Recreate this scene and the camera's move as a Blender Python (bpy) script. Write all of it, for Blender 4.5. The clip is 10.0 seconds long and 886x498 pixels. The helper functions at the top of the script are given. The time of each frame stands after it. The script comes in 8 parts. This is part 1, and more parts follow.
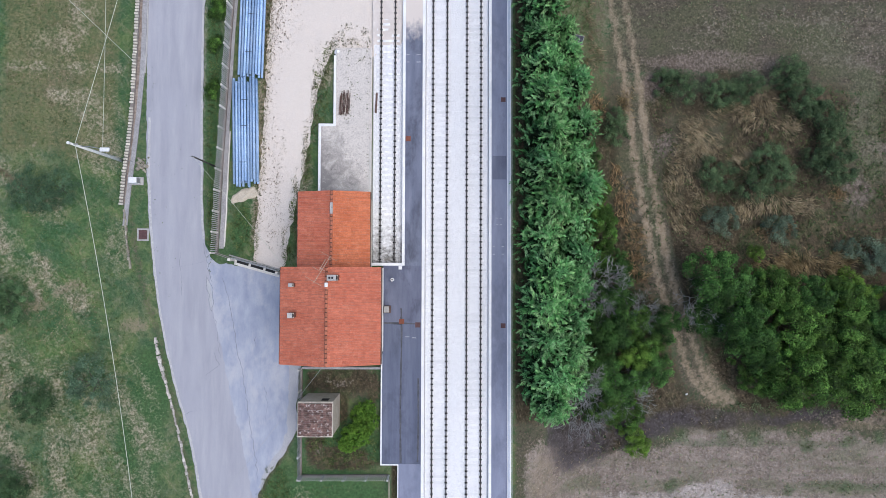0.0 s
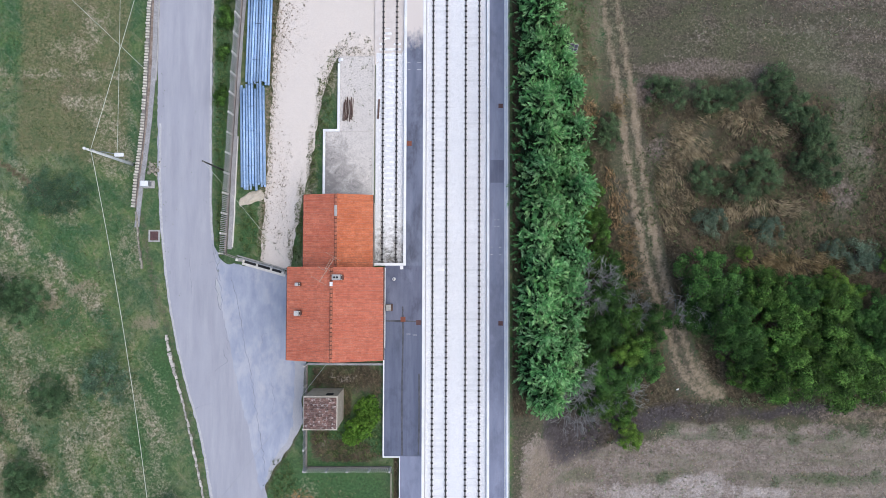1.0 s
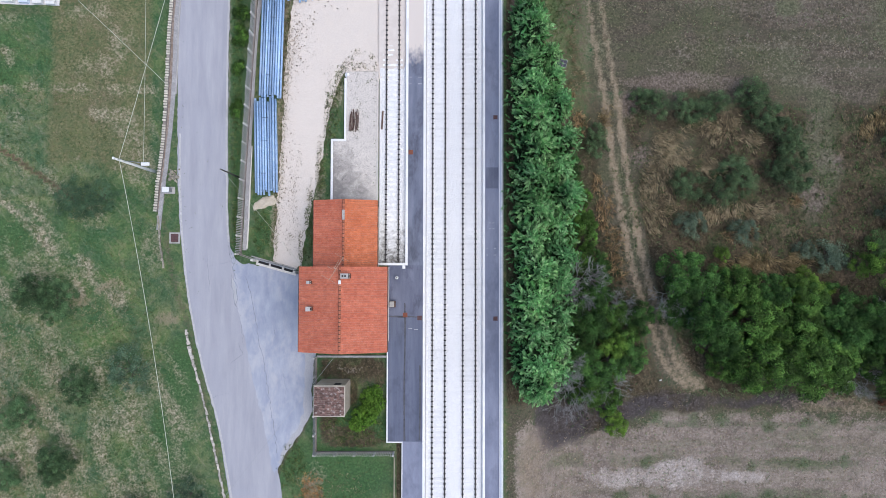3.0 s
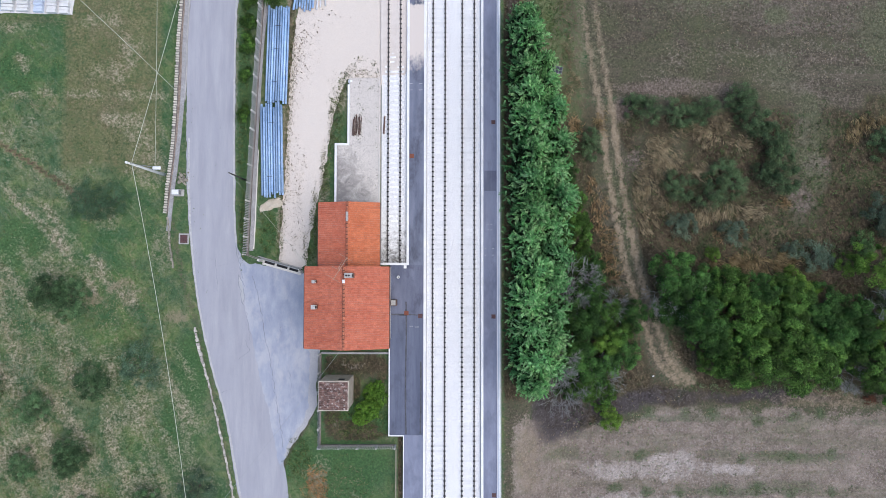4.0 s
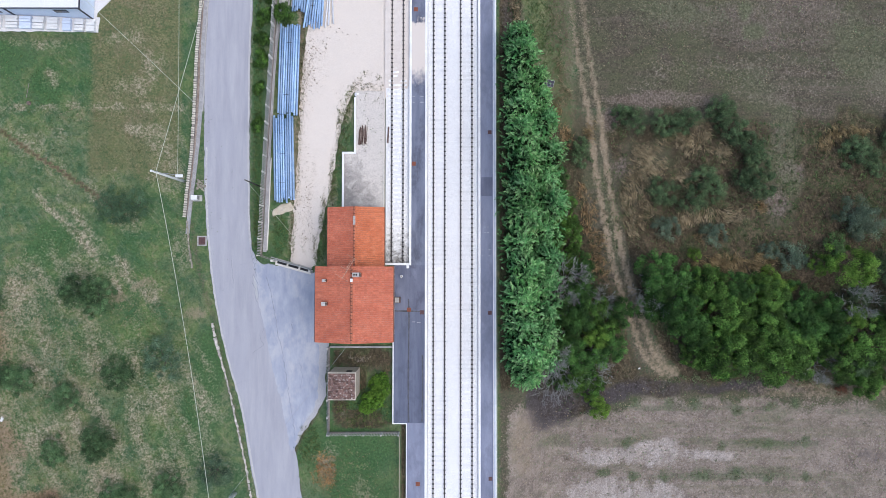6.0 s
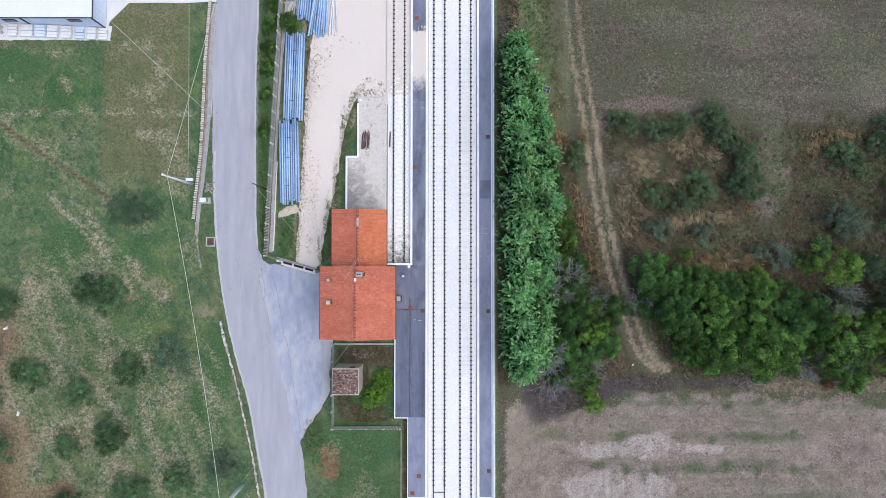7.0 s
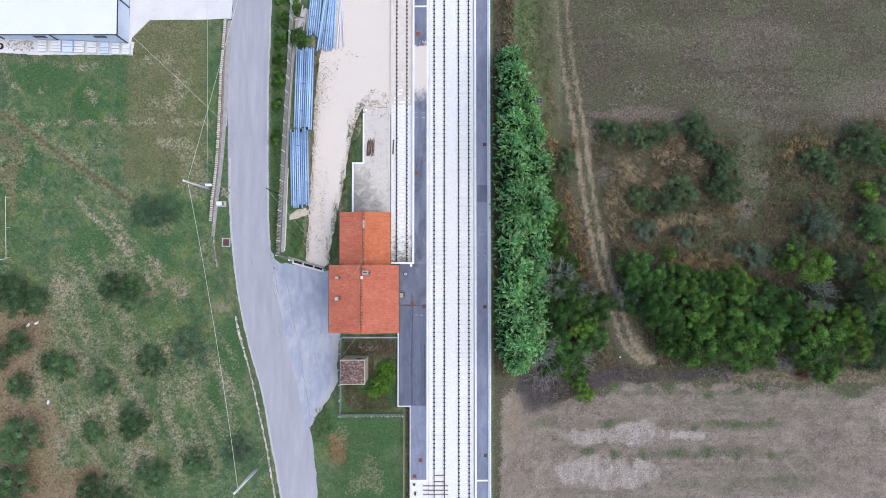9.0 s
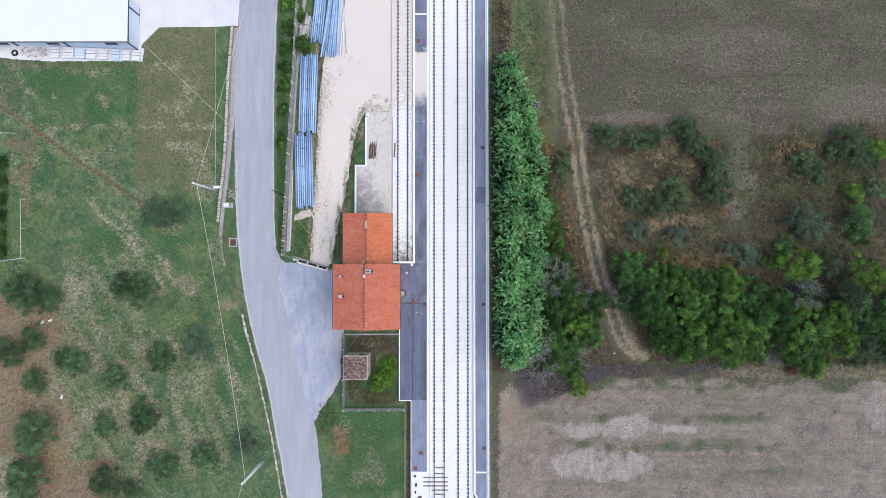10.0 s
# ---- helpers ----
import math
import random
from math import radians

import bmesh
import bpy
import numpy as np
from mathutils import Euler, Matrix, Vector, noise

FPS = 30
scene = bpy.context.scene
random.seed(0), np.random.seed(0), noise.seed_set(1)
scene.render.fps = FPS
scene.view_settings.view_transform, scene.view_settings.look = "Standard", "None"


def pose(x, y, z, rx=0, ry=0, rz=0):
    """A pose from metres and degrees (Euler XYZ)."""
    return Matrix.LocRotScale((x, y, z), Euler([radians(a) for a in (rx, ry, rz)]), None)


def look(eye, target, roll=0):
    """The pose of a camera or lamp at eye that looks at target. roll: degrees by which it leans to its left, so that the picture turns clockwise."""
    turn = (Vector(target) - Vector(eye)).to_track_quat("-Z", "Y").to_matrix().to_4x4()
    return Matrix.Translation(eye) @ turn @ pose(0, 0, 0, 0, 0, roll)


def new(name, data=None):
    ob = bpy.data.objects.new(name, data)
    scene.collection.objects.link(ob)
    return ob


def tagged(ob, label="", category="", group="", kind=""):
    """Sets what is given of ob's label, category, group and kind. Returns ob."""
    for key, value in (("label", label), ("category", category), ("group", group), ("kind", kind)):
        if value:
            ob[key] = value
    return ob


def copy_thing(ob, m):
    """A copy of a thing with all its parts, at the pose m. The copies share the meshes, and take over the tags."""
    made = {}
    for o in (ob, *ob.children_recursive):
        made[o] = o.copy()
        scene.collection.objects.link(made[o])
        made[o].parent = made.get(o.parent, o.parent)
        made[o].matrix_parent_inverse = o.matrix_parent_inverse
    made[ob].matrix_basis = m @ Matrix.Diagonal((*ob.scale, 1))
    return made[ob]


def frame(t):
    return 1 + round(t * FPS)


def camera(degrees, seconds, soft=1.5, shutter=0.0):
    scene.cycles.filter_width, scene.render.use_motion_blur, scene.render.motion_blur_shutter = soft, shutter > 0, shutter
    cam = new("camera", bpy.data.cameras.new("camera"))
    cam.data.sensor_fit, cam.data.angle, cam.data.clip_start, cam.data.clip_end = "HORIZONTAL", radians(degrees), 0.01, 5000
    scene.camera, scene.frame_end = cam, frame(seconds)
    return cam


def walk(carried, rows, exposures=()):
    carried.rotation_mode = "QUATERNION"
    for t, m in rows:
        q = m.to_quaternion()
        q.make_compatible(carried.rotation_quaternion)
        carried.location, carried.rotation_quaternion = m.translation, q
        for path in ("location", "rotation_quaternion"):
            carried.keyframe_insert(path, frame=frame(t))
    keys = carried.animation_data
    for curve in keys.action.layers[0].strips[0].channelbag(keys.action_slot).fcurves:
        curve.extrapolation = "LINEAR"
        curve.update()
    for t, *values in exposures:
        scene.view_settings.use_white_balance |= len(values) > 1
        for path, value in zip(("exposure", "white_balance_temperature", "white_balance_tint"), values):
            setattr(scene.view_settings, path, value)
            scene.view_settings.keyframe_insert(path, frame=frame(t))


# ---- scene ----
# The drone rises straight up, looking down
cam = camera(72.0, 10.0, soft=0.85)
PATH = [
    (0, 1.144, 0.000, 64.704, 1.806, 0.020, 0.208),
    (0.5, 1.162, 0.016, 65.974, 1.793, 0.020, 0.195),
    (1, 1.168, 0.014, 67.274, 1.781, 0.020, 0.183),
    (1.5, 1.194, 0.015, 68.610, 1.768, 0.019, 0.170),
    (2, 1.230, -0.002, 69.964, 1.756, 0.019, 0.158),
    (2.5, 1.255, 0.017, 71.328, 1.743, 0.018, 0.146),
    (4, 1.288, 0.016, 75.272, 1.705, 0.017, 0.108),
    (4.5, 1.288, 0.029, 76.636, 1.693, 0.017, 0.096),
    (5, 1.262, 0.038, 78.066, 1.680, 0.017, 0.083),
    (5.5, 1.285, 0.051, 79.522, 1.668, 0.016, 0.071),
    (7, 1.294, 0.091, 83.921, 1.630, 0.015, 0.033),
    (7.5, 1.289, 0.092, 85.465, 1.618, 0.015, 0.021),
    (8, 1.270, 0.043, 87.000, 1.605, 0.014, 0.008),
    (8.5, 1.297, -0.005, 88.535, 1.592, 0.014, -0.004),
    (9, 1.323, -0.007, 90.101, 1.580, 0.014, -0.017),
    (9.5, 1.345, -0.040, 91.643, 1.567, 0.013, -0.029),
    (10, 1.360, -0.098, 93.182, 1.555, 0.013, -0.042),
]
EXPOSURES = [(0, 0.54), (2, 0.58), (4, 0.58), (5.5, 0.61), (10, 0.65)]
walk(cam, [(t, pose(*row)) for t, *row in PATH], EXPOSURES)

# Overcast daylight
world = bpy.data.worlds.new("overcast_sky")
scene.world = world
world.use_nodes = True
wn = world.node_tree.nodes
sky = wn.new("ShaderNodeTexSky")
sky.sky_type, sky.sun_disc = "NISHITA", False
sky.sun_elevation, sky.sun_rotation = radians(65), radians(110)
sky.air_density, sky.dust_density = 1.0, 2.0
world.node_tree.links.new(sky.outputs[0], wn["Background"].inputs[0])
wn["Background"].inputs[1].default_value = 0.15
sun = new("sun", bpy.data.lights.new("sun", "SUN"))
sun.data.energy, sun.data.angle, sun.data.color = 1.3, radians(70), (1.0, 0.965, 0.91)
sun.matrix_world = look((27, -8, 58), (0, 0, 0))

# ---- materials ----


class Tree:
    """A node tree under construction."""

    def __init__(self, name):
        self.m = bpy.data.materials.new(name)
        self.m.use_nodes = True
        self.n, self.l = self.m.node_tree.nodes, self.m.node_tree.links
        self.b = self.n["Principled BSDF"]
        self.pos = self.n.new("ShaderNodeNewGeometry")

    def to(self, out, socket):
        if isinstance(out, (int, float)):
            socket.default_value = out
        elif isinstance(out, tuple):
            socket.default_value = (*out, 1.0)
        else:
            self.l.new(out, socket)

    def place(self, sx=1.0, sy=1.0, sz=1.0, turn=0.0):
        node = self.n.new("ShaderNodeMapping")
        self.l.new(self.pos.outputs["Position"], node.inputs[0])
        node.vector_type = "TEXTURE" if turn else "POINT"
        node.inputs["Scale"].default_value = (1 / sx, 1 / sy, 1 / sz) if turn else (sx, sy, sz)
        node.inputs["Rotation"].default_value = (0, 0, radians(turn))
        return node.outputs[0]

    def noise(self, scale, detail=3.0, rough=0.6, at=None, warp=0.0):
        node = self.n.new("ShaderNodeTexNoise")
        self.l.new(at or self.pos.outputs["Position"], node.inputs["Vector"])
        node.inputs["Scale"].default_value, node.inputs["Detail"].default_value = scale, detail
        node.inputs["Roughness"].default_value, node.inputs["Distortion"].default_value = rough, warp
        return node.outputs["Fac"]

    def cells(self, scale, out="Color", at=None):
        node = self.n.new("ShaderNodeTexVoronoi")
        self.l.new(at or self.pos.outputs["Position"], node.inputs["Vector"])
        node.inputs["Scale"].default_value = scale
        return node.outputs[out]

    def ramp(self, fac, *stops):
        node = self.n.new("ShaderNodeValToRGB")
        self.l.new(fac, node.inputs[0])
        e = node.color_ramp.elements
        while len(e) < len(stops):
            e.new(0.5)
        for el, (p, c) in zip(e, stops):
            el.position = p
            el.color = (c, c, c, 1) if isinstance(c, (int, float)) else (*c, 1)
        return node.outputs[0]

    def mix(self, fac, a, b, blend="MIX"):
        node = self.n.new("ShaderNodeMix")
        node.data_type, node.blend_type = "RGBA", blend
        self.to(fac, node.inputs[0])
        self.to(a, node.inputs[6])
        self.to(b, node.inputs[7])
        return node.outputs[2]

    def math(self, op, a, b=0.0):
        node = self.n.new("ShaderNodeMath")
        node.operation = op
        self.to(a, node.inputs[0])
        self.to(b, node.inputs[1])
        return node.outputs[0]

    def bump(self, height, strength=0.4, distance=0.02):
        node = self.n.new("ShaderNodeBump")
        node.inputs["Strength"].default_value, node.inputs["Distance"].default_value = strength, distance
        self.l.new(height, node.inputs["Height"])
        self.l.new(node.outputs[0], self.b.inputs["Normal"])

    def done(self, colour, rough=0.85, metal=0.0, spec=0.3):
        self.to(colour, self.b.inputs["Base Color"])
        self.to(rough, self.b.inputs["Roughness"])
        self.b.inputs["Metallic"].default_value = metal
        self.b.inputs["Specular IOR Level"].default_value = spec
        return self.m


def surface(name, dark, light, fine=25.0, coarse=0.7, rough=0.85, bump=0.3, deep=0.015, vary=None, much=0.3, metal=0.0, streak=None, stain=None, specks=None):
    """A plain material with grain, blotches and, where wanted, a change from piece to piece."""
    t = Tree(name)
    at = t.place(*streak) if streak else None
    g, c = t.noise(fine, 4, 0.7, at), t.noise(coarse, 4, 0.65)
    col = t.mix(t.ramp(c, (0.33, 0.0), (0.67, 1.0)), dark, light)
    col = t.mix(t.ramp(g, (0.35, 0.65), (0.65, 0.0)), col, tuple(v * 0.62 for v in dark))
    if stain:
        col = t.mix(t.ramp(t.noise(coarse * 2.7, 5, 0.75, warp=0.6), (0.55, 0.0), (0.72, 0.85)), col, stain)
    if specks:
        col = t.mix(t.ramp(t.noise(3.4, 5, 0.85, warp=0.4), (0.545, 0.0), (0.62, 0.85)), col, specks)
    if vary:
        if vary == "island":
            r = t.pos.outputs["Random Per Island"]
        else:
            r = t.n.new("ShaderNodeObjectInfo").outputs["Random"]
        col = t.mix(1.0, col, t.ramp(r, (0.0, 1.0 - much), (1.0, 1.0 + much)), "MULTIPLY")
    t.bump(g, bump, deep)
    return t.done(col, rough, metal)


def foliage(name, dark, mid, light, tip=None, drift=0.9, shade=0.55, clump=0.0):
    """Leaves that differ one by one and from clump to clump, with shaded gaps painted in as dark drifts."""
    t = Tree(name)
    r = t.pos.outputs["Random Per Island"]
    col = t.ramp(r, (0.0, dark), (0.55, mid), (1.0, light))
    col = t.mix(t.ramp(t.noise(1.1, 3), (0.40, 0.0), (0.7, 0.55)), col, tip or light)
    # dims the colour down to shade, in place of shadow between clumps
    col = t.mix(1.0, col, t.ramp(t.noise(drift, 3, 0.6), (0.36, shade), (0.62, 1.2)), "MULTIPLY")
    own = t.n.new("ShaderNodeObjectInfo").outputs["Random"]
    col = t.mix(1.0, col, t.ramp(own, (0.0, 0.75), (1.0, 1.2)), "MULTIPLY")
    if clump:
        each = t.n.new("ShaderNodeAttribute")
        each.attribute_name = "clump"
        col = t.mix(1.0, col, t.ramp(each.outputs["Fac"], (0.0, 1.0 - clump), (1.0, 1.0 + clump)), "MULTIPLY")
    t.b.inputs["Transmission Weight"].default_value = 0.0
    return t.done(col, 0.72, 0, 0.15)


def spray_material():
    """Cypress sprays, each plume its own green: tips young and pale, bases painted dark as shaded gaps."""
    t = Tree("conifer_sprays")
    plume, age_and_shade = t.n.new("ShaderNodeAttribute"), t.n.new("ShaderNodeAttribute")
    plume.attribute_name, age_and_shade.attribute_name = "clump", "growth_and_shade"
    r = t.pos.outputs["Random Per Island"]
    # the base end is near black: shade between plumes put into the colour
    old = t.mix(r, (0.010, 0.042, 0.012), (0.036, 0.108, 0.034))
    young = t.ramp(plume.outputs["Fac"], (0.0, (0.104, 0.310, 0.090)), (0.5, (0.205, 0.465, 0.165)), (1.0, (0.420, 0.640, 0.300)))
    col = t.mix(t.ramp(age_and_shade.outputs["Fac"], (0.02, 0.0), (0.70, 1.0)), old, young)
    col = t.mix(t.ramp(t.noise(0.22, 3, 0.6, warp=0.4), (0.42, 0.0), (0.60, 0.55)), col, t.mix(1.0, col, (0.84, 0.98, 1.16), "MULTIPLY"))
    col = t.mix(1.0, col, t.ramp(r, (0.0, 0.72), (1.0, 1.25)), "MULTIPLY")
    own = t.n.new("ShaderNodeObjectInfo").outputs["Random"]
    col = t.mix(1.0, col, t.ramp(own, (0.0, 0.82), (1.0, 1.15)), "MULTIPLY")
    return t.done(col, 0.7, 0, 0.15)


def ground_material():
    t = Tree("grass_and_soil")
    zone = t.n.new("ShaderNodeAttribute")
    zone.attribute_name = "zone"
    parts = t.n.new("ShaderNodeSeparateColor")
    t.l.new(zone.outputs["Color"], parts.inputs[0])
    scrub = zone.outputs["Alpha"]
    kind = t.n.new("ShaderNodeAttribute")
    kind.attribute_name = "cover"
    more = t.n.new("ShaderNodeSeparateColor")
    t.l.new(kind.outputs["Color"], more.inputs[0])
    third = t.n.new("ShaderNodeAttribute")
    third.attribute_name = "tinge"
    tinge = t.n.new("ShaderNodeSeparateColor")
    t.l.new(third.outputs["Color"], tinge.inputs[0])
    strand = t.noise(1.5, 4, 0.75, t.place(1.9, 0.62, 1.0, 24), warp=0.5)
    fine, tuft, drift, broad = t.noise(3.8, 4, 0.72), t.noise(1.6, 5, 0.75, warp=0.5), t.noise(0.40, 5, 0.7, warp=0.6), t.noise(0.06, 4, 0.6)
    fleck = t.noise(3.4, 3, 0.85, warp=0.3)
    soft = t.noise(0.16, 4, 0.65, warp=0.8)
    green = t.mix(t.ramp(drift, (0.38, 0.0), (0.60, 1.0)), (0.042, 0.094, 0.034), (0.084, 0.128, 0.056))
    green = t.mix(t.ramp(soft, (0.40, 0.0), (0.60, 0.75)), green, t.mix(t.ramp(tuft, (0.36, 0.0), (0.64, 1.0)), (0.074, 0.110, 0.048), (0.120, 0.142, 0.074)))
    green = t.mix(t.ramp(fine, (0.40, 0.0), (0.64, 0.62)), green, (0.122, 0.170, 0.086))
    green = t.mix(t.ramp(tuft, (0.37, 0.8), (0.50, 0.0)), green, (0.030, 0.070, 0.026))
    green = t.mix(t.ramp(fleck, (0.58, 0.0), (0.70, 0.50)), green, (0.240, 0.228, 0.152))
    green = t.mix(t.ramp(broad, (0.42, 0.0), (0.58, 0.6)), green, t.mix(t.ramp(fine, (0.38, 0.0), (0.64, 1.0)), (0.036, 0.092, 0.028), (0.078, 0.145, 0.052)))
    green = t.mix(t.ramp(t.noise(0.75, 5, 0.75, warp=1.0), (0.50, 0.0), (0.62, 0.55)), green, t.mix(t.ramp(strand, (0.42, 0.0), (0.58, 1.0)), (0.088, 0.114, 0.052), (0.205, 0.200, 0.122)))
    green = t.mix(t.ramp(t.noise(1.3, 4, 0.7, t.place(0.16, 1.5, 1.0, -50)), (0.55, 0.0), (0.66, 0.4)), green, t.mix(t.ramp(fine, (0.42, 0.0), (0.58, 1.0)), (0.115, 0.125, 0.068), (0.230, 0.220, 0.145)))
    green = t.mix(1.0, green, t.ramp(t.noise(0.30, 5, 0.62, warp=1.0), (0.36, (0.66, 0.84, 0.91)), (0.50, (1.0, 1.0, 1.07)), (0.64, (1.34, 1.20, 1.16))), "MULTIPLY")
    dry = t.mix(t.ramp(fine, (0.40, 0.0), (0.60, 1.0)), (0.130, 0.121, 0.078), (0.362, 0.326, 0.246))
    dry = t.mix(t.ramp(strand, (0.40, 0.0), (0.60, 0.75)), dry, t.mix(t.ramp(fine, (0.40, 0.0), (0.60, 1.0)), (0.178, 0.158, 0.098), (0.385, 0.345, 0.246)))
    dry = t.mix(t.ramp(tuft, (0.38, 0.75), (0.52, 0.0)), dry, (0.066, 0.094, 0.038))
    soil = t.mix(t.ramp(tuft, (0.36, 0.0), (0.62, 1.0)), (0.048, 0.041, 0.030), (0.090, 0.077, 0.057))
    soil = t.mix(t.ramp(fine, (0.48, 0.0), (0.66, 0.85)), soil, (0.172, 0.150, 0.116))
    soil = t.mix(t.ramp(drift, (0.5, 0.0), (0.64, 0.5)), soil, (0.064, 0.068, 0.040))
    soil = t.mix(t.ramp(t.noise(1.0, 4, 0.7, t.place(0.10, 0.75, 1.0, -4)), (0.46, 0.0), (0.60, 0.55)), soil, (0.086, 0.088, 0.056))
    soil = t.mix(t.ramp(t.noise(0.8, 4, 0.7, t.place(0.14, 1.1, 1.0, 3)), (0.54, 0.0), (0.66, 0.5)), soil, (0.130, 0.107, 0.086))
    soil = t.mix(t.ramp(t.noise(0.11, 4, 0.65, warp=0.8), (0.46, 0.0), (0.62, 0.6)), soil, t.mix(t.ramp(fine, (0.4, 0.0), (0.6, 1.0)), (0.056, 0.066, 0.032), (0.110, 0.116, 0.066)))
    soil = t.mix(t.ramp(fleck, (0.34, 0.8), (0.45, 0.0)), soil, (0.034, 0.032, 0.024))
    west = t.n.new("ShaderNodeSeparateXYZ")
    t.l.new(t.pos.outputs["Position"], west.inputs[0])
    soil = t.mix(t.ramp(t.math("MULTIPLY", west.outputs[0], -0.02), (0.84, 0.0), (0.96, 1.0)), soil, t.mix(1.0, soil, (2.10, 1.66, 1.48), "MULTIPLY"))
    pale = t.mix(t.ramp(t.noise(4.6, 4, 0.85), (0.36, 0.0), (0.64, 1.0)), (0.225, 0.190, 0.170), (0.455, 0.412, 0.385))
    pale = t.mix(t.ramp(t.noise(1.0, 3, 0.6, t.place(1.6, 0.35, 1.0)), (0.45, 0.0), (0.65, 0.5)), pale, (0.22, 0.19, 0.165))
    wild = t.mix(t.ramp(tuft, (0.38, 0.0), (0.62, 1.0)), (0.019, 0.016, 0.010), (0.068, 0.056, 0.036))
    wild = t.mix(t.ramp(t.noise(0.30, 4, 0.7, warp=0.7), (0.50, 0.0), (0.62, 0.75)), wild, t.mix(t.ramp(tuft, (0.38, 0.0), (0.62, 1.0)), (0.022, 0.035, 0.015), (0.060, 0.080, 0.035)))
    wild = t.mix(t.ramp(t.noise(0.42, 4, 0.7, t.place(1.0, 0.6, 1.0, 20), warp=0.5), (0.54, 0.0), (0.66, 0.65)), wild, t.mix(t.ramp(fine, (0.4, 0.0), (0.6, 1.0)), (0.070, 0.052, 0.036), (0.165, 0.126, 0.088)))
    wild = t.mix(t.ramp(fine, (0.52, 0.0), (0.66, 0.6)), wild, (0.124, 0.098, 0.068))

    wild = t.mix(t.ramp(strand, (0.48, 0.0), (0.62, 0.42)), wild, t.mix(t.ramp(fine, (0.4, 0.0), (0.6, 1.0)), (0.085, 0.068, 0.038), (0.190, 0.150, 0.092)))
    rows = t.noise(1.0, 3, 0.6, t.place(0.07, 0.85, 1.0))
    lush = t.mix(t.ramp(fine, (0.38, 0.0), (0.64, 1.0)), (0.026, 0.072, 0.026), (0.074, 0.144, 0.056))
    dull = t.mix(t.ramp(fine, (0.38, 0.0), (0.62, 1.0)), (0.092, 0.102, 0.046), (0.182, 0.170, 0.094))
    dull = t.mix(t.ramp(drift, (0.44, 0.0), (0.60, 0.7)), dull, t.mix(t.ramp(tuft, (0.4, 0.0), (0.6, 1.0)), (0.068, 0.102, 0.042), (0.122, 0.115, 0.060)))
    dull = t.mix(t.ramp(t.noise(0.22, 5, 0.7, warp=0.7), (0.50, 0.0), (0.64, 0.75)), dull, t.mix(t.ramp(fine, (0.4, 0.0), (0.6, 1.0)), (0.120, 0.100, 0.058), (0.215, 0.178, 0.118)))
    tilled = t.mix(t.ramp(drift, (0.36, 0.0), (0.64, 1.0)), (0.142, 0.114, 0.098), (0.246, 0.204, 0.174))
    tilled = t.mix(t.ramp(fine, (0.48, 0.0), (0.68, 0.7)), tilled, (0.345, 0.305, 0.265))
    tilled = t.mix(t.ramp(fleck, (0.35, 0.75), (0.45, 0.0)), tilled, (0.105, 0.090, 0.070))
    tilled = t.mix(t.ramp(t.noise(0.9, 5, 0.8, warp=0.6), (0.30, 0.75), (0.44, 0.0)), tilled, (0.098, 0.086, 0.064))
    tilled = t.mix(t.ramp(rows, (0.50, 0.0), (0.66, 0.42)), tilled, (0.118, 0.116, 0.074))
    dirt = t.mix(t.ramp(tuft, (0.36, 0.0), (0.64, 1.0)), (0.182, 0.144, 0.098), (0.270, 0.219, 0.157))
    dirt = t.mix(t.ramp(fine, (0.52, 0.0), (0.7, 0.6)), dirt, (0.300, 0.258, 0.206))

    rosy = t.mix(t.ramp(fine, (0.38, 0.0), (0.64, 1.0)), (0.108, 0.084, 0.072), (0.225, 0.184, 0.160))
    rosy = t.mix(t.ramp(fleck, (0.35, 0.7), (0.46, 0.0)), rosy, (0.060, 0.050, 0.046))
    haze = t.mix(t.ramp(fine, (0.38, 0.0), (0.62, 1.0)), (0.060, 0.076, 0.038), (0.146, 0.148, 0.094))
    haze = t.mix(t.ramp(tuft, (0.36, 0.8), (0.48, 0.0)), haze, (0.040, 0.058, 0.026))
    ash = t.mix(t.ramp(tuft, (0.36, 0.0), (0.64, 1.0)), (0.032, 0.028, 0.030), (0.074, 0.064, 0.067))
    ash = t.mix(t.ramp(fine, (0.52, 0.0), (0.66, 0.75)), ash, (0.115, 0.101, 0.101))

    def edge(mask, lo=0.32, hi=0.68):
        ragged = t.math("ADD", mask, t.math("MULTIPLY", t.math("SUBTRACT", tuft, 0.5), 1.1))
        ragged = t.math("ADD", ragged, t.math("MULTIPLY", t.math("SUBTRACT", fine, 0.5), 0.9))
        return t.ramp(ragged, (lo, 0.0), (hi, 1.0))

    col = t.mix(edge(more.outputs[1], 0.2, 0.9), green, lush)
    col = t.mix(edge(kind.outputs["Alpha"], 0.2, 0.9), col, dull)
    col = t.mix(edge(parts.outputs[1], 0.25, 0.85), col, dry)
    col = t.mix(edge(parts.outputs[0], 0.3, 0.75), col, soil)
    col = t.mix(edge(more.outputs[0], 0.3, 0.7), col, tilled)
    col = t.mix(edge(scrub), col, wild)
    col = t.mix(edge(tinge.outputs[1], 0.2, 0.95), col, rosy)
    col = t.mix(edge(tinge.outputs[2], 0.2, 0.95), col, haze)
    col = t.mix(edge(tinge.outputs[0], 0.25, 0.85), col, ash)
    col = t.mix(edge(third.outputs["Alpha"], 0.22, 1.05), col, t.mix(t.ramp(fine, (0.38, 0.0), (0.64, 1.0)), (0.034, 0.060, 0.026), (0.096, 0.128, 0.068)))
    col = t.mix(edge(more.outputs[2], 0.22, 0.88), col, dirt)
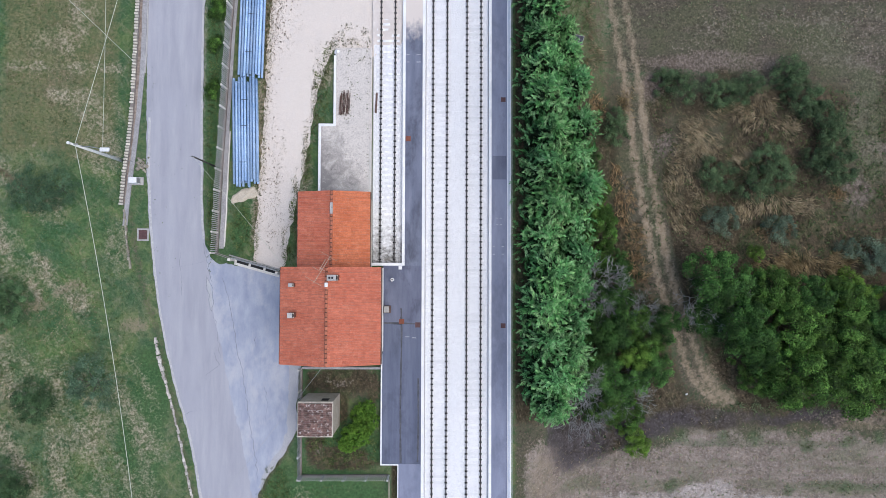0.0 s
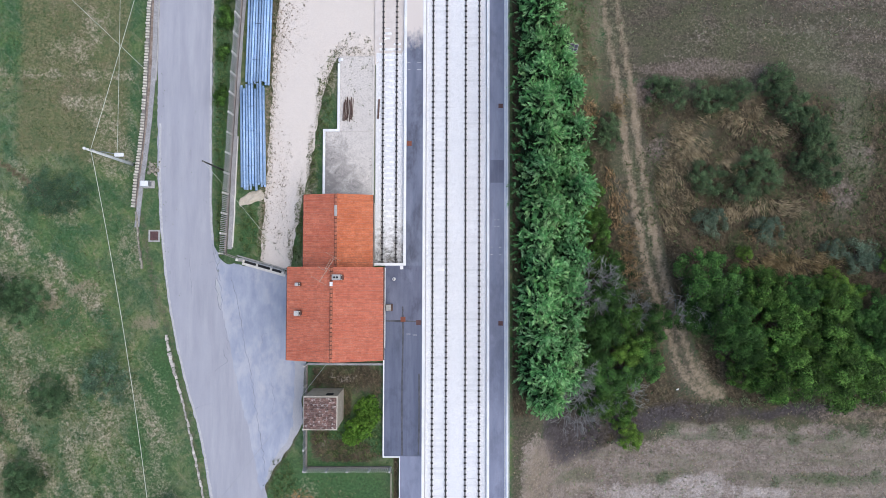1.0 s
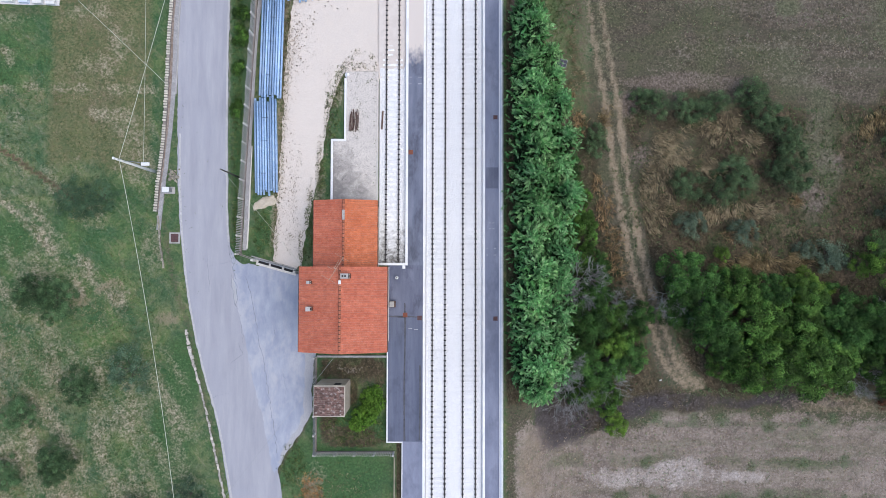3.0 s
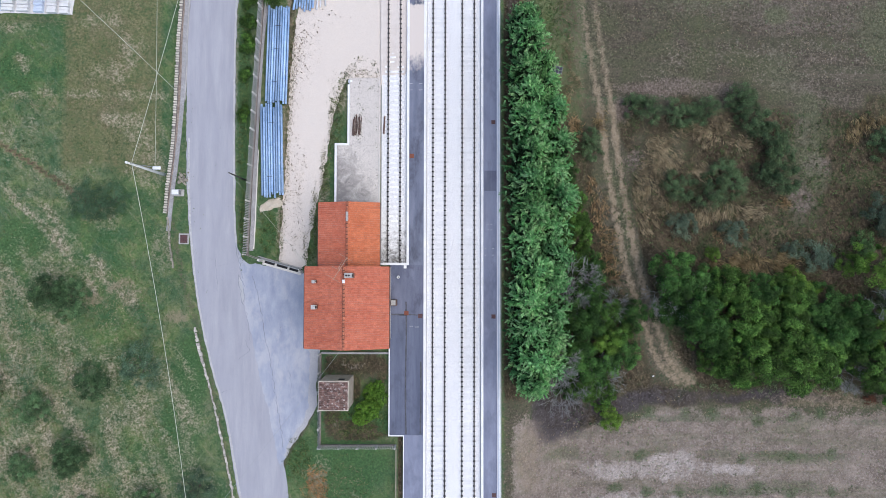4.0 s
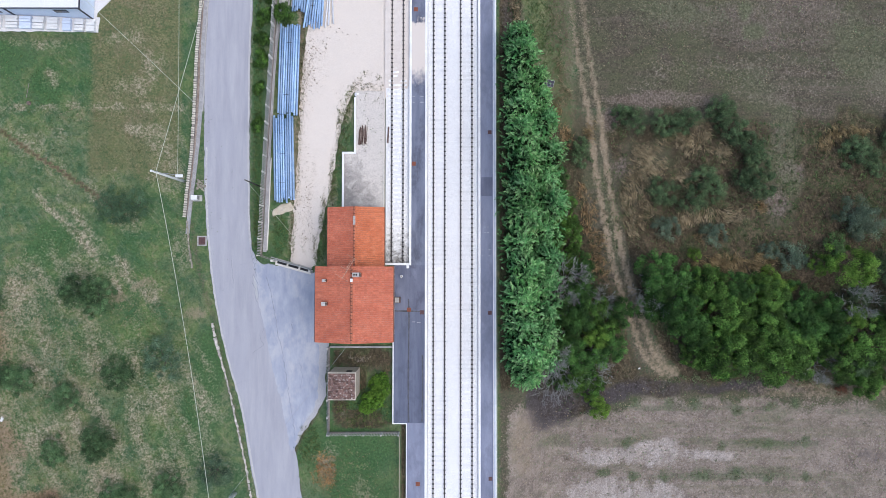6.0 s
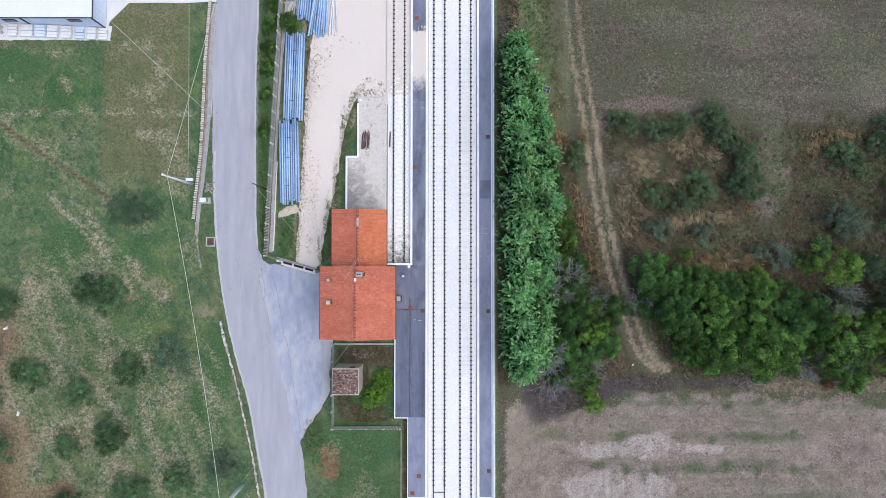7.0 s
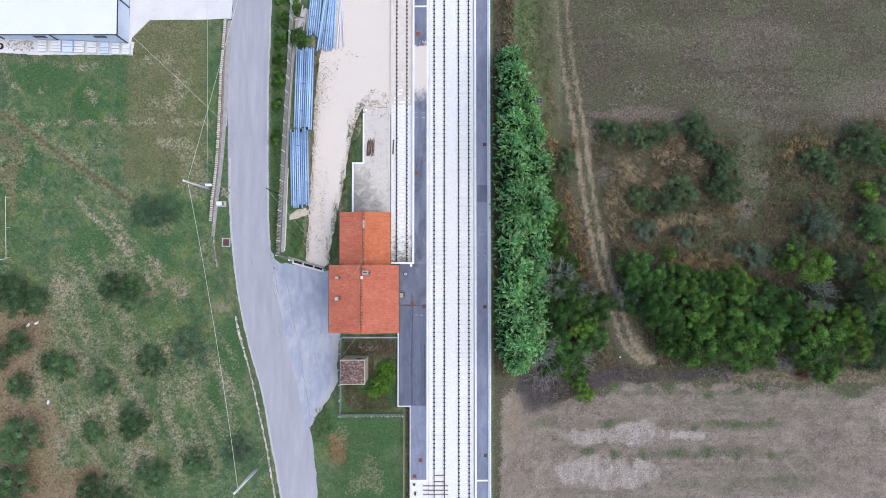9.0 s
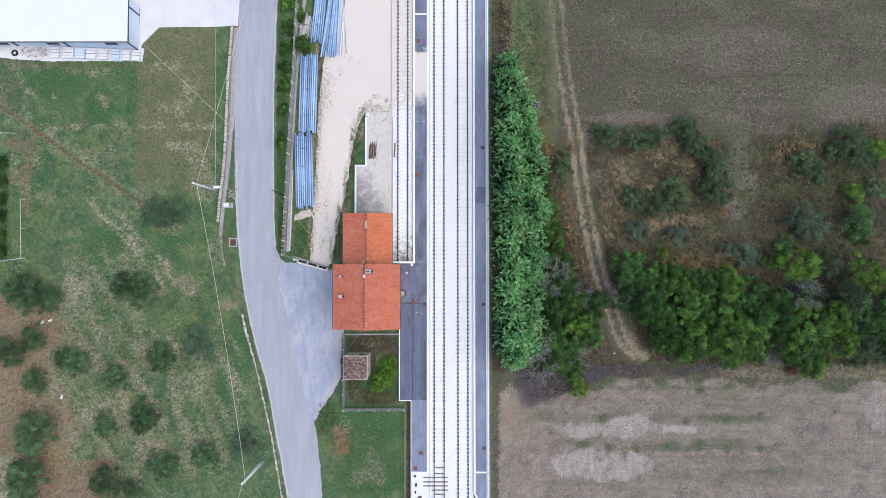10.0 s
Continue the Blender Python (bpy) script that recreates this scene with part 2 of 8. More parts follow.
    col = t.mix(t.math("MULTIPLY", edge(parts.outputs[2], 0.34, 0.86), 0.95), col, pale)
    t.bump(t.math("ADD", fine, t.math("MULTIPLY", tuft, 2.0)), 0.7, 0.12)
    return t.done(col, 0.95, 0, 0.15)


def asphalt(name, dark, light, patch, streak=(1.0, 0.12, 1.0), blotch=0.6, sand=None):
    t = Tree(name)
    grain, worn, blot = t.noise(38, 3, 0.8), t.noise(1.1, 4, 0.6, t.place(*streak)), t.noise(0.38, 5, 0.7, t.place(1.0, 0.55, 1.0), warp=0.2)
    col = t.mix(t.ramp(worn, (0.3, 0.0), (0.7, 1.0)), dark, light)
    col = t.mix(t.ramp(blot, (0.47, 0.0), (0.64, blotch)), col, patch)
    col = t.mix(t.ramp(grain, (0.35, 0.3), (0.6, 0.0)), col, tuple(v * 0.5 for v in dark))
    if sand:
        y = t.n.new("ShaderNodeSeparateXYZ")
        t.l.new(t.pos.outputs["Position"], y.inputs[0])
        smear = t.math("ADD", y.outputs[1], t.math("MULTIPLY", t.math("SUBTRACT", t.noise(1.6, 4, 0.7, t.place(1.1, 0.7, 1.0)), 0.5), 4.5))
        cover = t.math("MULTIPLY", t.ramp(t.math("MULTIPLY", smear, 0.02), (0.486, 0.0), (0.53, 1.0)), t.ramp(t.math("MULTIPLY", smear, 0.02), (0.648, 1.0), (0.660, 0.0)))
        col = t.mix(cover, col, t.mix(grain, tuple(v * 0.85 for v in sand), sand))
    t.bump(grain, 0.25, 0.01)
    return t.done(col, 0.9, 0, 0.25)


def stones(name, dark, light, size, speck=None, soot=None, earth=None):
    """Loose stones: one shade a stone, with dark gaps between."""
    t = Tree(name)
    cell, gap, drift = t.cells(1 / size), t.cells(1 / size, "Distance"), t.noise(0.5, 4, 0.65)
    one = t.n.new("ShaderNodeSeparateColor")
    t.l.new(cell, one.inputs[0])
    col = t.mix(one.outputs[0], dark, light)
    col = t.mix(t.ramp(gap, (0.45, 0.0), (0.8, 0.32)), col, tuple(v * 0.5 for v in dark))
    col = t.mix(t.ramp(drift, (0.4, 0.0), (0.75, 0.35)), col, dark)
    if earth:
        at = t.n.new("ShaderNodeSeparateXYZ")
        t.l.new(t.pos.outputs["Position"], at.inputs[0])
        west = t.math("ADD", t.math("MULTIPLY", t.math("ADD", at.outputs[0], 16.9), -0.24), t.math("MULTIPLY", at.outputs[1], 0.012))
        west = t.math("ADD", west, t.math("MULTIPLY", t.math("SUBTRACT", t.noise(1.1, 5, 0.75, warp=0.5), 0.5), 1.5))
        col = t.mix(t.ramp(west, (0.30, 0.0), (0.95, 0.75)), col, t.mix(one.outputs[0], tuple(v * 0.8 for v in earth), earth))
    if speck:
        col = t.mix(t.ramp(t.noise(3.2, 5, 0.8, warp=0.5), (0.62, 0.0), (0.7, 0.8)), col, speck)
    if soot:
        y = t.n.new("ShaderNodeSeparateXYZ")
        t.l.new(t.pos.outputs["Position"], y.inputs[0])
        near = t.math("MULTIPLY_ADD", y.outputs[1], -0.055)
        near.node.inputs[2].default_value = 0.47
        spots = t.math("ADD", near, t.math("MULTIPLY", t.noise(1.5, 6, 0.78, warp=0.5), 0.9))
        col = t.mix(t.ramp(spots, (0.68, 0.0), (0.92, 0.9)), col, soot)
    t.bump(gap, 0.6, size * 0.5)
    return t.done(col, 0.95, 0, 0.2)


def dock_concrete():
    """Dusty concrete, darkly stained round the corner by the wing."""
    t = Tree("stained_dock_concrete")
    at = t.n.new("ShaderNodeSeparateXYZ")
    t.l.new(t.pos.outputs["Position"], at.inputs[0])
    far = t.math("ADD", t.math("MULTIPLY", t.math("ADD", at.outputs[0], 12.0), 0.085), t.math("MULTIPLY", t.math("SUBTRACT", at.outputs[1], 7.4), 0.050))
    grain, blot = t.noise(9, 4, 0.75), t.noise(0.9, 5, 0.7, warp=0.5)
    clean = t.ramp(t.math("ADD", far, t.math("MULTIPLY", t.math("SUBTRACT", blot, 0.5), 1.1)), (0.16, 0.0), (0.58, 1.0))
    col = t.mix(clean, (0.215, 0.200, 0.192), (0.585, 0.540, 0.500))
    col = t.mix(t.ramp(grain, (0.36, 0.6), (0.55, 0.0)), col, (0.225, 0.210, 0.200))
    col = t.mix(t.ramp(t.noise(2.6, 5, 0.8, warp=0.4), (0.60, 0.0), (0.70, 0.7)), col, (0.60, 0.57, 0.54))
    col = t.mix(t.ramp(t.noise(1.7, 5, 0.85, warp=0.3), (0.33, 0.8), (0.41, 0.0)), col, (0.150, 0.140, 0.120))
    t.bump(grain, 0.3, 0.01)
    return t.done(col, 0.92, 0, 0.2)


def glass(name):
    t = Tree(name)
    return t.done((0.02, 0.025, 0.03), 0.06, 0, 0.6)


M = {
    "ground": ground_material(),
    "road": asphalt("worn_grey_asphalt", (0.298, 0.303, 0.346), (0.394, 0.394, 0.432), (0.345, 0.350, 0.398)),
    "court": asphalt("bluish_asphalt", (0.262, 0.293, 0.378), (0.385, 0.408, 0.478), (0.440, 0.442, 0.480), (1.0, 0.35, 1.0), 0.9),
    "platform": asphalt("dark_platform_asphalt", (0.098, 0.108, 0.156), (0.178, 0.190, 0.258), (0.052, 0.056, 0.082), (1.0, 0.2, 1.0), 0.85),
    "platform_sandy": asphalt("sandy_platform_asphalt", (0.122, 0.136, 0.190), (0.205, 0.222, 0.290), (0.075, 0.082, 0.112), (1.0, 0.2, 1.0), 0.85, (0.63, 0.565, 0.52)),
    "platform_old": asphalt("blackish_platform_asphalt", (0.092, 0.106, 0.156), (0.148, 0.164, 0.228), (0.064, 0.072, 0.102), (1.6, 0.10, 1.0), 0.6),
    "platform_new": asphalt("grey_platform_asphalt", (0.180, 0.200, 0.275), (0.250, 0.270, 0.355), (0.135, 0.146, 0.200), (1.0, 0.2, 1.0), 0.7),
    "crack": surface("crack_filler", (0.060, 0.062, 0.076), (0.125, 0.128, 0.146), 9, 1.5),
    "faint_crack": surface("weathered_crack", (0.135, 0.145, 0.175), (0.27, 0.28, 0.32), 7, 2.5),
    "gravel": stones("pale_limestone_gravel", (0.590, 0.525, 0.470), (0.695, 0.632, 0.575), 0.06, (0.48, 0.395, 0.325), None, (0.50, 0.415, 0.325)),
    "ballast": stones("white_limestone_ballast", (0.64, 0.64, 0.655), (0.795, 0.795, 0.805), 0.09),
    "sand": surface("pale_sand", (0.62, 0.555, 0.51), (0.715, 0.655, 0.61), 30, 1.0),
    "heap_sand": surface("yellowish_building_sand", (0.50, 0.435, 0.345), (0.60, 0.535, 0.440), 12, 1.4, stain=(0.42, 0.36, 0.28)),
    "coping": surface("white_concrete_coping", (0.76, 0.765, 0.78), (0.88, 0.88, 0.885), 30, 1.0, vary="object", much=0.05),
    "marking": surface("worn_white_paint", (0.30, 0.31, 0.35), (0.58, 0.58, 0.60), 9, 3.0),
    "concrete": surface("weathered_concrete", (0.36, 0.35, 0.34), (0.52, 0.50, 0.48), 22, 0.9, stain=(0.20, 0.19, 0.18)),
    "dock": dock_concrete(),
    "dust": stones("dusty_dirt_fringe", (0.330, 0.333, 0.358), (0.430, 0.430, 0.448), 0.05, (0.27, 0.24, 0.21)),
    "patch": surface("pale_asphalt_filler", (0.40, 0.41, 0.43), (0.47, 0.475, 0.49), 20, 1.0),
    "patch_dust": surface("pale_road_dust", (0.42, 0.415, 0.43), (0.54, 0.53, 0.53), 6, 1.6, stain=(0.33, 0.33, 0.36)),
    "picket": surface("pale_cast_concrete", (0.58, 0.555, 0.51), (0.72, 0.69, 0.64), 20, 1.5, vary="object", much=0.15),
    "picket_grey": surface("pale_grey_cast_concrete", (0.42, 0.41, 0.40), (0.58, 0.57, 0.55), 20, 1.5, vary="object", much=0.12),
    "slab_cream": surface("cream_stone_slab", (0.50, 0.465, 0.385), (0.66, 0.625, 0.545), 14, 2.0, vary="object", much=0.2, stain=(0.38, 0.34, 0.28)),
    "stone": surface("rough_stone", (0.22, 0.20, 0.16), (0.40, 0.37, 0.30), 12, 1.2, vary="island", much=0.3),
    "stone_pale": surface("pale_rough_stone", (0.34, 0.31, 0.28), (0.64, 0.60, 0.55), 8, 1.6, vary="island", much=0.3),
    "parapet": surface("lilac_grey_concrete", (0.55, 0.585, 0.68), (0.67, 0.70, 0.78), 20, 1.0),
    "gutter_grey": surface("lilac_grey_gutter_concrete", (0.285, 0.282, 0.292), (0.43, 0.425, 0.435), 9, 1.0, stain=(0.21, 0.19, 0.18)),
    "rubble_red": surface("reddish_rubble", (0.20, 0.15, 0.125), (0.40, 0.34, 0.30), 4, 1.6, bump=0.6, deep=0.05, stain=(0.11, 0.09, 0.07)),
    "sooty_brick": surface("sooty_red_brick", (0.125, 0.050, 0.036), (0.235, 0.095, 0.066), 14, 2.0, stain=(0.06, 0.045, 0.04)),
    "soot": surface("sooty_render", (0.045, 0.038, 0.034), (0.10, 0.085, 0.075), 16, 2.0),
    "mortar": surface("dark_mortar", (0.11, 0.045, 0.03), (0.19, 0.075, 0.05), 20, 1.0),
    "gutter": surface("mossy_brown_concrete", (0.20, 0.175, 0.16), (0.34, 0.305, 0.285), 9, 1.3, stain=(0.13, 0.125, 0.085)),
    "dirty_ballast": stones("ballast_sooty_at_the_end", (0.635, 0.638, 0.655), (0.77, 0.77, 0.78), 0.09, None, (0.085, 0.080, 0.070)),
    "yardslab": surface("bright_yard_concrete", (0.60, 0.59, 0.60), (0.72, 0.71, 0.72), 20, 0.3),
    "sooty_sleeper": stones("pale_sleeper_sooty_at_the_end", (0.72, 0.725, 0.74), (0.83, 0.83, 0.835), 0.35, None, (0.115, 0.105, 0.092)),
    "sleeper": surface("pale_concrete_sleeper", (0.72, 0.725, 0.74), (0.83, 0.83, 0.835), 25, 1.2, vary="object", much=0.08),
    "timber": surface("brown_oak_timber", (0.150, 0.112, 0.096), (0.290, 0.225, 0.195), 16, 1.0, vary="object", much=0.3),
    "rail": surface("rusty_rail_steel", (0.034, 0.031, 0.033), (0.062, 0.055, 0.055), 30, 2.0, 0.6, metal=0.3),
    "clip": surface("black_rail_clips", (0.014, 0.013, 0.014), (0.028, 0.026, 0.026), 30, 2.0, 0.7),
    "rust": surface("rust_red_steel_cover", (0.17, 0.055, 0.035), (0.26, 0.09, 0.055), 20, 2.0, 0.8),
    "rust_dark": surface("dull_brown_steel_cover", (0.085, 0.045, 0.046), (0.14, 0.075, 0.075), 20, 2.0, 0.8),
    "tile": surface("orange_clay_tile", (0.460, 0.130, 0.078), (0.560, 0.182, 0.112), 7, 0.45, 0.85, 0.3, 0.01, "island", 0.10, stain=(0.545, 0.205, 0.130)),
    "tile_new": surface("bright_orange_clay_tile", (0.500, 0.141, 0.065), (0.600, 0.195, 0.096), 7, 0.5, 0.85, 0.3, 0.01, "island", 0.10, stain=(0.60, 0.225, 0.125)),
    "ridge": surface("clay_ridge_tile", (0.38, 0.125, 0.075), (0.48, 0.18, 0.11), 9, 0.5, vary="object", much=0.22),
    "oldtile": surface("weathered_brown_tile", (0.095, 0.056, 0.050), (0.270, 0.165, 0.138), 5, 2.2, vary="island", much=0.42, stain=(0.10, 0.065, 0.060), specks=(0.62, 0.57, 0.55)),
    "plaster": surface("cream_plaster", (0.56, 0.52, 0.44), (0.68, 0.64, 0.56), 18, 0.6),
    "oldwall": surface("stained_tan_plaster", (0.36, 0.315, 0.258), (0.48, 0.43, 0.36), 10, 0.9, stain=(0.25, 0.205, 0.15)),
    "cornice": surface("pale_weathered_cornice", (0.46, 0.41, 0.35), (0.62, 0.57, 0.50), 8, 1.4, stain=(0.30, 0.25, 0.20)),
    "metal": surface("grey_galvanised_steel", (0.30, 0.31, 0.32), (0.44, 0.45, 0.46), 30, 2.0, 0.45, metal=0.7),
    "straw_rod": surface("pale_oxidised_rod", (0.42, 0.30, 0.22), (0.55, 0.42, 0.33), 20, 1.0, 0.5),
    "white": surface("white_painted_metal", (0.70, 0.71, 0.72), (0.82, 0.82, 0.82), 20, 1.0, 0.5, 0.05),
    # near-black fill that paints in the darkness inside openings
    "darkvoid": surface("black_for_unlit_openings", (0.012, 0.012, 0.014), (0.03, 0.03, 0.033)),
    "wood": surface("yellow_grey_pole_wood", (0.26, 0.235, 0.175), (0.40, 0.365, 0.285), 18, 1.0, stain=(0.16, 0.15, 0.09)),
    "pole_concrete": surface("pale_spun_concrete", (0.66, 0.67, 0.63), (0.80, 0.80, 0.77), 18, 1.0),
    "darkwood": surface("tarred_pole_wood", (0.045, 0.04, 0.036), (0.09, 0.08, 0.07), 18, 1.0),
    "cable": surface("pale_cable_sheath", (0.52, 0.55, 0.45), (0.66, 0.68, 0.58), 20, 1.0, 0.5),
    "cable_grey": surface("grey_cable_sheath", (0.30, 0.31, 0.34), (0.40, 0.41, 0.43), 20, 1.0, 0.5),
    "pipe": surface("blue_plastic_pipe", (0.29, 0.45, 0.70), (0.44, 0.60, 0.82), 8, 1.3, 0.25, 0.05, 0.01, "object", 0.34),
    "pipe_white": surface("bleached_plastic_pipe", (0.62, 0.64, 0.70), (0.76, 0.77, 0.80), 8, 1.3, 0.3, 0.05, 0.01, "object", 0.1),
    "hole": surface("pipe_mouth", (0.03, 0.06, 0.11), (0.05, 0.09, 0.16)),
    "rustpipe": surface("rusty_steel_bar", (0.075, 0.045, 0.036), (0.16, 0.10, 0.085), 12, 1.6, 0.7, vary="object", much=0.35),
    "shedwall": surface("pale_blue_panel", (0.60, 0.69, 0.84), (0.68, 0.76, 0.89), 16, 0.7, 0.5, 0.1),
    "shedroof": surface("white_sheet_roof", (0.72, 0.74, 0.75), (0.78, 0.79, 0.80), 16, 0.3, 0.5, 0.1),
    "frame": surface("dark_blue_steel", (0.03, 0.035, 0.055), (0.06, 0.065, 0.09), 16, 1.0, 0.5),
    "rubber": surface("black_rubber", (0.015, 0.015, 0.016), (0.03, 0.03, 0.03)),
    "glass": glass("window_glass"),
    "bark": surface("grey_brown_bark", (0.07, 0.058, 0.045), (0.13, 0.11, 0.09), 14, 2.0),
    "twig": surface("grey_dead_twig", (0.22, 0.225, 0.22), (0.36, 0.365, 0.36), 14, 2.0),
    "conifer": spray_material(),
    "shade_leaf": foliage("shade_dark_inner_leaves", (0.006, 0.014, 0.005), (0.012, 0.026, 0.009), (0.022, 0.040, 0.015)),
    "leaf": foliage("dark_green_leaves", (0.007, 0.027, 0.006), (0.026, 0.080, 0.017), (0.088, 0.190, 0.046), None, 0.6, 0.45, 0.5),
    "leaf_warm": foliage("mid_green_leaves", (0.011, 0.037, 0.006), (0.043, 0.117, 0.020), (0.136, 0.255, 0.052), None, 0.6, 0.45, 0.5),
    "leaf_grey": foliage("grey_green_leaves_of_the_thicket", (0.015, 0.034, 0.013), (0.042, 0.080, 0.034), (0.108, 0.158, 0.080), None, 0.6, 0.5, 0.35),
    "leaf_shrub": foliage("fresh_green_shrub_leaves", (0.020, 0.054, 0.016), (0.052, 0.118, 0.036), (0.125, 0.215, 0.080), None, 0.8, 0.65, 0.3),
    "leaf_lime": foliage("yellow_green_leaves", (0.018, 0.054, 0.006), (0.064, 0.142, 0.018), (0.160, 0.268, 0.048), None, 0.6, 0.5, 0.35),
    "leaf_bright": foliage("bright_green_leaves", (0.040, 0.100, 0.010), (0.092, 0.185, 0.024), (0.180, 0.300, 0.052), None, 0.8, 0.6, 0.3),
    "olive": foliage("grey_green_leaves", (0.026, 0.062, 0.026), (0.052, 0.108, 0.045), (0.112, 0.182, 0.082), None, 0.8, 0.7, 0.35),
    "olive_dark": foliage("dark_soft_leaves", (0.030, 0.066, 0.036), (0.050, 0.098, 0.052), (0.084, 0.138, 0.076), None, 0.8, 0.75, 0.2),
    "pale_leaf": foliage("silvery_leaves", (0.034, 0.062, 0.038), (0.072, 0.112, 0.072), (0.150, 0.200, 0.138), None, 0.8, 0.7, 0.25),
    "blue_leaf": foliage("silvery_blue_leaves", (0.026, 0.056, 0.034), (0.054, 0.100, 0.058), (0.118, 0.180, 0.110), None, 0.8, 0.7, 0.3),
    "scrub_leaf": foliage("dull_blue_green_leaves", (0.032, 0.062, 0.028), (0.060, 0.106, 0.046), (0.122, 0.182, 0.086), None, 0.8, 0.62, 0.35),
    "brush": foliage("dull_bramble_leaves", (0.028, 0.060, 0.018), (0.066, 0.118, 0.040), (0.140, 0.195, 0.080)),
    "reed": foliage("tan_dry_reeds", (0.150, 0.115, 0.066), (0.315, 0.250, 0.150), (0.510, 0.420, 0.272)),
    "gold_reed": foliage("golden_dry_grass", (0.160, 0.112, 0.050), (0.305, 0.222, 0.108), (0.470, 0.365, 0.200)),
    "dead_stalk": foliage("dead_grey_brown_stalks", (0.075, 0.056, 0.034), (0.150, 0.116, 0.072), (0.260, 0.208, 0.135)),
    "rusty_reed": foliage("rusty_dry_grass", (0.180, 0.114, 0.054), (0.335, 0.220, 0.110), (0.465, 0.335, 0.190)),
    "yard_clump": foliage("brown_dry_weed_clumps", (0.075, 0.055, 0.034), (0.140, 0.105, 0.068), (0.240, 0.190, 0.130)),
    "yard_weed": foliage("dull_weeds_in_gravel", (0.090, 0.085, 0.055), (0.150, 0.135, 0.092), (0.240, 0.210, 0.150)),
    "bush": foliage("glossy_bush_leaves", (0.016, 0.056, 0.006), (0.060, 0.150, 0.016), (0.165, 0.300, 0.045), None, 1.6, 0.75, 0.12),
    "grass": foliage("grass_blades", (0.040, 0.075, 0.022), (0.080, 0.125, 0.038), (0.160, 0.185, 0.080)),
    "weed": foliage("pale_field_weeds", (0.090, 0.130, 0.062), (0.140, 0.190, 0.092), (0.220, 0.270, 0.150)),
    "scorch": foliage("scorched_orange_grass", (0.215, 0.105, 0.042), (0.370, 0.190, 0.078), (0.480, 0.285, 0.135)),
    "straw": foliage("dry_straw", (0.190, 0.145, 0.085), (0.330, 0.265, 0.170), (0.500, 0.420, 0.290)),
    "russet": foliage("dark_russet_leaves", (0.050, 0.020, 0.012), (0.090, 0.038, 0.022), (0.150, 0.070, 0.042)),
    "rusty_straw": foliage("reddish_dry_stalks", (0.120, 0.065, 0.030), (0.215, 0.125, 0.055), (0.330, 0.220, 0.110)),
}

# ---- helpers for building ----


def link(name, bm, material, smooth=False):
    me = bpy.data.meshes.new(name)
    bmesh.ops.recalc_face_normals(bm, faces=bm.faces)
    bm.to_mesh(me)
    bm.free()
    for m in material if isinstance(material, (list, tuple)) else [material]:
        me.materials.append(M[m])
    if smooth:
        me.shade_smooth()
    return new(name, me)


def part(name, bm, material, parent, label="", smooth=False):
    ob = link(name, bm, material, smooth)
    ob.parent = parent
    ob.matrix_parent_inverse = Matrix.Identity(4)
    return tagged(ob, label)


def twin(name, data, parent, m):
    """One more object on the same mesh, as a part."""
    ob = new(name, data)
    ob.parent = parent
    ob.matrix_basis = m
    return ob


def thing(name, label, category, at=(0, 0, 0), turn=0.0, group="", kind=""):
    ob = new(name)
    ob.empty_display_size = 0.2
    ob.matrix_basis = pose(*at, 0, 0, turn)
    return tagged(ob, label, category, group, kind)


def box(bm, x0, x1, y0, y1, z0, z1, bevel=0.0):
    made = bmesh.ops.create_cube(bm, size=1.0, matrix=Matrix.Translation(((x0 + x1) / 2, (y0 + y1) / 2, (z0 + z1) / 2)) @ Matrix.Diagonal((x1 - x0, y1 - y0, z1 - z0, 1)))
    if bevel:
        edges = list({e for v in made["verts"] for e in v.link_edges})
        bmesh.ops.bevel(bm, geom=edges, offset=bevel, segments=1, affect="EDGES")
    return bm


def cube(x0, x1, y0, y1, z0, z1, bevel=0.0):
    return box(bmesh.new(), x0, x1, y0, y1, z0, z1, bevel)


def tube(bm, points, radii, sides=6, cap=True):
    """A tapered round bar through points."""
    points = [Vector(p) for p in points]
    radii = [radii] * len(points) if isinstance(radii, (int, float)) else radii
    rings = []
    for i, p in enumerate(points):
        way = (points[min(i + 1, len(points) - 1)] - points[max(i - 1, 0)]).normalized()
        side = way.cross(Vector((0, 0, 1)) if abs(way.z) < 0.9 else Vector((1, 0, 0))).normalized()
        up = side.cross(way)
        rings.append([bm.verts.new(p + radii[i] * (math.cos(a) * side + math.sin(a) * up)) for a in (math.tau * k / sides for k in range(sides))])
    for a, b in zip(rings, rings[1:]):
        for k in range(sides):
            bm.faces.new((a[k], a[(k + 1) % sides], b[(k + 1) % sides], b[k]))
    if cap:
        bm.faces.new(rings[0][::-1])
        bm.faces.new(rings[-1])
    return bm


def step(v, lo, hi):
    v = np.clip((v - lo) / (hi - lo), 0, 1)
    return v * v * (3 - 2 * v)


def height(x, y):
    """The lie of the land: flat along the railway, falling beyond it, rising behind the road."""
    x, y = np.asarray(x, float), np.asarray(y, float)
    yy = np.clip(y, -60, 70)
    low = step(x, 9.0, 18.5) * (-4.4 + 0.04 * yy)
    up = 0.11 * np.clip(-33 - x, 0, 45) * step(-x, 33, 38)
    wave = 0.12 * np.sin(x * 0.31 + 1.3 * np.sin(y * 0.17)) * np.sin(y * 0.23 + 0.7)
    return low + up + wave * (step(x, 18, 26) + step(-x, 35, 42))


def lie(x, y):
    return float(height(x, y))


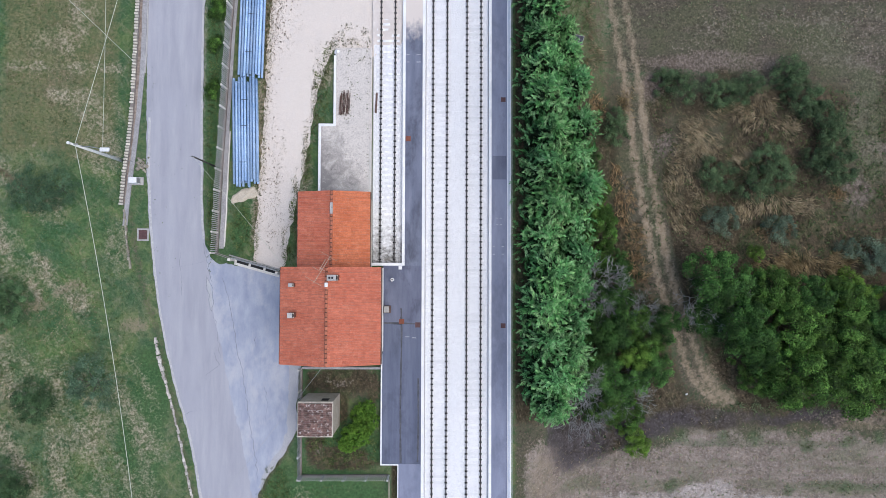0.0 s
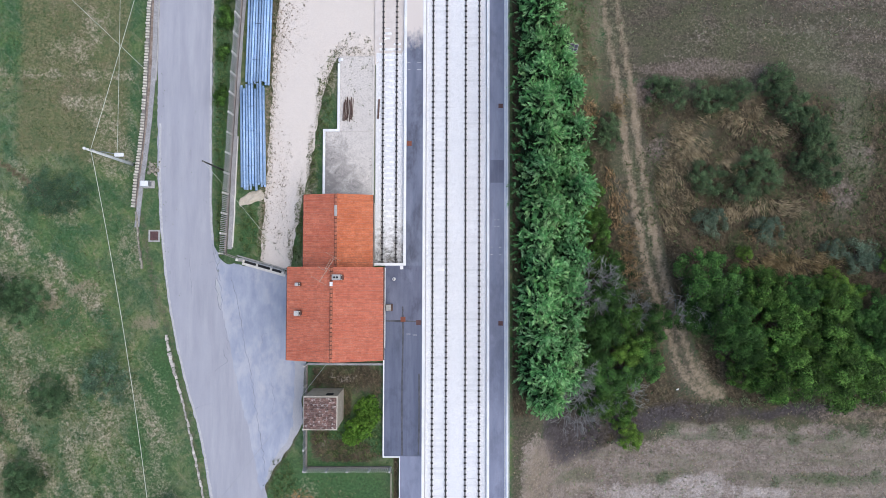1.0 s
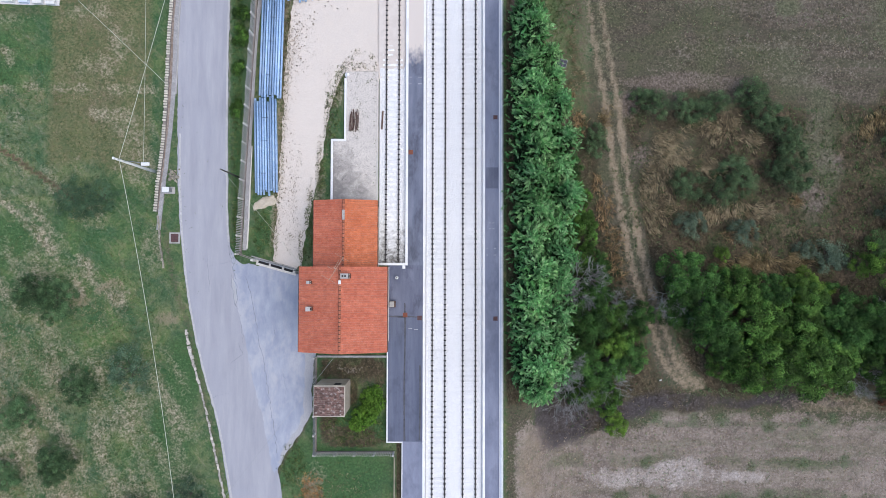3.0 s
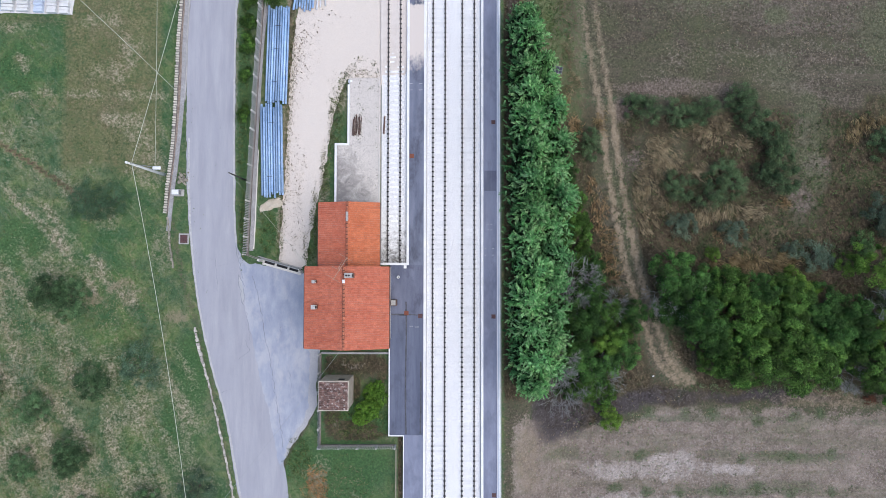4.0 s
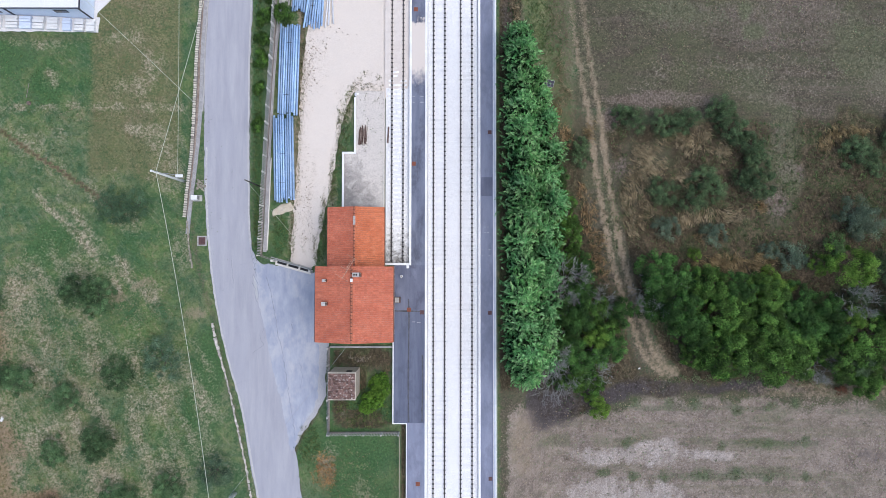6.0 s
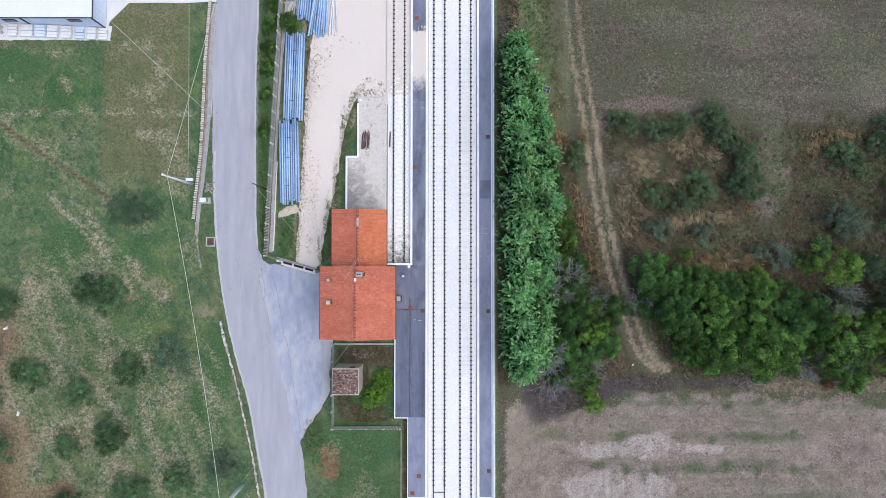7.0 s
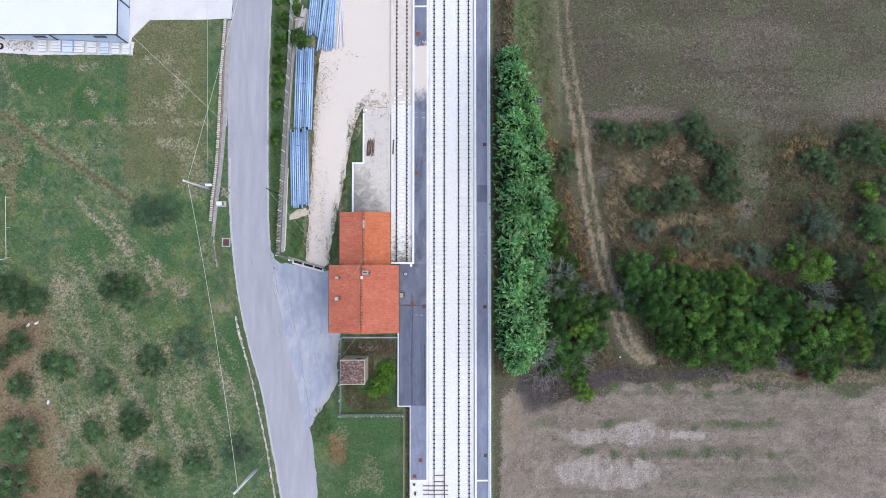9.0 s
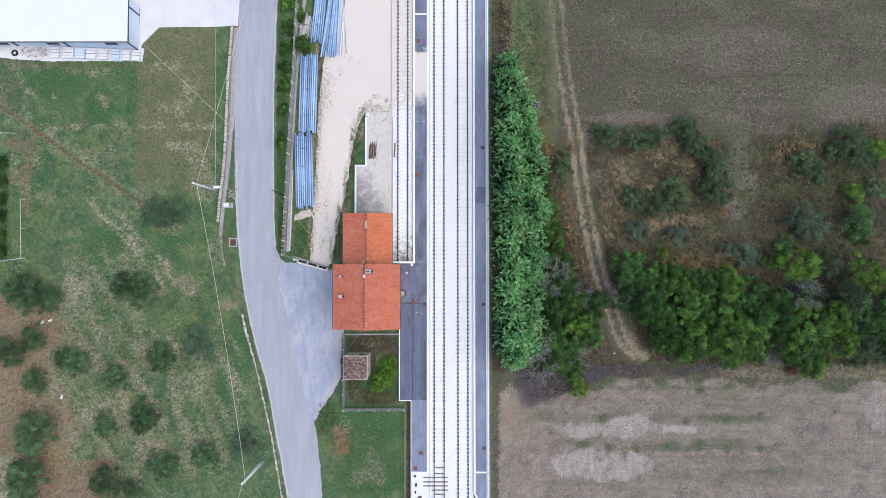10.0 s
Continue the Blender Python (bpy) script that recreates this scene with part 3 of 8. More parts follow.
def smooth_line(points, each=0.6):
    """A line of even steps through points, rounded at the corners."""
    p = np.array(points, float)
    out = []
    for i in range(len(p) - 1):
        a, b, c, d = p[max(i - 1, 0)], p[i], p[i + 1], p[min(i + 2, len(p) - 1)]
        for s in np.linspace(0, 1, max(2, int(np.linalg.norm(c - b) / each)), endpoint=False):
            out.append(0.5 * (2 * b + (c - a) * s + (2 * a - 5 * b + 4 * c - d) * s ** 2 + (3 * b - a - 3 * c + d) * s ** 3))
    return out + [p[-1]]


def sheet(name, outline, material, top, deep=0.12, ragged=0.0, cut=2.0, on_land=True):
    """A slab with that outline, laid on the land, its rim ragged by so many metres."""
    rim = []
    for a, b in zip(outline, outline[1:] + outline[:1]):
        a, b = Vector((*a, 0)), Vector((*b, 0))
        n = max(1, int((b - a).length / 0.22)) if ragged else 1
        rim += [a.lerp(b, k / n) for k in range(n)]
    if ragged:
        rim = [p + 0.8 * ragged * noise.noise_vector(p * 0.9 + Vector((7, 3, 1))) + 0.4 * ragged * noise.noise_vector(p * 2.6) + 0.12 * ragged * noise.noise_vector(p * 7.3) for p in rim]
    bm = bmesh.new()
    face = bm.faces.new([bm.verts.new((p.x, p.y, 0)) for p in rim])
    face.normal_update()
    bmesh.ops.triangulate(bm, faces=[face])
    for axis in ((0, 1) if cut else ()):
        vals = [v.co[axis] for v in bm.verts]
        k = math.ceil(min(vals) / cut) * cut
        while k < max(vals):
            no = (1, 0, 0) if axis == 0 else (0, 1, 0)
            bmesh.ops.bisect_plane(bm, geom=bm.verts[:] + bm.edges[:] + bm.faces[:], plane_co=tuple(k * c for c in no), plane_no=no)
            k += cut
    up = bmesh.ops.extrude_face_region(bm, geom=bm.faces[:])
    lifted = {v for v in up["geom"] if isinstance(v, bmesh.types.BMVert)}
    for v in bm.verts:
        base = lie(v.co.x, v.co.y) if on_land else 0.0
        v.co.z = base + (top if v in lifted else top - deep)
    return link(name, bm, material)


def arrays(name, verts, faces, material):
    me = bpy.data.meshes.new(name)
    me.from_pydata(np.asarray(verts).reshape(-1, 3).tolist(), [], faces)
    me.materials.append(M[material])
    return me

# ---- the land ----


def spots(x, y, rows):
    """Soft oval patches: x, y, half-width, half-length."""
    out = np.zeros_like(x)
    for cx, cy, rx, ry in rows:
        d = np.sqrt(((x - cx) / rx) ** 2 + ((y - cy) / ry) ** 2)
        out = np.maximum(out, 1 - step(d, 0.55, 1.25))
    return out


def along(x, y, line, wide, soft=0.6):
    """A soft band that follows a line."""
    best = np.full_like(x, 1e9)
    p = np.array(line, float)
    for a, b in zip(p, p[1:]):
        d = b - a
        s = np.clip(((x - a[0]) * d[0] + (y - a[1]) * d[1]) / (d @ d), 0, 1)
        best = np.minimum(best, np.hypot(x - a[0] - s * d[0], y - a[1] - s * d[1]))
    return 1 - step(best, wide * (1 - soft), wide * (1 + soft))


FARM_TRACK = smooth_line([(17.6, 75), (19.1, 46), (19.44, 41.3), (19.9, 36.8), (20.44, 32.3), (21.26, 26.9), (21.81, 24.2), (22.6, 19.7), (23.2, 15.2), (23.85, 10.7), (24.7, 6.2), (25.5, 1.7), (26.8, -2.8), (27.8, -5.5), (29.0, -9.1), (30.4, -12.6), (33.0, -15)], 2.0)


WEED_ROWS = [(-19.6, ((24.0, 0.6), (28.0, 0.8), (33.2, 1.0), (36.8, 0.8), (42.7, 1.1), (47.1, 0.9), (50.7, 0.9))),
             (-24.6, ((27.6, 0.9), (39.8, 0.8), (47.1, 1.0), (51.5, 0.9))),
             (-29.3, ((24.0, 1.3), (28.4, 1.0), (33.0, 0.9), (37.8, 1.2), (42.4, 1.2), (47.1, 0.9), (51.5, 0.8)))]


def build_ground():
    def axis(lo, hi, each):
        inner = np.arange(lo, hi + each / 2, each)
        grow = np.cumsum(1.5 * 1.35 ** np.arange(19))
        return np.concatenate([(lo - grow)[::-1], inner, hi + grow])

    xs, ys = axis(-76, 84, 0.5), axis(-46, 58, 0.5)
    x, y = np.meshgrid(xs, ys)
    z = height(x, y)
    gx, gy = x.ravel(), y.ravel()
    px, py = gx, gy
    rough = np.array([noise.noise(Vector((a * 1.1, b * 1.1, 0))) for a, b in zip(gx, gy)]) * 0.07
    big = np.array([noise.noise(Vector((a * 0.12, b * 0.12, 5))) for a, b in zip(gx, gy)])
    open_land = np.clip(step(-gx, 33, 35) + step(gx, 9, 11), 0, 1)
    bend = np.array([noise.noise_vector(Vector((a * 0.20, b * 0.20, 9))) * 3.4 + noise.noise_vector(Vector((a * 0.8, b * 0.8, 3))) * 0.9 for a, b in zip(gx, gy)])
    loose = np.clip(step(-gx, 34, 37) + step(gx, 17, 20) + step(-gy, 22, 24) * step(-gx, 5, 6), 0, 1)
    wx, wy = gx + bend[:, 0] * loose, gy + bend[:, 1] * loose
    ex, ey = gx + 0.22 * bend[:, 0], gy + 0.16 * bend[:, 1]
    combed = np.array([noise.noise(Vector((a * 0.55 + 0.2 * b, b * 0.20, 2))) for a, b in zip(gx, gy)])
    zz = z.ravel() + rough * open_land - 0.02
    nx, ny = len(xs), len(ys)
    idx = np.arange(nx * ny).reshape(ny, nx)
    quads = np.stack([idx[:-1, :-1], idx[:-1, 1:], idx[1:, 1:], idx[1:, :-1]], -1).reshape(-1, 4)
    me = arrays("ground", np.stack([gx, gy, zz], -1), quads.tolist(), "ground")
    me.shade_smooth()
    east = step(gx, 18.0, 20.5)
    north_field = east * step(gy + 0.10 * (gx - 20) + 1.5 * big, 21.5, 23.5)
    south_field = step(gx + 0.25 * bend[:, 0], 9.0, 10.8) * step(-gy + 0.8 * bend[:, 1] + 1.5 * big, 17.0, 20.5)
    soil = north_field * 0.95
    soil = np.maximum(soil, spots(wx, wy, [(-62.1, -12.5, 7.5, 9), (-58.0, -26.6, 5.0, 7.5), (-62.8, -19.1, 6.7, 10), (-54, -33, 6, 5)]) * 0.9)
    soil = np.maximum(soil, spots(wx, wy, [(-61.0, 12.5, 1.3, 9), (-61.4, 18.7, 1.2, 1.6)]) * 0.55)
    soil = np.maximum(soil, spots(wx, wy, [(-9.0, -12.2, 4.2, 2.0), (-12.4, -19.0, 1.0, 2.4), (-9.4, -20.9, 3.8, 0.5)]) * 0.85)
    soil = np.maximum(soil, along(gx, gy, [(-14.4, -11), (-14.6, -17), (-15.6, -19.4), (-17.4, -22), (-18.6, -25), (-17.6, -30)], 0.5) * 0.75)
    soil = np.maximum(soil, along(gx, gy, [(-67, 25.4), (-64.3, 23.6), (-60.1, 20.7), (-55.8, 17.4), (-52.4, 14.9), (-48.9, 12.7), (-44.5, 9.6), (-41.5, 7.2)], 0.36) * 0.78)
    soil = np.maximum(soil, along(gx, gy, [(-32.3, 6), (-30.8, -2), (-29.2, -6.5), (-28.3, -10.5), (-27.2, -14.5), (-25.4, -22), (-23.2, -36)], 0.5) * 0.5)
    soil = np.maximum(soil, along(gx, gy, [(-23.3, 45), (-24.2, 2)], 0.2) * 0.5)
    soil = np.maximum(soil, step(gx, 8.3, 8.7) * step(-gy, 8, 11) * 0.72)
    soil = np.maximum(soil, along(gx, gy, FARM_TRACK, 2.2) * step(gy, -17, -13) * (1 - step(gy, 16, 22)) * 0.75)
    soil = np.maximum(soil, step(gx, 8.9, 9.2) * (1 - step(gx + 0.8 * bend[:, 0], 11.0, 14.5)) * 0.8)
    soil = np.maximum(soil, spots(gx + 0.4 * bend[:, 0], gy + 0.3 * bend[:, 1], [(34, -17.4, 16, 1.8), (56, -17.6, 16, 1.5), (16.0, -19, 5, 4.5), (12.5, -24, 2.5, 8)]) * 0.8)
    track_y, track_x = [p[1] for p in FARM_TRACK[::-1]], [p[0] for p in FARM_TRACK[::-1]]
    ruts = [(p[0] + s * 0.80, p[1]) for s in (-1, 1) for p in FARM_TRACK]
    half = len(FARM_TRACK)
    dry = spots(wx, wy, [(-62, -14, 9, 12), (-59, -27, 7, 9), (-63, -22, 9, 12)]) * 0.8
    dry = np.maximum(dry, (1 - step(np.abs(gx + 2.0 - np.interp(gy, track_y, track_x)), 0.5, 1.8)) * step(gy, -4, 0) * (0.5 + 0.4 * (1 - step(gy, 9, 13))))
    dry = np.maximum(dry, along(gx, gy, [(-17.4, 45), (-17.9, 24), (-18.3, 12), (-18.7, 3)], 0.7) * 0.75)
    dry = np.maximum(dry, spots(gx, gy, [(-11.5, 21.8, 1.2, 3.2), (-8.6, 24.2, 2.6, 1.6), (-13.6, 9, 0.8, 5)]) * 0.6)
    dry = np.maximum(dry, spots(wx, wy, [(-52, -11, 5.9, 3.4), (-49.5, -18.6, 5.9, 5.1), (-46.2, -30.4, 7.7, 6), (-53.7, -5.1, 3.4, 5.1), (-40, -10.3, 5.1, 3.4)]) * 0.5)
    dry = np.maximum(dry, spots(wx, wy, [(-42, -22, 17, 16), (-33, -20, 6, 12), (-50, -6, 8, 10)]) * 0.43)
    dry = np.maximum(dry, spots(wx, wy, [(-10, -30.5, 2.6, 4), (-24.7, -30, 1.3, 5.2), (-35, 14, 2.4, 6), (-33.5, 2, 1.5, 4), (-13.9, -24.6, 1.6, 2.2)]) * 0.42)
    dry = np.maximum(dry, spots(wx, wy, [(31.7, 2.6, 2.7, 5.4), (25.2, 5.2, 1.5, 6.4), (29.9, 13.4, 2.7, 5.4), (38.9, 7.1, 6.3, 1.6), (56.9, 18.8, 4.5, 2.2), (42.6, -1, 5.4, 1.8), (10.4, -26.7, 1.2, 9)]) * 0.75)
    dry = np.maximum(dry, along(gx, gy, [(-67, 25.4), (-60.1, 20.7), (-52.4, 14.9), (-44.5, 9.6), (-40, 6)], 1.6, 0.9) * 0.42)
    dry = np.maximum(dry, along(ex, ey, [(-51.5, 9.5), (-47, 4.4), (-40.6, -3.2)], 0.45, 0.9) * 0.78)
    dry = np.maximum(dry, along(ex, ey, [(-48.6, 9.0), (-44.2, 4.2), (-36.6, -3.4)], 0.45, 0.9) * 0.74)
    dry = np.maximum(dry, along(ex, ey, [(-57, 20.3), (-45.2, 21.1), (-34, 21.3)], 0.6, 0.9) * 0.5)
    dry = np.maximum(dry, spots(ex, ey, [(-63.4, 24.5, 1.6, 3), (-61.2, 16, 1.4, 5), (-60.2, 25.8, 1.2, 1.0), (-56.0, 25.4, 1.4, 0.9), (-50, 24.5, 1.6, 1.6), (-49.5, 17, 2.6, 1.6), (-40, 24, 3, 2), (-37.5, 27, 2, 2.5), (-36.6, 17, 2.4, 2.6)]) * 0.40)
    dry = np.maximum(dry, spots(ex, ey, [(-60, 30.0, 5, 1.0), (-51, 29.2, 5, 0.9), (-60.4, 15.5, 2.6, 5.5), (-57.6, 11.4, 2.0, 2.4), (-41.6, 30.2, 3.0, 1.0), (-36.8, 27.4, 1.6, 2.0), (-38.6, 18.2, 3.0, 1.2)]) * 0.48)
    dry = np.maximum(dry, along(gx, gy, [(-45.5, 4.3), (-41.2, -0.5), (-36.7, -4.3)], 0.7) * 0.6)
    dry = np.maximum(dry, 0.22 * step(big, 0.1, 0.5) * step(-gx, 34, 40))
    pale = 0.0 * gx
    pale = np.maximum(pale, spots(gx + 0.35 * bend[:, 0], gy + 0.4 * bend[:, 1], [(24.0, -26.2, 5.6, 2.0), (31.0, -26.2, 5.6, 2.0), (39.0, -26.4, 4.0, 1.0), (24.0, -32.2, 7.0, 2.6), (31.0, -32.0, 5.0, 2.4)]) * 0.78)
    pale = np.maximum(pale, spots(wx, wy, [(71.5, -23.0, 5.0, 4.5), (75, -20, 5, 5)]) * 0.5)
    pale *= 0.62 + 0.75 * np.array([noise.noise(Vector((a * 0.9, b * 0.5, 31))) + 0.6 for a, b in zip(gx, gy)])
    pale = np.maximum(pale, spots(ex, ey, [(-9.6, -12.2, 1.5, 0.6), (-11.2, -11.6, 0.7, 0.4), (-12.2, -19.4, 0.8, 0.6)]) * 0.44)
    pale = np.maximum(pale, along(gx, gy, [(-24.4, 45), (-24.6, 14), (-24.3, 4)], 0.12) * 0.5)
    wild = spots(wx, wy, [(46.5, 9.0, 27, 15.0), (70, 8, 16, 16)]) * (1 - north_field) * (1 - 0.7 * along(gx, gy, FARM_TRACK, 1.6)) * step(wx - np.interp(gy, track_y, track_x), 1.2, 3.0) * 0.9
    wild = np.maximum(wild, step(gx + 0.2 * bend[:, 0] - np.interp(gy, track_y, track_x), 0.9, 1.8) * step(wy, -6, -3) * (1 - step(wy, 19.5, 23)) * 0.9)
    wild = np.maximum(wild, (1 - step(gx - np.interp(gy, track_y, track_x), -3.4, -2.0)) * step(gx, 14, 16) * step(gy, -16, -13) * (1 - step(wy, 18, 22)) * 0.75)
    wild = np.maximum(wild, along(gx, gy, [(-67, 25.4), (-60.1, 20.7), (-52.4, 14.9), (-48.9, 12.7), (-44.5, 9.6)], 0.34) * 0.60)
    # dark strip beside the platform: its shadow line painted into the ground
    wild = np.maximum(wild, along(gx, gy, [(-3.85, -20.6), (-3.8, -50)], 0.35) * 0.9)
    wild = np.maximum(wild, spots(wx, wy, [(20.0, -18.6, 5.0, 2.6), (36, -10, 12, 7), (52, -9, 18, 8), (21, -7, 6, 10), (25, -15.4, 4, 2.4), (15, -13, 4, 5)]) * 0.85 * (1 - along(gx, gy, FARM_TRACK, 1.4)))
    wild = np.maximum(wild, along(ex, ey, [(26, -17.0), (34, -16.8), (48, -17.0), (70, -16.9)], 1.2, 0.9) * 0.45)
    wild = np.maximum(wild, spots(gx + 0.5 * bend[:, 0], gy + 0.5 * bend[:, 1], [(18.5, -18.6, 5.0, 3.6), (15.5, -16.5, 3.0, 2.6), (25.5, -16.6, 4.2, 2.4), (30.5, -16.6, 5, 1.5)]) * 0.85)
    wild = np.maximum(wild, spots(gx + 0.3 * bend[:, 0], gy + 0.3 * bend[:, 1], [(38, -16.2, 16, 1.9), (60, -16.2, 18, 1.8)]) * 0.65)
    wild = np.maximum(wild, step(gx, 14.5, 16.5) * (1 - step(gx - np.interp(gy, track_y, track_x), -2.0, -1.0)) * step(gy, 10, 14) * 0.44)
    wild = np.maximum(wild, spots(gx, gy, [(-9, -20.6, 4.4, 0.8), (-12.6, -12, 1, 1.5), (-9, -11.8, 4.0, 1.9), (-12.2, -18.6, 1.3, 2.2), (-9.4, -14.6, 0.8, 2.5), (-9.4, -19.6, 3.6, 1.2), (-6.2, -12.6, 0.9, 2.4)]) * 0.72)
    wild = np.maximum(wild, step(gx, 8.8, 9.0) * (1 - step(gx, 11, 12.5)) * step(gy, -18, -15) * 0.9)
    wild *= 1 - along(gx, gy, FARM_TRACK, 1.5, 0.4) * step(gy, -14, -11) * (1 - step(gy, 12, 16))
    lane = along(ex, ey, [(49.6, 24), (48.6, 17.5), (47.6, 15), (49.2, 12), (47.8, 7.6)], 2.8, 0.9)
    wild *= 1 - 0.70 * lane
    wild *= 1 - 0.55 * spots(ex, ey, [(27.2, 13, 2.6, 6.5), (30.6, 15.5, 3.2, 2.4)])
    wild = np.maximum(wild, spots(ex, ey, [(44.8, 18.6, 1.4, 3.0), (37.5, 18.4, 2.4, 1.6)]) * 0.62)
    wild = np.maximum(wild, spots(ex, ey, [(64, 7, 13, 8), (54, 8, 4, 6), (40, 9, 8, 5)]))
    dry = np.maximum(dry, spots(ex, ey, [(27.4, 11.5, 2.0, 5.0), (30.5, 14.5, 2.6, 2.4), (34.5, 17.2, 3.0, 1.2)]) * 0.5)
    dry = np.where(gx < -20, np.clip(dry * (0.92 + 1.3 * combed), 0, 1), dry)
    soil = np.maximum(soil, 0.9 * step(gx, 17, 19.5) * step(gy, -6, -2) * (1 - north_field))
    soil = np.maximum(soil, 0.55 * step(gx, 10.5, 12) * (1 - step(gx, 19, 20.5)) * step(gy, 12, 16))
    grassy = spots(wx, wy, [(13.8, 36.2, 1.9, 9), (17, 20, 3, 12)])
    soil *= 1 - 0.75 * grassy
    tilled = np.maximum(south_field * (1 - 0.8 * spots(wx, wy, [(19.0, -18.6, 5.0, 2.6)])), north_field * spots(wx, wy, [(50, 27, 20, 3), (66, 25, 9, 3), (30, 26, 6, 3)]) * 0.30)
    comb = 0.5 + 0.5 * np.array([noise.noise(Vector((a * 0.09, b * 0.55, 12))) for a, b in zip(gx, gy)])
    haze = spots(gx + 0.5 * bend[:, 0], gy + 0.4 * bend[:, 1], [(44, -20.4, 11, 1.0), (48, -25.2, 12, 1.0), (46, -28.9, 13, 1.2), (60, -31, 12, 2.4), (48, -34.2, 20, 1.6), (27, -24.0, 7, 0.8), (66, -19.6, 6, 1.0), (38, -22.6, 14, 0.7)]) * (0.20 + 0.62 * comb) * (0.75 + 0.8 * big)
    haze = np.maximum(haze, spots(wx, wy, [(49.4, 20.6, 3.6, 3.4), (48.2, 15.2, 2.2, 5.0), (60, 33, 6, 3), (33, 35, 8, 2.5), (68, 38, 6, 3), (46, 41, 7, 2), (17, -24.2, 4, 1.0)]) * 0.62)
    haze = np.maximum(haze, along(gx, gy, FARM_TRACK, 0.45, 0.8) * 0.6 * step(gy, -4, 0) * (1 - step(gy, 14, 20)))
    haze = np.maximum(haze, north_field * np.clip(1.2 * big - 0.05, 0, 0.55))
    haze = np.maximum(haze, spots(ex, ey, [(44.6, 32.8, 1.8, 1.4), (43.4, 35.6, 1.2, 1.6)]) * 0.75)
    rosy = spots(ex, ey, [(32, 23.4, 10, 1.3), (26.2, 13.6, 1.8, 1.9), (47.6, 8.8, 2.0, 2.2), (49.8, 13.2, 2.2, 1.6), (48.2, 17.5, 1.4, 2.4), (67, 26.0, 8, 3.6), (24.8, 20.5, 1.6, 2.0)]) * (0.36 + 0.5 * comb)
    veil = np.array([noise.noise(Vector((a * 0.05, b * 0.13, 21))) + 0.5 * noise.noise(Vector((a * 0.15, b * 0.4, 4))) for a, b in zip(gx, gy)])
    rosy = np.maximum(rosy, north_field * np.clip(0.9 * veil, 0, 0.5))
    rosy = np.maximum(rosy, spots(ex, ey, [(12.6, -26, 2.4, 9)]) * 0.42)
    rosy = np.maximum(rosy, spots(wx, wy, [(64, 4, 8, 1.2), (69, -16.6, 5, 1.0)]) * 0.3)
    ash = spots(gx + 0.35 * bend[:, 0], gy + 0.35 * bend[:, 1], [(17.0, -19.6, 4.2, 3.5), (13.6, -17.8, 1.6, 2.2), (23.8, -18.2, 4.2, 2.0), (27.0, -17.2, 4, 1.2), (16.8, -20.6, 3.6, 2.2), (45, -17.0, 11, 0.8)]) * 0.80
    ash = np.maximum(ash, spots(gx + 0.35 * bend[:, 0], gy + 0.35 * bend[:, 1], [(32.5, -16.6, 8, 1.5)]) * 0.58)
    ash = np.maximum(ash, spots(ex, ey, [(9.9, 33, 0.9, 5), (69, 8, 6, 4.5), (66, 0.5, 5, 2.5)]) * 0.45)
    ash = np.maximum(ash, spots(ex, ey, [(61.8, -26.4, 3.4, 1.2)]) * 0.42)
    clumps = [(23.8, -29.0, 1.5, 0.9), (28.0, -29.1, 1.4, 0.8), (33.0, -28.9, 1.1, 1.0), (37.8, -28.8, 1.3, 1.1), (42.3, -28.7, 1.5, 1.2), (23.8, -24.0, 1.6, 0.9), (29.3, -24.2, 1.9, 0.8), (37.5, -24.2, 1.8, 0.8), (25.2, -34.2, 1.5, 0.6), (33, -34.4, 1.0, 0.8), (21.5, -33.2, 1.2, 0.6), (62, -34.8, 1.0, 0.9)]
    haze = np.maximum(haze, spots(ex, ey, clumps) * 0.5)
    weedy = spots(gx + 0.30 * bend[:, 0], gy + 0.22 * bend[:, 1], [(x + 0.5 * math.sin(7 * x), y + 0.5 * math.sin(5 * x + y), a * 1.1, 0.75 + 0.5 * a * abs(math.sin(3 * x))) for y, row in WEED_ROWS for x, a in row]) * 0.74
    weedy = np.maximum(weedy, spots(ex, ey, [(36, -19.6, 14, 0.7), (40, -29.3, 14, 0.7), (48, -24.6, 9, 0.6), (62, -20.4, 9, 0.8), (58, -33, 10, 0.7)]) * (0.26 + 0.5 * comb))
    haze = np.maximum(haze, spots(ex, ey, [(-58, 30.2, 9, 1.0), (-48, 30.0, 5, 0.6), (-63.5, 26.5, 2.0, 3.5), (-61.5, 18, 1.8, 3)]) * 0.6)
    lush = np.maximum(spots(wx, wy, [(-57, 27.5, 6, 3.5), (-50, 24, 3, 4), (-10.5, -25, 7, 7), (-9.5, -32, 6, 5), (-17.5, -24, 1.6, 3), (-29.5, -13, 2.5, 6), (-31, -20, 3, 6), (-37, 33, 3.5, 3), (-45, -12, 3, 3), (-50, 2, 4, 3)]) * 0.8,
                      spots(gx, gy, [(-9, -18.5, 5, 3.4), (-16.3, -22.6, 2.0, 3.0), (-23.5, 20, 0.9, 24), (-20.3, 4.0, 1.4, 2.6)]) * 0.8)
    dirt = np.maximum(along(gx, gy, ruts[:half], 0.36), along(gx, gy, ruts[half:], 0.36)) * (1.04 + 0.4 * big) * (1 - 0.42 * step(gy, 14, 30))
    dirt = np.maximum(dirt, along(gx, gy, FARM_TRACK, 1.7) * 0.12 * (1 - step(gy, 26, 34)))
    dirt = np.maximum(dirt, spots(ex, ey, [(31.2, -12.4, 1.6, 1.8), (33.0, -14.4, 2.0, 1.2)]) * 0.50)
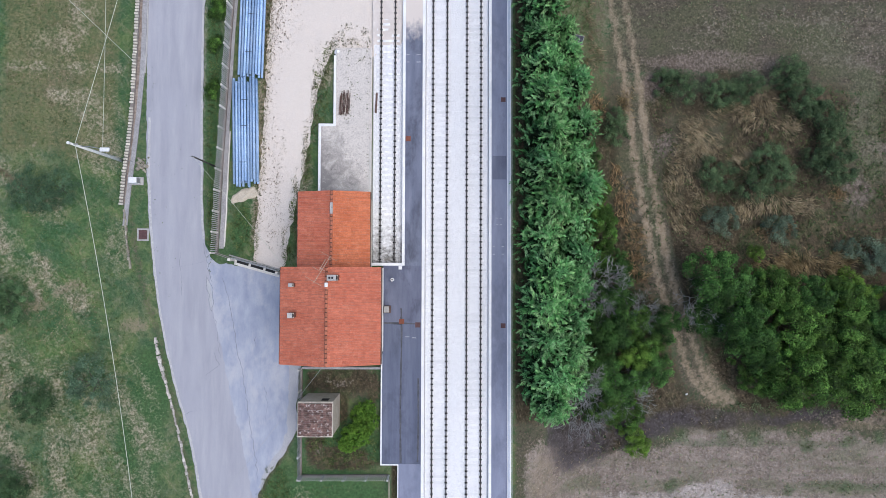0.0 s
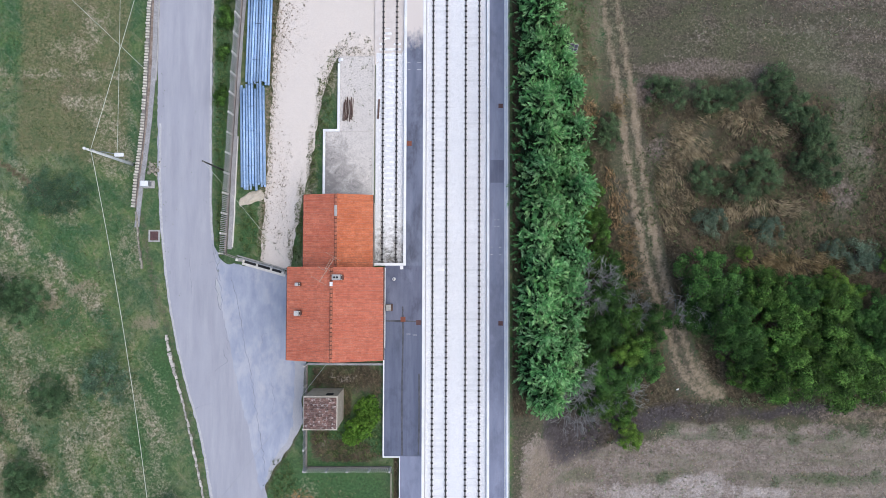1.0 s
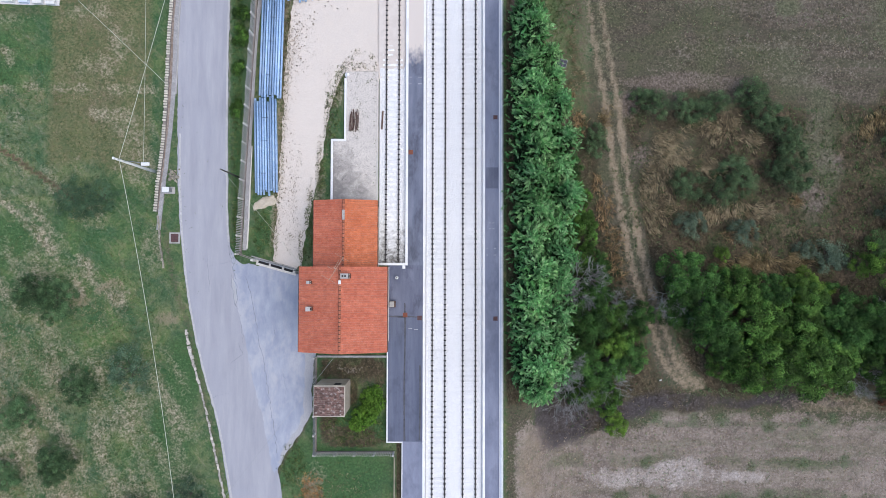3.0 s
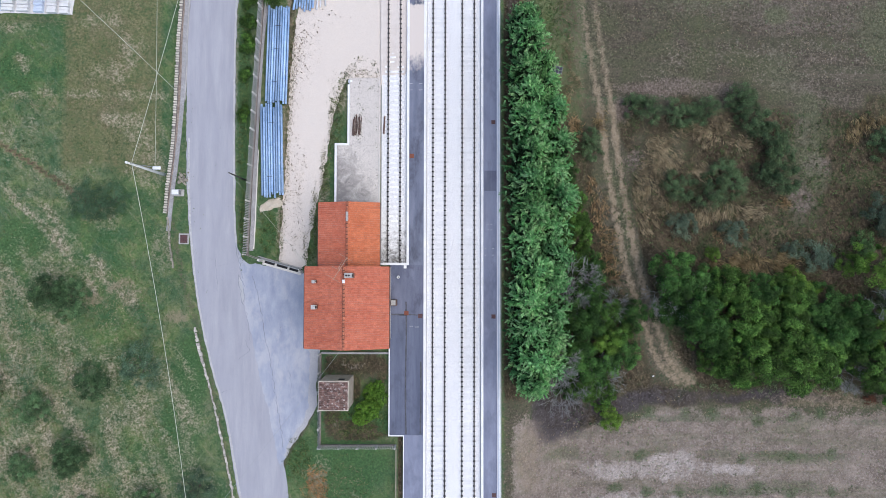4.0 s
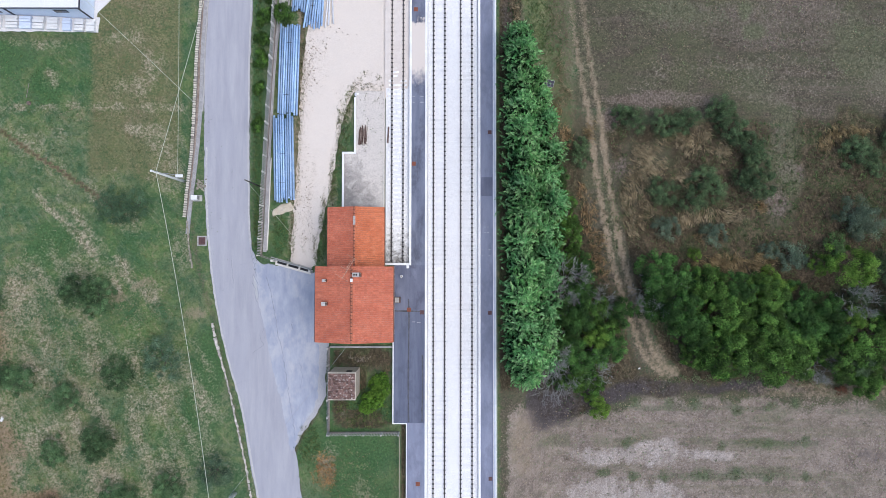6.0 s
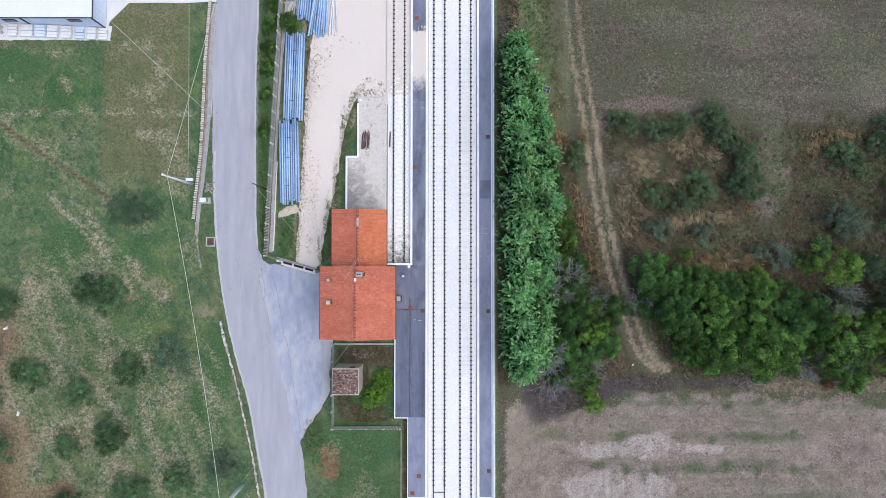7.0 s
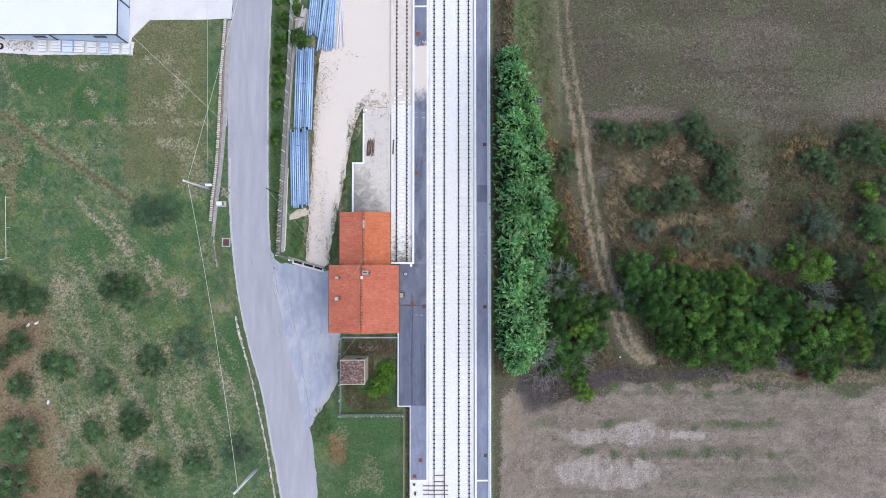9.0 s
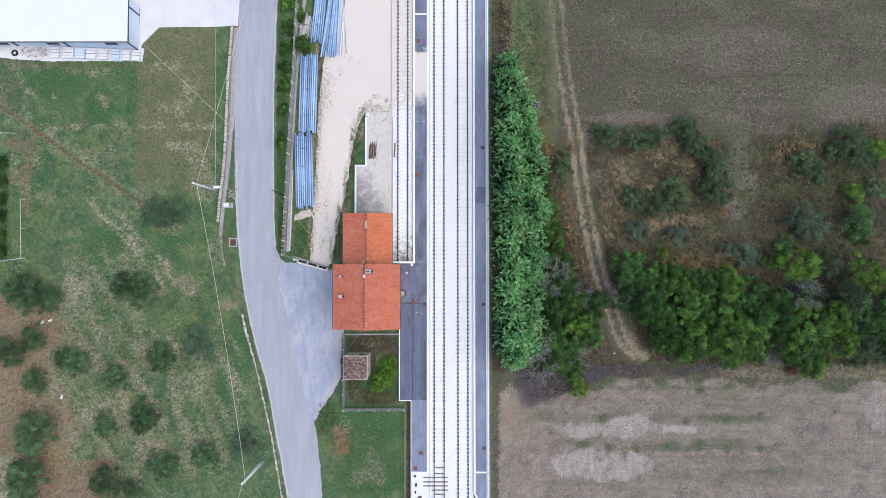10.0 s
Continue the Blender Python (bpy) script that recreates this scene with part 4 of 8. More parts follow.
    dirt = np.maximum(dirt, spots(gx + 0.35 * bend[:, 0], gy + 0.35 * bend[:, 1], [(-60.5, -9.5, 4.5, 3.6), (-57.5, -14, 3.6, 5.5), (-63, -19, 6, 8), (-54.8, -24, 2.8, 8), (-53.6, -32, 2.8, 6), (-58.5, -19.5, 5, 4)]) * 0.40)
    dirt = np.maximum(dirt, spots(wx, wy, [(-40, -3.4, 2.6, 0.9), (-31.6, -6.2, 1.8, 0.9)]) * 0.6)
    dirt = np.maximum(dirt, spots(ex, ey, [(-14.2, -26.6, 1.4, 2.6)]) * 0.6)
    dirt = np.maximum(dirt, spots(ex, ey, [(56, -17.2, 14, 1.5), (66, -17.2, 12, 1.5), (12, -24, 2, 5)]) * 0.45)
    dirt = np.maximum(dirt, along(gx, gy, [(-17.5, 45), (-18.0, 24), (-18.4, 12), (-18.8, 3)], 0.4) * 0.6)
    lush = np.maximum(lush, along(ex, ey, [(12.2, 46), (12.8, 38.6), (14.6, 32.7), (15.4, 27)], 0.9, 0.8) * 0.75)
    dull = step(gx, 10.5, 12) * (1 - step(gx, 19, 20.5)) * step(gy, 15, 19) * 0.55 + step(gx + 0.15 * bend[:, 0], -45.9, -44.8) * (1 - step(gx, -34.5, -33)) * step(wy, 9, 13) * 0.74
    second = me.color_attributes.new("cover", "FLOAT_COLOR", "POINT")
    second.data.foreach_set("color", np.stack([tilled, lush, dirt, dull], -1).astype(np.float32).ravel())
    last = me.color_attributes.new("tinge", "FLOAT_COLOR", "POINT")
    last.data.foreach_set("color", np.stack([ash, rosy, haze, weedy], -1).astype(np.float32).ravel())
    layer = me.color_attributes.new("zone", "FLOAT_COLOR", "POINT")
    layer.data.foreach_set("color", np.stack([soil, dry, pale, wild], -1).astype(np.float32).ravel())
    return tagged(new("ground", me), "uneven grass, bare soil and ploughed fields beside the railway", "ground", kind="structure")


build_ground()

# ---- roads, yard and forecourt ----
ROAD_WEST = [(-29.6, 80), (-30.1, 41), (-30.6, 28), (-30.6, 16), (-30.4, 9), (-29.8, 1.5), (-28.8, -5.5), (-27.2, -12.4), (-25.4, -18.5), (-23.8, -27.0), (-22.3, -35.2), (-20, -50)]
ROAD_EAST = [(-23.7, 80), (-24.2, 41), (-24.6, 28), (-24.55, 15), (-24.4, 6.5), (-24.1, 2.2), (-23.2, -3), (-21.5, -12), (-19.6, -19), (-18.0, -24.6), (-17.3, -30), (-16.9, -35.2), (-15.5, -50)]


def build_road():
    west, east = smooth_line(ROAD_WEST, 1.0), smooth_line(ROAD_EAST, 1.0)
    rim = [tuple(p) for p in west] + [tuple(p) for p in east[::-1]]
    tagged(sheet("road", rim, "road", 0.03, 0.12, 0.16), "worn pale grey asphalt lane without markings", "road", kind="structure")
    court = [(-24.1, 2.2), (-23.4, 0.9), (-22.6, 0.45), (-19, -0.1), (-16.0, -0.7), (-14.0, -0.6), (-13.7, -1.2), (-13.7, -8.4), (-14.2, -10.8), (-14.3, -17.0), (-15.4, -19.2),
             (-16.9, -21.2), (-17.9, -23.2), (-18.6, -24.4), (-19.9, -18.4), (-21.8, -11), (-23.4, -3.5)]
    tagged(sheet("forecourt", court, "court", 0.034, 0.12, 0.28), "cracked bluish asphalt forecourt of the station", "pavement", kind="structure")
    yard = [(-16.1, 80), (-15.8, 41), (-17.2, 30), (-17.8, 24), (-18.2, 14), (-18.6, 7.5), (-18.9, 2.6), (-18.9, 0.75), (-16.4, -0.05), (-15.6, 0.2), (-15.2, 4.0),
            (-13.9, 9.5), (-13.2, 13.5), (-12.4, 18.5), (-11.5, 22.0), (-10.7, 23.3), (-9.5, 23.46), (-7.6, 23.46), (-6.42, 23.46), (-6.42, 80)]
    tagged(sheet("gravel_yard", yard, "gravel", 0.02, 0.1, 0.30), "pale gravel freight yard with scattered weeds", "yard", kind="structure")
    plot = [(-44.9, 31.4), (-44.5, 33.6), (-42.0, 36.3), (-31.6, 36.9), (-30.3, 36.9), (-30.0, 42), (-29.4, 80), (-46, 80), (-44.6, 60)]
    tagged(sheet("concrete_yard", plot, "yardslab", 0.05, 0.2), "bright concrete yard beside the white shed", "yard", kind="structure")
    heap = bmesh.new()
    bmesh.ops.create_grid(heap, x_segments=30, y_segments=22, size=1.0)
    for v in heap.verts:
        r = math.hypot(v.co.x, v.co.y)
        rr = r + 0.45 * noise.noise(v.co * 1.7 + Vector((3, 1, 0)))
        v.co.z = 0.30 * max(0.0, 0.85 - rr) ** 0.8 + 0.06 * noise.noise(v.co * 4) * (rr < 0.85) - (0.08 if rr > 0.85 else 0)
        v.co.x, v.co.y = -19.9 + 1.5 * v.co.x + 0.2 * v.co.y, 7.75 + 0.95 * v.co.y + 0.35 * v.co.x
    tagged(link("sand_heap", heap, "heap_sand", True), "low heap of pale sand at the end of the pipe stack", "sand heap")
    filler = [(-23.9, -1.1), (-23.5, -1.9), (-23.25, -3.2), (-23.3, -4.6), (-23.5, -4.0), (-23.75, -2.6)]
    tagged(sheet("asphalt_patch", filler, "patch", 0.0375, 0.05, 0.05), "pale filled patch in the asphalt", "patch", kind="structure")
    for rim in ([(-16.2, -9.3), (-13.75, -9.0), (-13.95, -10.8), (-14.2, -12.6), (-14.2, -17.0), (-15.3, -19.2), (-16.8, -21.2), (-17.9, -23.2), (-18.2, -23.0), (-17.2, -21.0), (-16.0, -19.2), (-15.2, -17.2), (-15.1, -13.6), (-15.0, -10.4)],):
        tagged(sheet("dust_fringe", rim, "dust", 0.037, 0.05, 0.3), "pale dust and grit lying on the asphalt", "dust", kind="structure")
    for line, wide in (([(-22.2, -1.1), (-21.8, -2.6), (-21.1, -5.5), (-20.7, -8.1), (-20.0, -11.0), (-19.5, -13.8), (-19.1, -16.7), (-18.5, -19.8), (-18.2, -22.1)], 0.06),
                       ([(-29.2, -0.1), (-27.8, -0.05), (-26.6, 0.1), (-25.3, 0.35), (-24.0, 0.7)], 0.05),
                       ([(-23.9, -0.9), (-23.45, -1.9), (-23.2, -3.2), (-23.3, -4.7)], 0.05), ([(-23.95, -1.0), (-23.8, -2.6), (-23.55, -4.0), (-23.3, -4.7)], 0.05), ([(-22.9, -9.0), (-22.7, -9.8), (-22.6, -10.3), (-23.8, -11.4)], 0.05), ([(-26.1, -15.5), (-25.0, -15.1), (-24.0, -14.9)], 0.05),
                       ([(-24.4, 2.6), (-24.0, 1.0), (-23.4, -1.5)], 0.05), ([(-23.2, -4.8), (-22.7, -7.0), (-22.4, -9.5)], 0.03), ([(-18.0, -7.3), (-18.6, -7.3), (-18.8, -8.4)], 0.04), ([(-26.8, 1.6), (-26.7, -0.5), (-26.5, -2.9)], 0.03), ([(-17.6, -12.6), (-17.3, -14.4), (-17.4, -16.0)], 0.03)):
        bm = bmesh.new()
        pts = smooth_line(line, 0.35)
        pair = []
        for p in pts:
            j = noise.noise(Vector((p[0] * 2.0, p[1] * 2.0, 0))) * 0.25
            w = wide * (0.6 + 0.8 * abs(noise.noise(Vector((p[0], p[1], 4)))))
            pair.append((bm.verts.new((p[0] + j - w / 2, p[1], 0.040)), bm.verts.new((p[0] + j + w / 2, p[1], 0.040))))
        for a, b in zip(pair, pair[1:]):
            bm.faces.new((a[0], a[1], b[1], b[0]))
        tagged(link("asphalt_crack", bm, "faint_crack"), "dark winding crack in the forecourt asphalt", "crack", kind="structure")


build_road()

# ---- railway ----
SOUTH, NORTH = -64.0, 84.0


def rail_mesh(length):
    """A flat-bottomed rail along y, its foot at z 0."""
    prof = [(-0.055, 0), (0.055, 0), (0.055, 0.015), (0.012, 0.035), (0.012, 0.11), (0.036, 0.12), (0.036, 0.155), (-0.036, 0.155), (-0.036, 0.12), (-0.012, 0.11), (-0.012, 0.035), (-0.055, 0.015)]
    bm = bmesh.new()
    a = [bm.verts.new((x, 0, z)) for x, z in prof]
    b = [bm.verts.new((x, length, z)) for x, z in prof]
    for k in range(len(prof)):
        bm.faces.new((a[k], a[(k + 1) % len(prof)], b[(k + 1) % len(prof)], b[k]))
    bm.faces.new(a[::-1])
    bm.faces.new(b)
    return bm


def sleeper_mesh():
    bm = bmesh.new()
    for x0, x1, top in ((-1.2, -0.4, 0.095), (-0.4, 0.4, 0.085), (0.4, 1.2, 0.095)):
        box(bm, x0, x1, -0.13, 0.13, -0.08, top)
    return bm


def track(label, x, y0, y1, base, sleepers_from, sleepers_to, group, uneven=0.012):
    t = thing("railway_track", label, "railway track", (x, 0, base), group=group)
    for side in (-0.7525, 0.7525):
        ob = part("rail", rail_mesh(y1 - y0), "rail", t)
        ob.matrix_basis = pose(side, y0, 0.105)
    first = part("sleeper", sleeper_mesh(), "sleeper" if group else "sooty_sleeper", t)
    ys = np.arange(sleepers_from, sleepers_to, 0.6)
    first.matrix_basis = pose(0, ys[0], 0)
    for y in ys[1:]:
        twin("sleeper", first.data, t, pose(random.uniform(-0.02, 0.02), y, random.uniform(-uneven, 0.004), 0, 0, random.uniform(-0.6, 0.6)))
    bm = bmesh.new()
    for o in (-0.09, 0.09):
        box(bm, o - 0.055, o + 0.055, -0.075, 0.075, 0.10, 0.165)
    clip = None
    for y in ys:
        for side in (-0.7525, 0.7525):
            m = pose(side, y, 0, 0, 0, random.uniform(-3, 3))
            if clip is None:
                clip = part("rail_clip", bm, "clip", t, "black clip and plate holding the rail")
                clip.matrix_basis = m
            else:
                twin("rail_clip", clip.data, t, m)
    return t


def ballast_bed(name, x0, x1, y0, y1, top, dip, material="ballast"):
    """Stones heaped level with the sleepers, a little lower beyond their ends."""
    nx, ny = max(3, int((x1 - x0) / 0.25)), int((y1 - y0) / 0.5)
    xs, ys = np.linspace(x0, x1, nx + 1), np.linspace(y0, y1, ny + 1)
    xs = np.concatenate([[xs[0], xs[0] + 0.11], xs[1:-1], [xs[-1] - 0.11, xs[-1]]])
    nx += 2
    v = [(a, b, top + 0.02 * noise.noise(Vector((a * 3, b * 3, 1))) - (0.16 if a in (xs[0], xs[-1]) else 0.0) - dip * abs(math.sin((a - x0) / (x1 - x0) * math.pi * 2))) for b in ys for a in xs]
    q = [(j * (nx + 1) + i, j * (nx + 1) + i + 1, (j + 1) * (nx + 1) + i + 1, (j + 1) * (nx + 1) + i) for j in range(ny) for i in range(nx)]
    me = arrays(name, v, q, material)
    return tagged(new(name, me), "white limestone ballast between the platforms" if material == "ballast" else "pale ballast, sooty at the end of the siding", "ballast", kind="structure")


ballast_bed("ballast", -0.82, 5.95, SOUTH, NORTH, 0.206, 0.03)
ballast_bed("points_ballast", -3.45, -0.82, SOUTH, -31.42, 0.19, 0.02)
ballast_bed("siding_ballast", -6.45, -3.15, 0.25, NORTH, 0.125, 0.02, "dirty_ballast")
track("railway track with rusty rails on pale concrete sleepers", 0.7525, SOUTH, NORTH, 0.12, -29.6, 46, "main tracks")
track("railway track with rusty rails on pale concrete sleepers", 4.365, SOUTH, NORTH, 0.12, -41, 46, "main tracks")
track("dead-end siding track with its end buried in dirty ballast", -4.80, 0.5, NORTH, 0.10, 0.9, 46, "", 0.004)


def points_timbers():
    t = thing("points_timbers", "long dark oak timbers under the first rails of the points", "sleepers", (0.75, -31, 0.12))
    for k, (y, x0, x1) in enumerate([(0.4, -0.75, 0.75), (-0.5, -0.7, 0.8), (-1.1, -2.4, 1.3), (-1.75, -2.4, 1.3), (-2.35, -2.4, 1.3), (-2.98, -1.15, 1.3), (-3.6, -0.7, 0.8)] +
                                    [(-4.25 - 0.62 * j, -1.2, 1.3 + 0.03 * j) for j in range(14)]):
        part("timber", cube(x0, x1, y - 0.085, y + 0.085, -0.06, 0.12, 0.012), "timber", t)


points_timbers()


def coping_row(parent, x0, x1, y0, y1, z0, z1, each=1.0, material="coping"):
    """White edge stones, end to end along y."""
    n = round((y1 - y0) / each)
    size = (y1 - y0) / n
    first = None
    for k in range(n):
        m = pose(0, y0 + (k + 0.5) * size, 0, 0, 0, 0)
        if first is None:
            first = part("edge_stone", cube(x0, x1, -size / 2 + 0.003, size / 2 - 0.003, z0, z1, 0.012), material, parent)
            first.matrix_basis = m
        else:
            twin("edge_stone", first.data, parent, m)


def cover(parent, x, y, z, half=0.27, material="rust"):
    part("cover", cube(x - half, x + half, y - half, y + half, z - 0.02, z + 0.006, 0.004), material, parent, "rust-red steel manhole cover" if material == "rust" else "dull brown steel manhole cover")


TOP = 0.55


def build_platforms():
    p = thing("platform_west", "asphalt station platform with white edge stones", "platform", kind="structure")
    part("deck", cube(-2.92, -1.12, 0.25, NORTH, 0, TOP), "platform_sandy", p, "dark asphalt strewn with pale sand")
    part("deck", cube(-5.2, -1.12, -5.8, 0.25, 0, TOP), "platform", p, "dark patched asphalt beside the station house")
    part("deck", cube(-5.2, -1.12, -20.4, -5.8, 0, TOP), "platform_old", p, "blackish asphalt with open joints")
    part("end_kerb", cube(-5.34, -3.45, -20.54, -20.4, 0, TOP + 0.03, 0.012), "coping", p)
    part("deck", cube(-3.45, -1.12, -31.1, -20.4, 0, TOP - 0.004), "platform_new", p, "grey asphalt")
    coping_row(p, -1.12, -0.82, -31.4, 45, 0, TOP + 0.01)
    part("side_kerb", cube(-3.55, -3.45, -40, -20.4, 0, TOP + 0.012, 0.01), "coping", p)
    coping_row(p, -3.22, -2.92, 0.55, 45, 0, TOP + 0.01)
    part("end_kerb", cube(-3.45, -1.12, -31.4, -31.1, 0, TOP + 0.01, 0.012), "coping", p)
    part("end_kerb", cube(-6.75, -2.92, 0.25, 0.55, 0, TOP + 0.02, 0.012), "coping", p, "white kerb round the siding's end")
    part("block", cube(-3.55, -3.2, -0.15, 0.24, TOP, TOP + 0.12, 0.02), "coping", p)
    part("side_kerb", cube(-5.34, -5.2, -20.4, -7.2, 0, TOP + 0.08, 0.012), "coping", p)
    part("cross_line", cube(-2.9, -1.12, 38.4, 38.65, TOP - 0.02, TOP + 0.006), "coping", p, "white line across the deck")
    for line in ([(-5.15, -5.75), (-1.15, -5.85)], [(-3.25, -4.2), (-3.2, -8), (-3.28, -14), (-3.22, -20.3)], [(-1.42, -11.5), (-1.40, -15.5), (-1.45, -20.2)]):
        bm = bmesh.new()
        pts = smooth_line(line, 0.4)
        for a, b in zip(pts, pts[1:]):
            way = Vector((*(b - a), 0)).normalized()
            side = Vector((-way.y, way.x, 0)) * (0.09 + 0.05 * noise.noise(Vector((a[0], a[1] * 2, 8))))
            j = 0.03 * noise.noise(Vector((a[0] * 4, a[1] * 4, 0)))
            q = [Vector((*a, TOP + 0.005)) - side, Vector((*a, TOP + 0.005)) + side, Vector((*b, TOP + 0.005)) + side, Vector((*b, TOP + 0.005)) - side]
            bm.faces.new([bm.verts.new(c + Vector((j, j, 0))) for c in q])
        part("joint", bm, "crack", p, "dark joint in the asphalt")
    cover(p, -1.5, -5.95, TOP, 0.27, "rust_dark")
    for x, y in ((-3.2, -5.6), (-2.62, 13.7), (-2.0, -28.3), (-2.85, -30.6), (-2.4, 34.4)):
        cover(p, x, y, TOP)
    bm = bmesh.new()
    for x, y in ((-2.75, 21.9), (-1.55, 21.9), (-2.75, 22.7), (-1.55, 22.7), (-2.6, -7.2), (-1.9, -7.3)):
        box(bm, x - 0.22, x + 0.22, y - 0.035, y + 0.035, TOP - 0.01, TOP + 0.004)
    part("marking", bm, "marking", p, "worn white paint marks")
    e = thing("platform_east", "narrow asphalt platform with white edge stones", "platform", kind="structure")
    part("deck", cube(6.22, 7.86, -34.4, NORTH, 0, TOP), "platform_new", e, "dark grey asphalt")
    bm = bmesh.new()
    low = [bm.verts.new((x, y, 0)) for x, y in ((7.86, -34.4), (6.22, -34.4), (7.1, -36.0), (7.1, SOUTH), (7.86, SOUTH))]
    high = [bm.verts.new((v.co.x, v.co.y, TOP)) for v in low]
    bm.faces.new(high)
    for k in range(5):
        bm.faces.new((low[k], low[(k + 1) % 5], high[(k + 1) % 5], high[k]))
    part("deck", bm, "platform_new", e, "dark grey asphalt narrowing to its end")
    coping_row(e, 5.92, 6.22, -34.4, 45, 0, TOP + 0.01)
    ob = part("end_kerb", cube(-0.15, 0.15, -1.83, 0, 0, TOP + 0.01, 0.012), "coping", e)
    ob.matrix_basis = pose(6.09, -34.4, 0, 0, 0, 28.8)
    part("cross_line", cube(6.22, 7.86, -31.35, -31.1, TOP - 0.02, TOP + 0.006), "coping", e, "white line across the deck")
    for x, y in ((7.45, 17.9), (7.45, -6.0), (7.5, -27.6)):
        cover(e, x, y, TOP, 0.25, "rust_dark")
    bm = bmesh.new()
    for x, y in ((6.8, 5.3), (7.2, 5.3), (6.8, 4.6), (7.2, 4.6), (6.45, 2.3), (7.4, 2.3), (6.45, 1.5), (7.4, 1.5)):
        box(bm, x - 0.11, x + 0.11, y - 0.035, y + 0.035, TOP - 0.01, TOP + 0.004)
    part("marking", bm, "marking", e, "worn pale paint marks")
    part("patch", cube(6.3, 7.8, 9.4, 11.9, TOP - 0.02, TOP + 0.005), "platform", e, "darker asphalt patch")
    w = thing("parapet", "low white concrete parapet behind the platform", "wall", kind="structure")
    coping_row(w, 7.86, 7.97, -50, 60, 0, TOP + 0.06, 2.0)
    coping_row(w, 7.97, 8.13, -50, 60, -1.2, TOP + 0.20, 2.0, "parapet")
    coping_row(w, 8.13, 8.28, -50, 60, -1.2, TOP + 0.24, 2.0)
    rail = bmesh.new()
    tube(rail, [(8.33, -50, 1.25), (8.33, 60, 1.25)], 0.016, 6)
    part("handrail", rail, "metal", w)
    post = part("post", tube(bmesh.new(), [(8.33, 0, 0.2), (8.33, 0, 1.27)], 0.022, 6), "metal", w)
    post.matrix_basis = pose(0, -49, 0)
    for k in range(1, 36):
        twin("post", post.data, w, pose(0, -49 + 3.1 * k, 0))


build_platforms()


def build_crossing():
    """Pale sand trodden over siding and platform at the north crossing."""
    xs, ys = np.linspace(-6.5, -3.22, 15), np.concatenate([np.arange(22.6, 30, 0.2), np.linspace(30, 80, 40)])
    lift = lambda x, y: 0.225 - 0.125 * (1 - step(y + 2.2 * noise.noise(Vector((x * 0.9, y * 0.5, 3))), 23.4, 27.0)) + 0.012 * noise.noise(Vector((x * 3, y * 3, 6)))
    v = [(x, y, float(lift(x, y))) for y in ys for x in xs]
    n = len(xs)
    q = [(r * n + k, r * n + k + 1, (r + 1) * n + k + 1, (r + 1) * n + k) for r in range(len(ys) - 1) for k in range(n - 1)]
    tagged(new("sand_fill", arrays("sand_fill", v, q, "sand")), "pale sand filling the siding between its rails", "sand", kind="structure")


build_crossing()


def build_dock():
    d = thing("loading_dock", "raised loading dock with dirty concrete deck and white edge", "loading dock", kind="structure")
    part("deck", cube(-10.3, -6.72, 15.004, 23.4, 0, 0.504, 0.02), "dock", d, "pale dusty concrete deck")
    part("deck", cube(-11.85, -6.72, 7.2, 15.0, 0, 0.504), "dock", d, "grey stained concrete deck")
    part("edge_wall", cube(-10.56, -10.3, 15.28, 22.6, 0, 0.56, 0.02), "coping", d)
    part("edge_wall", cube(-12.12, -11.85, 7.0, 15.28, 0, 0.58, 0.02), "coping", d)
    part("edge_wall", cube(-11.85, -10.3, 15.0, 15.28, 0, 0.58, 0.02), "coping", d)
    part("corner_stone", cube(-10.55, -9.7, 22.62, 23.44, 0, 0.505, 0.28), "coping", d)
    part("track_kerb", cube(-6.72, -6.50, 0.55, 13.4, 0, 0.56, 0.012), "picket", d, "white kerb along the siding")
    part("track_kerb", cube(-6.72, -6.50, 13.41, 23.4, 0, 0.515, 0.012), "dock", d, "dusty kerb along the siding")
    bars = thing("bar_stack", "small stack of rusty bars lying on the dock", "metal bars", (-9.75, 15.9, 0.5))
    for k in range(15):
        L, x, lay = random.uniform(1.6, 2.7), -0.5 + 0.15 * (k % 8), k // 8
        ob = part("bar", cube(-0.035, 0.035, -L / 2, L / 2, 0, 0.08), "rustpipe", bars)
        ob.matrix_basis = pose(x + 0.35 + random.uniform(-0.03, 0.03), 1.5 + random.uniform(-0.2, 0.2), 0.005 + 0.085 * lay, 0, 0, -4 + random.uniform(-3, 3))
    plank = thing("plank", "grey plank lying beside the siding", "plank", (-6.05, 17.6, 0.17), -3)
    part("board", cube(-0.1, 0.1, -1.1, 1.1, 0, 0.05, 0.008), "rustpipe", plank)


build_dock()

# ---- buildings ----


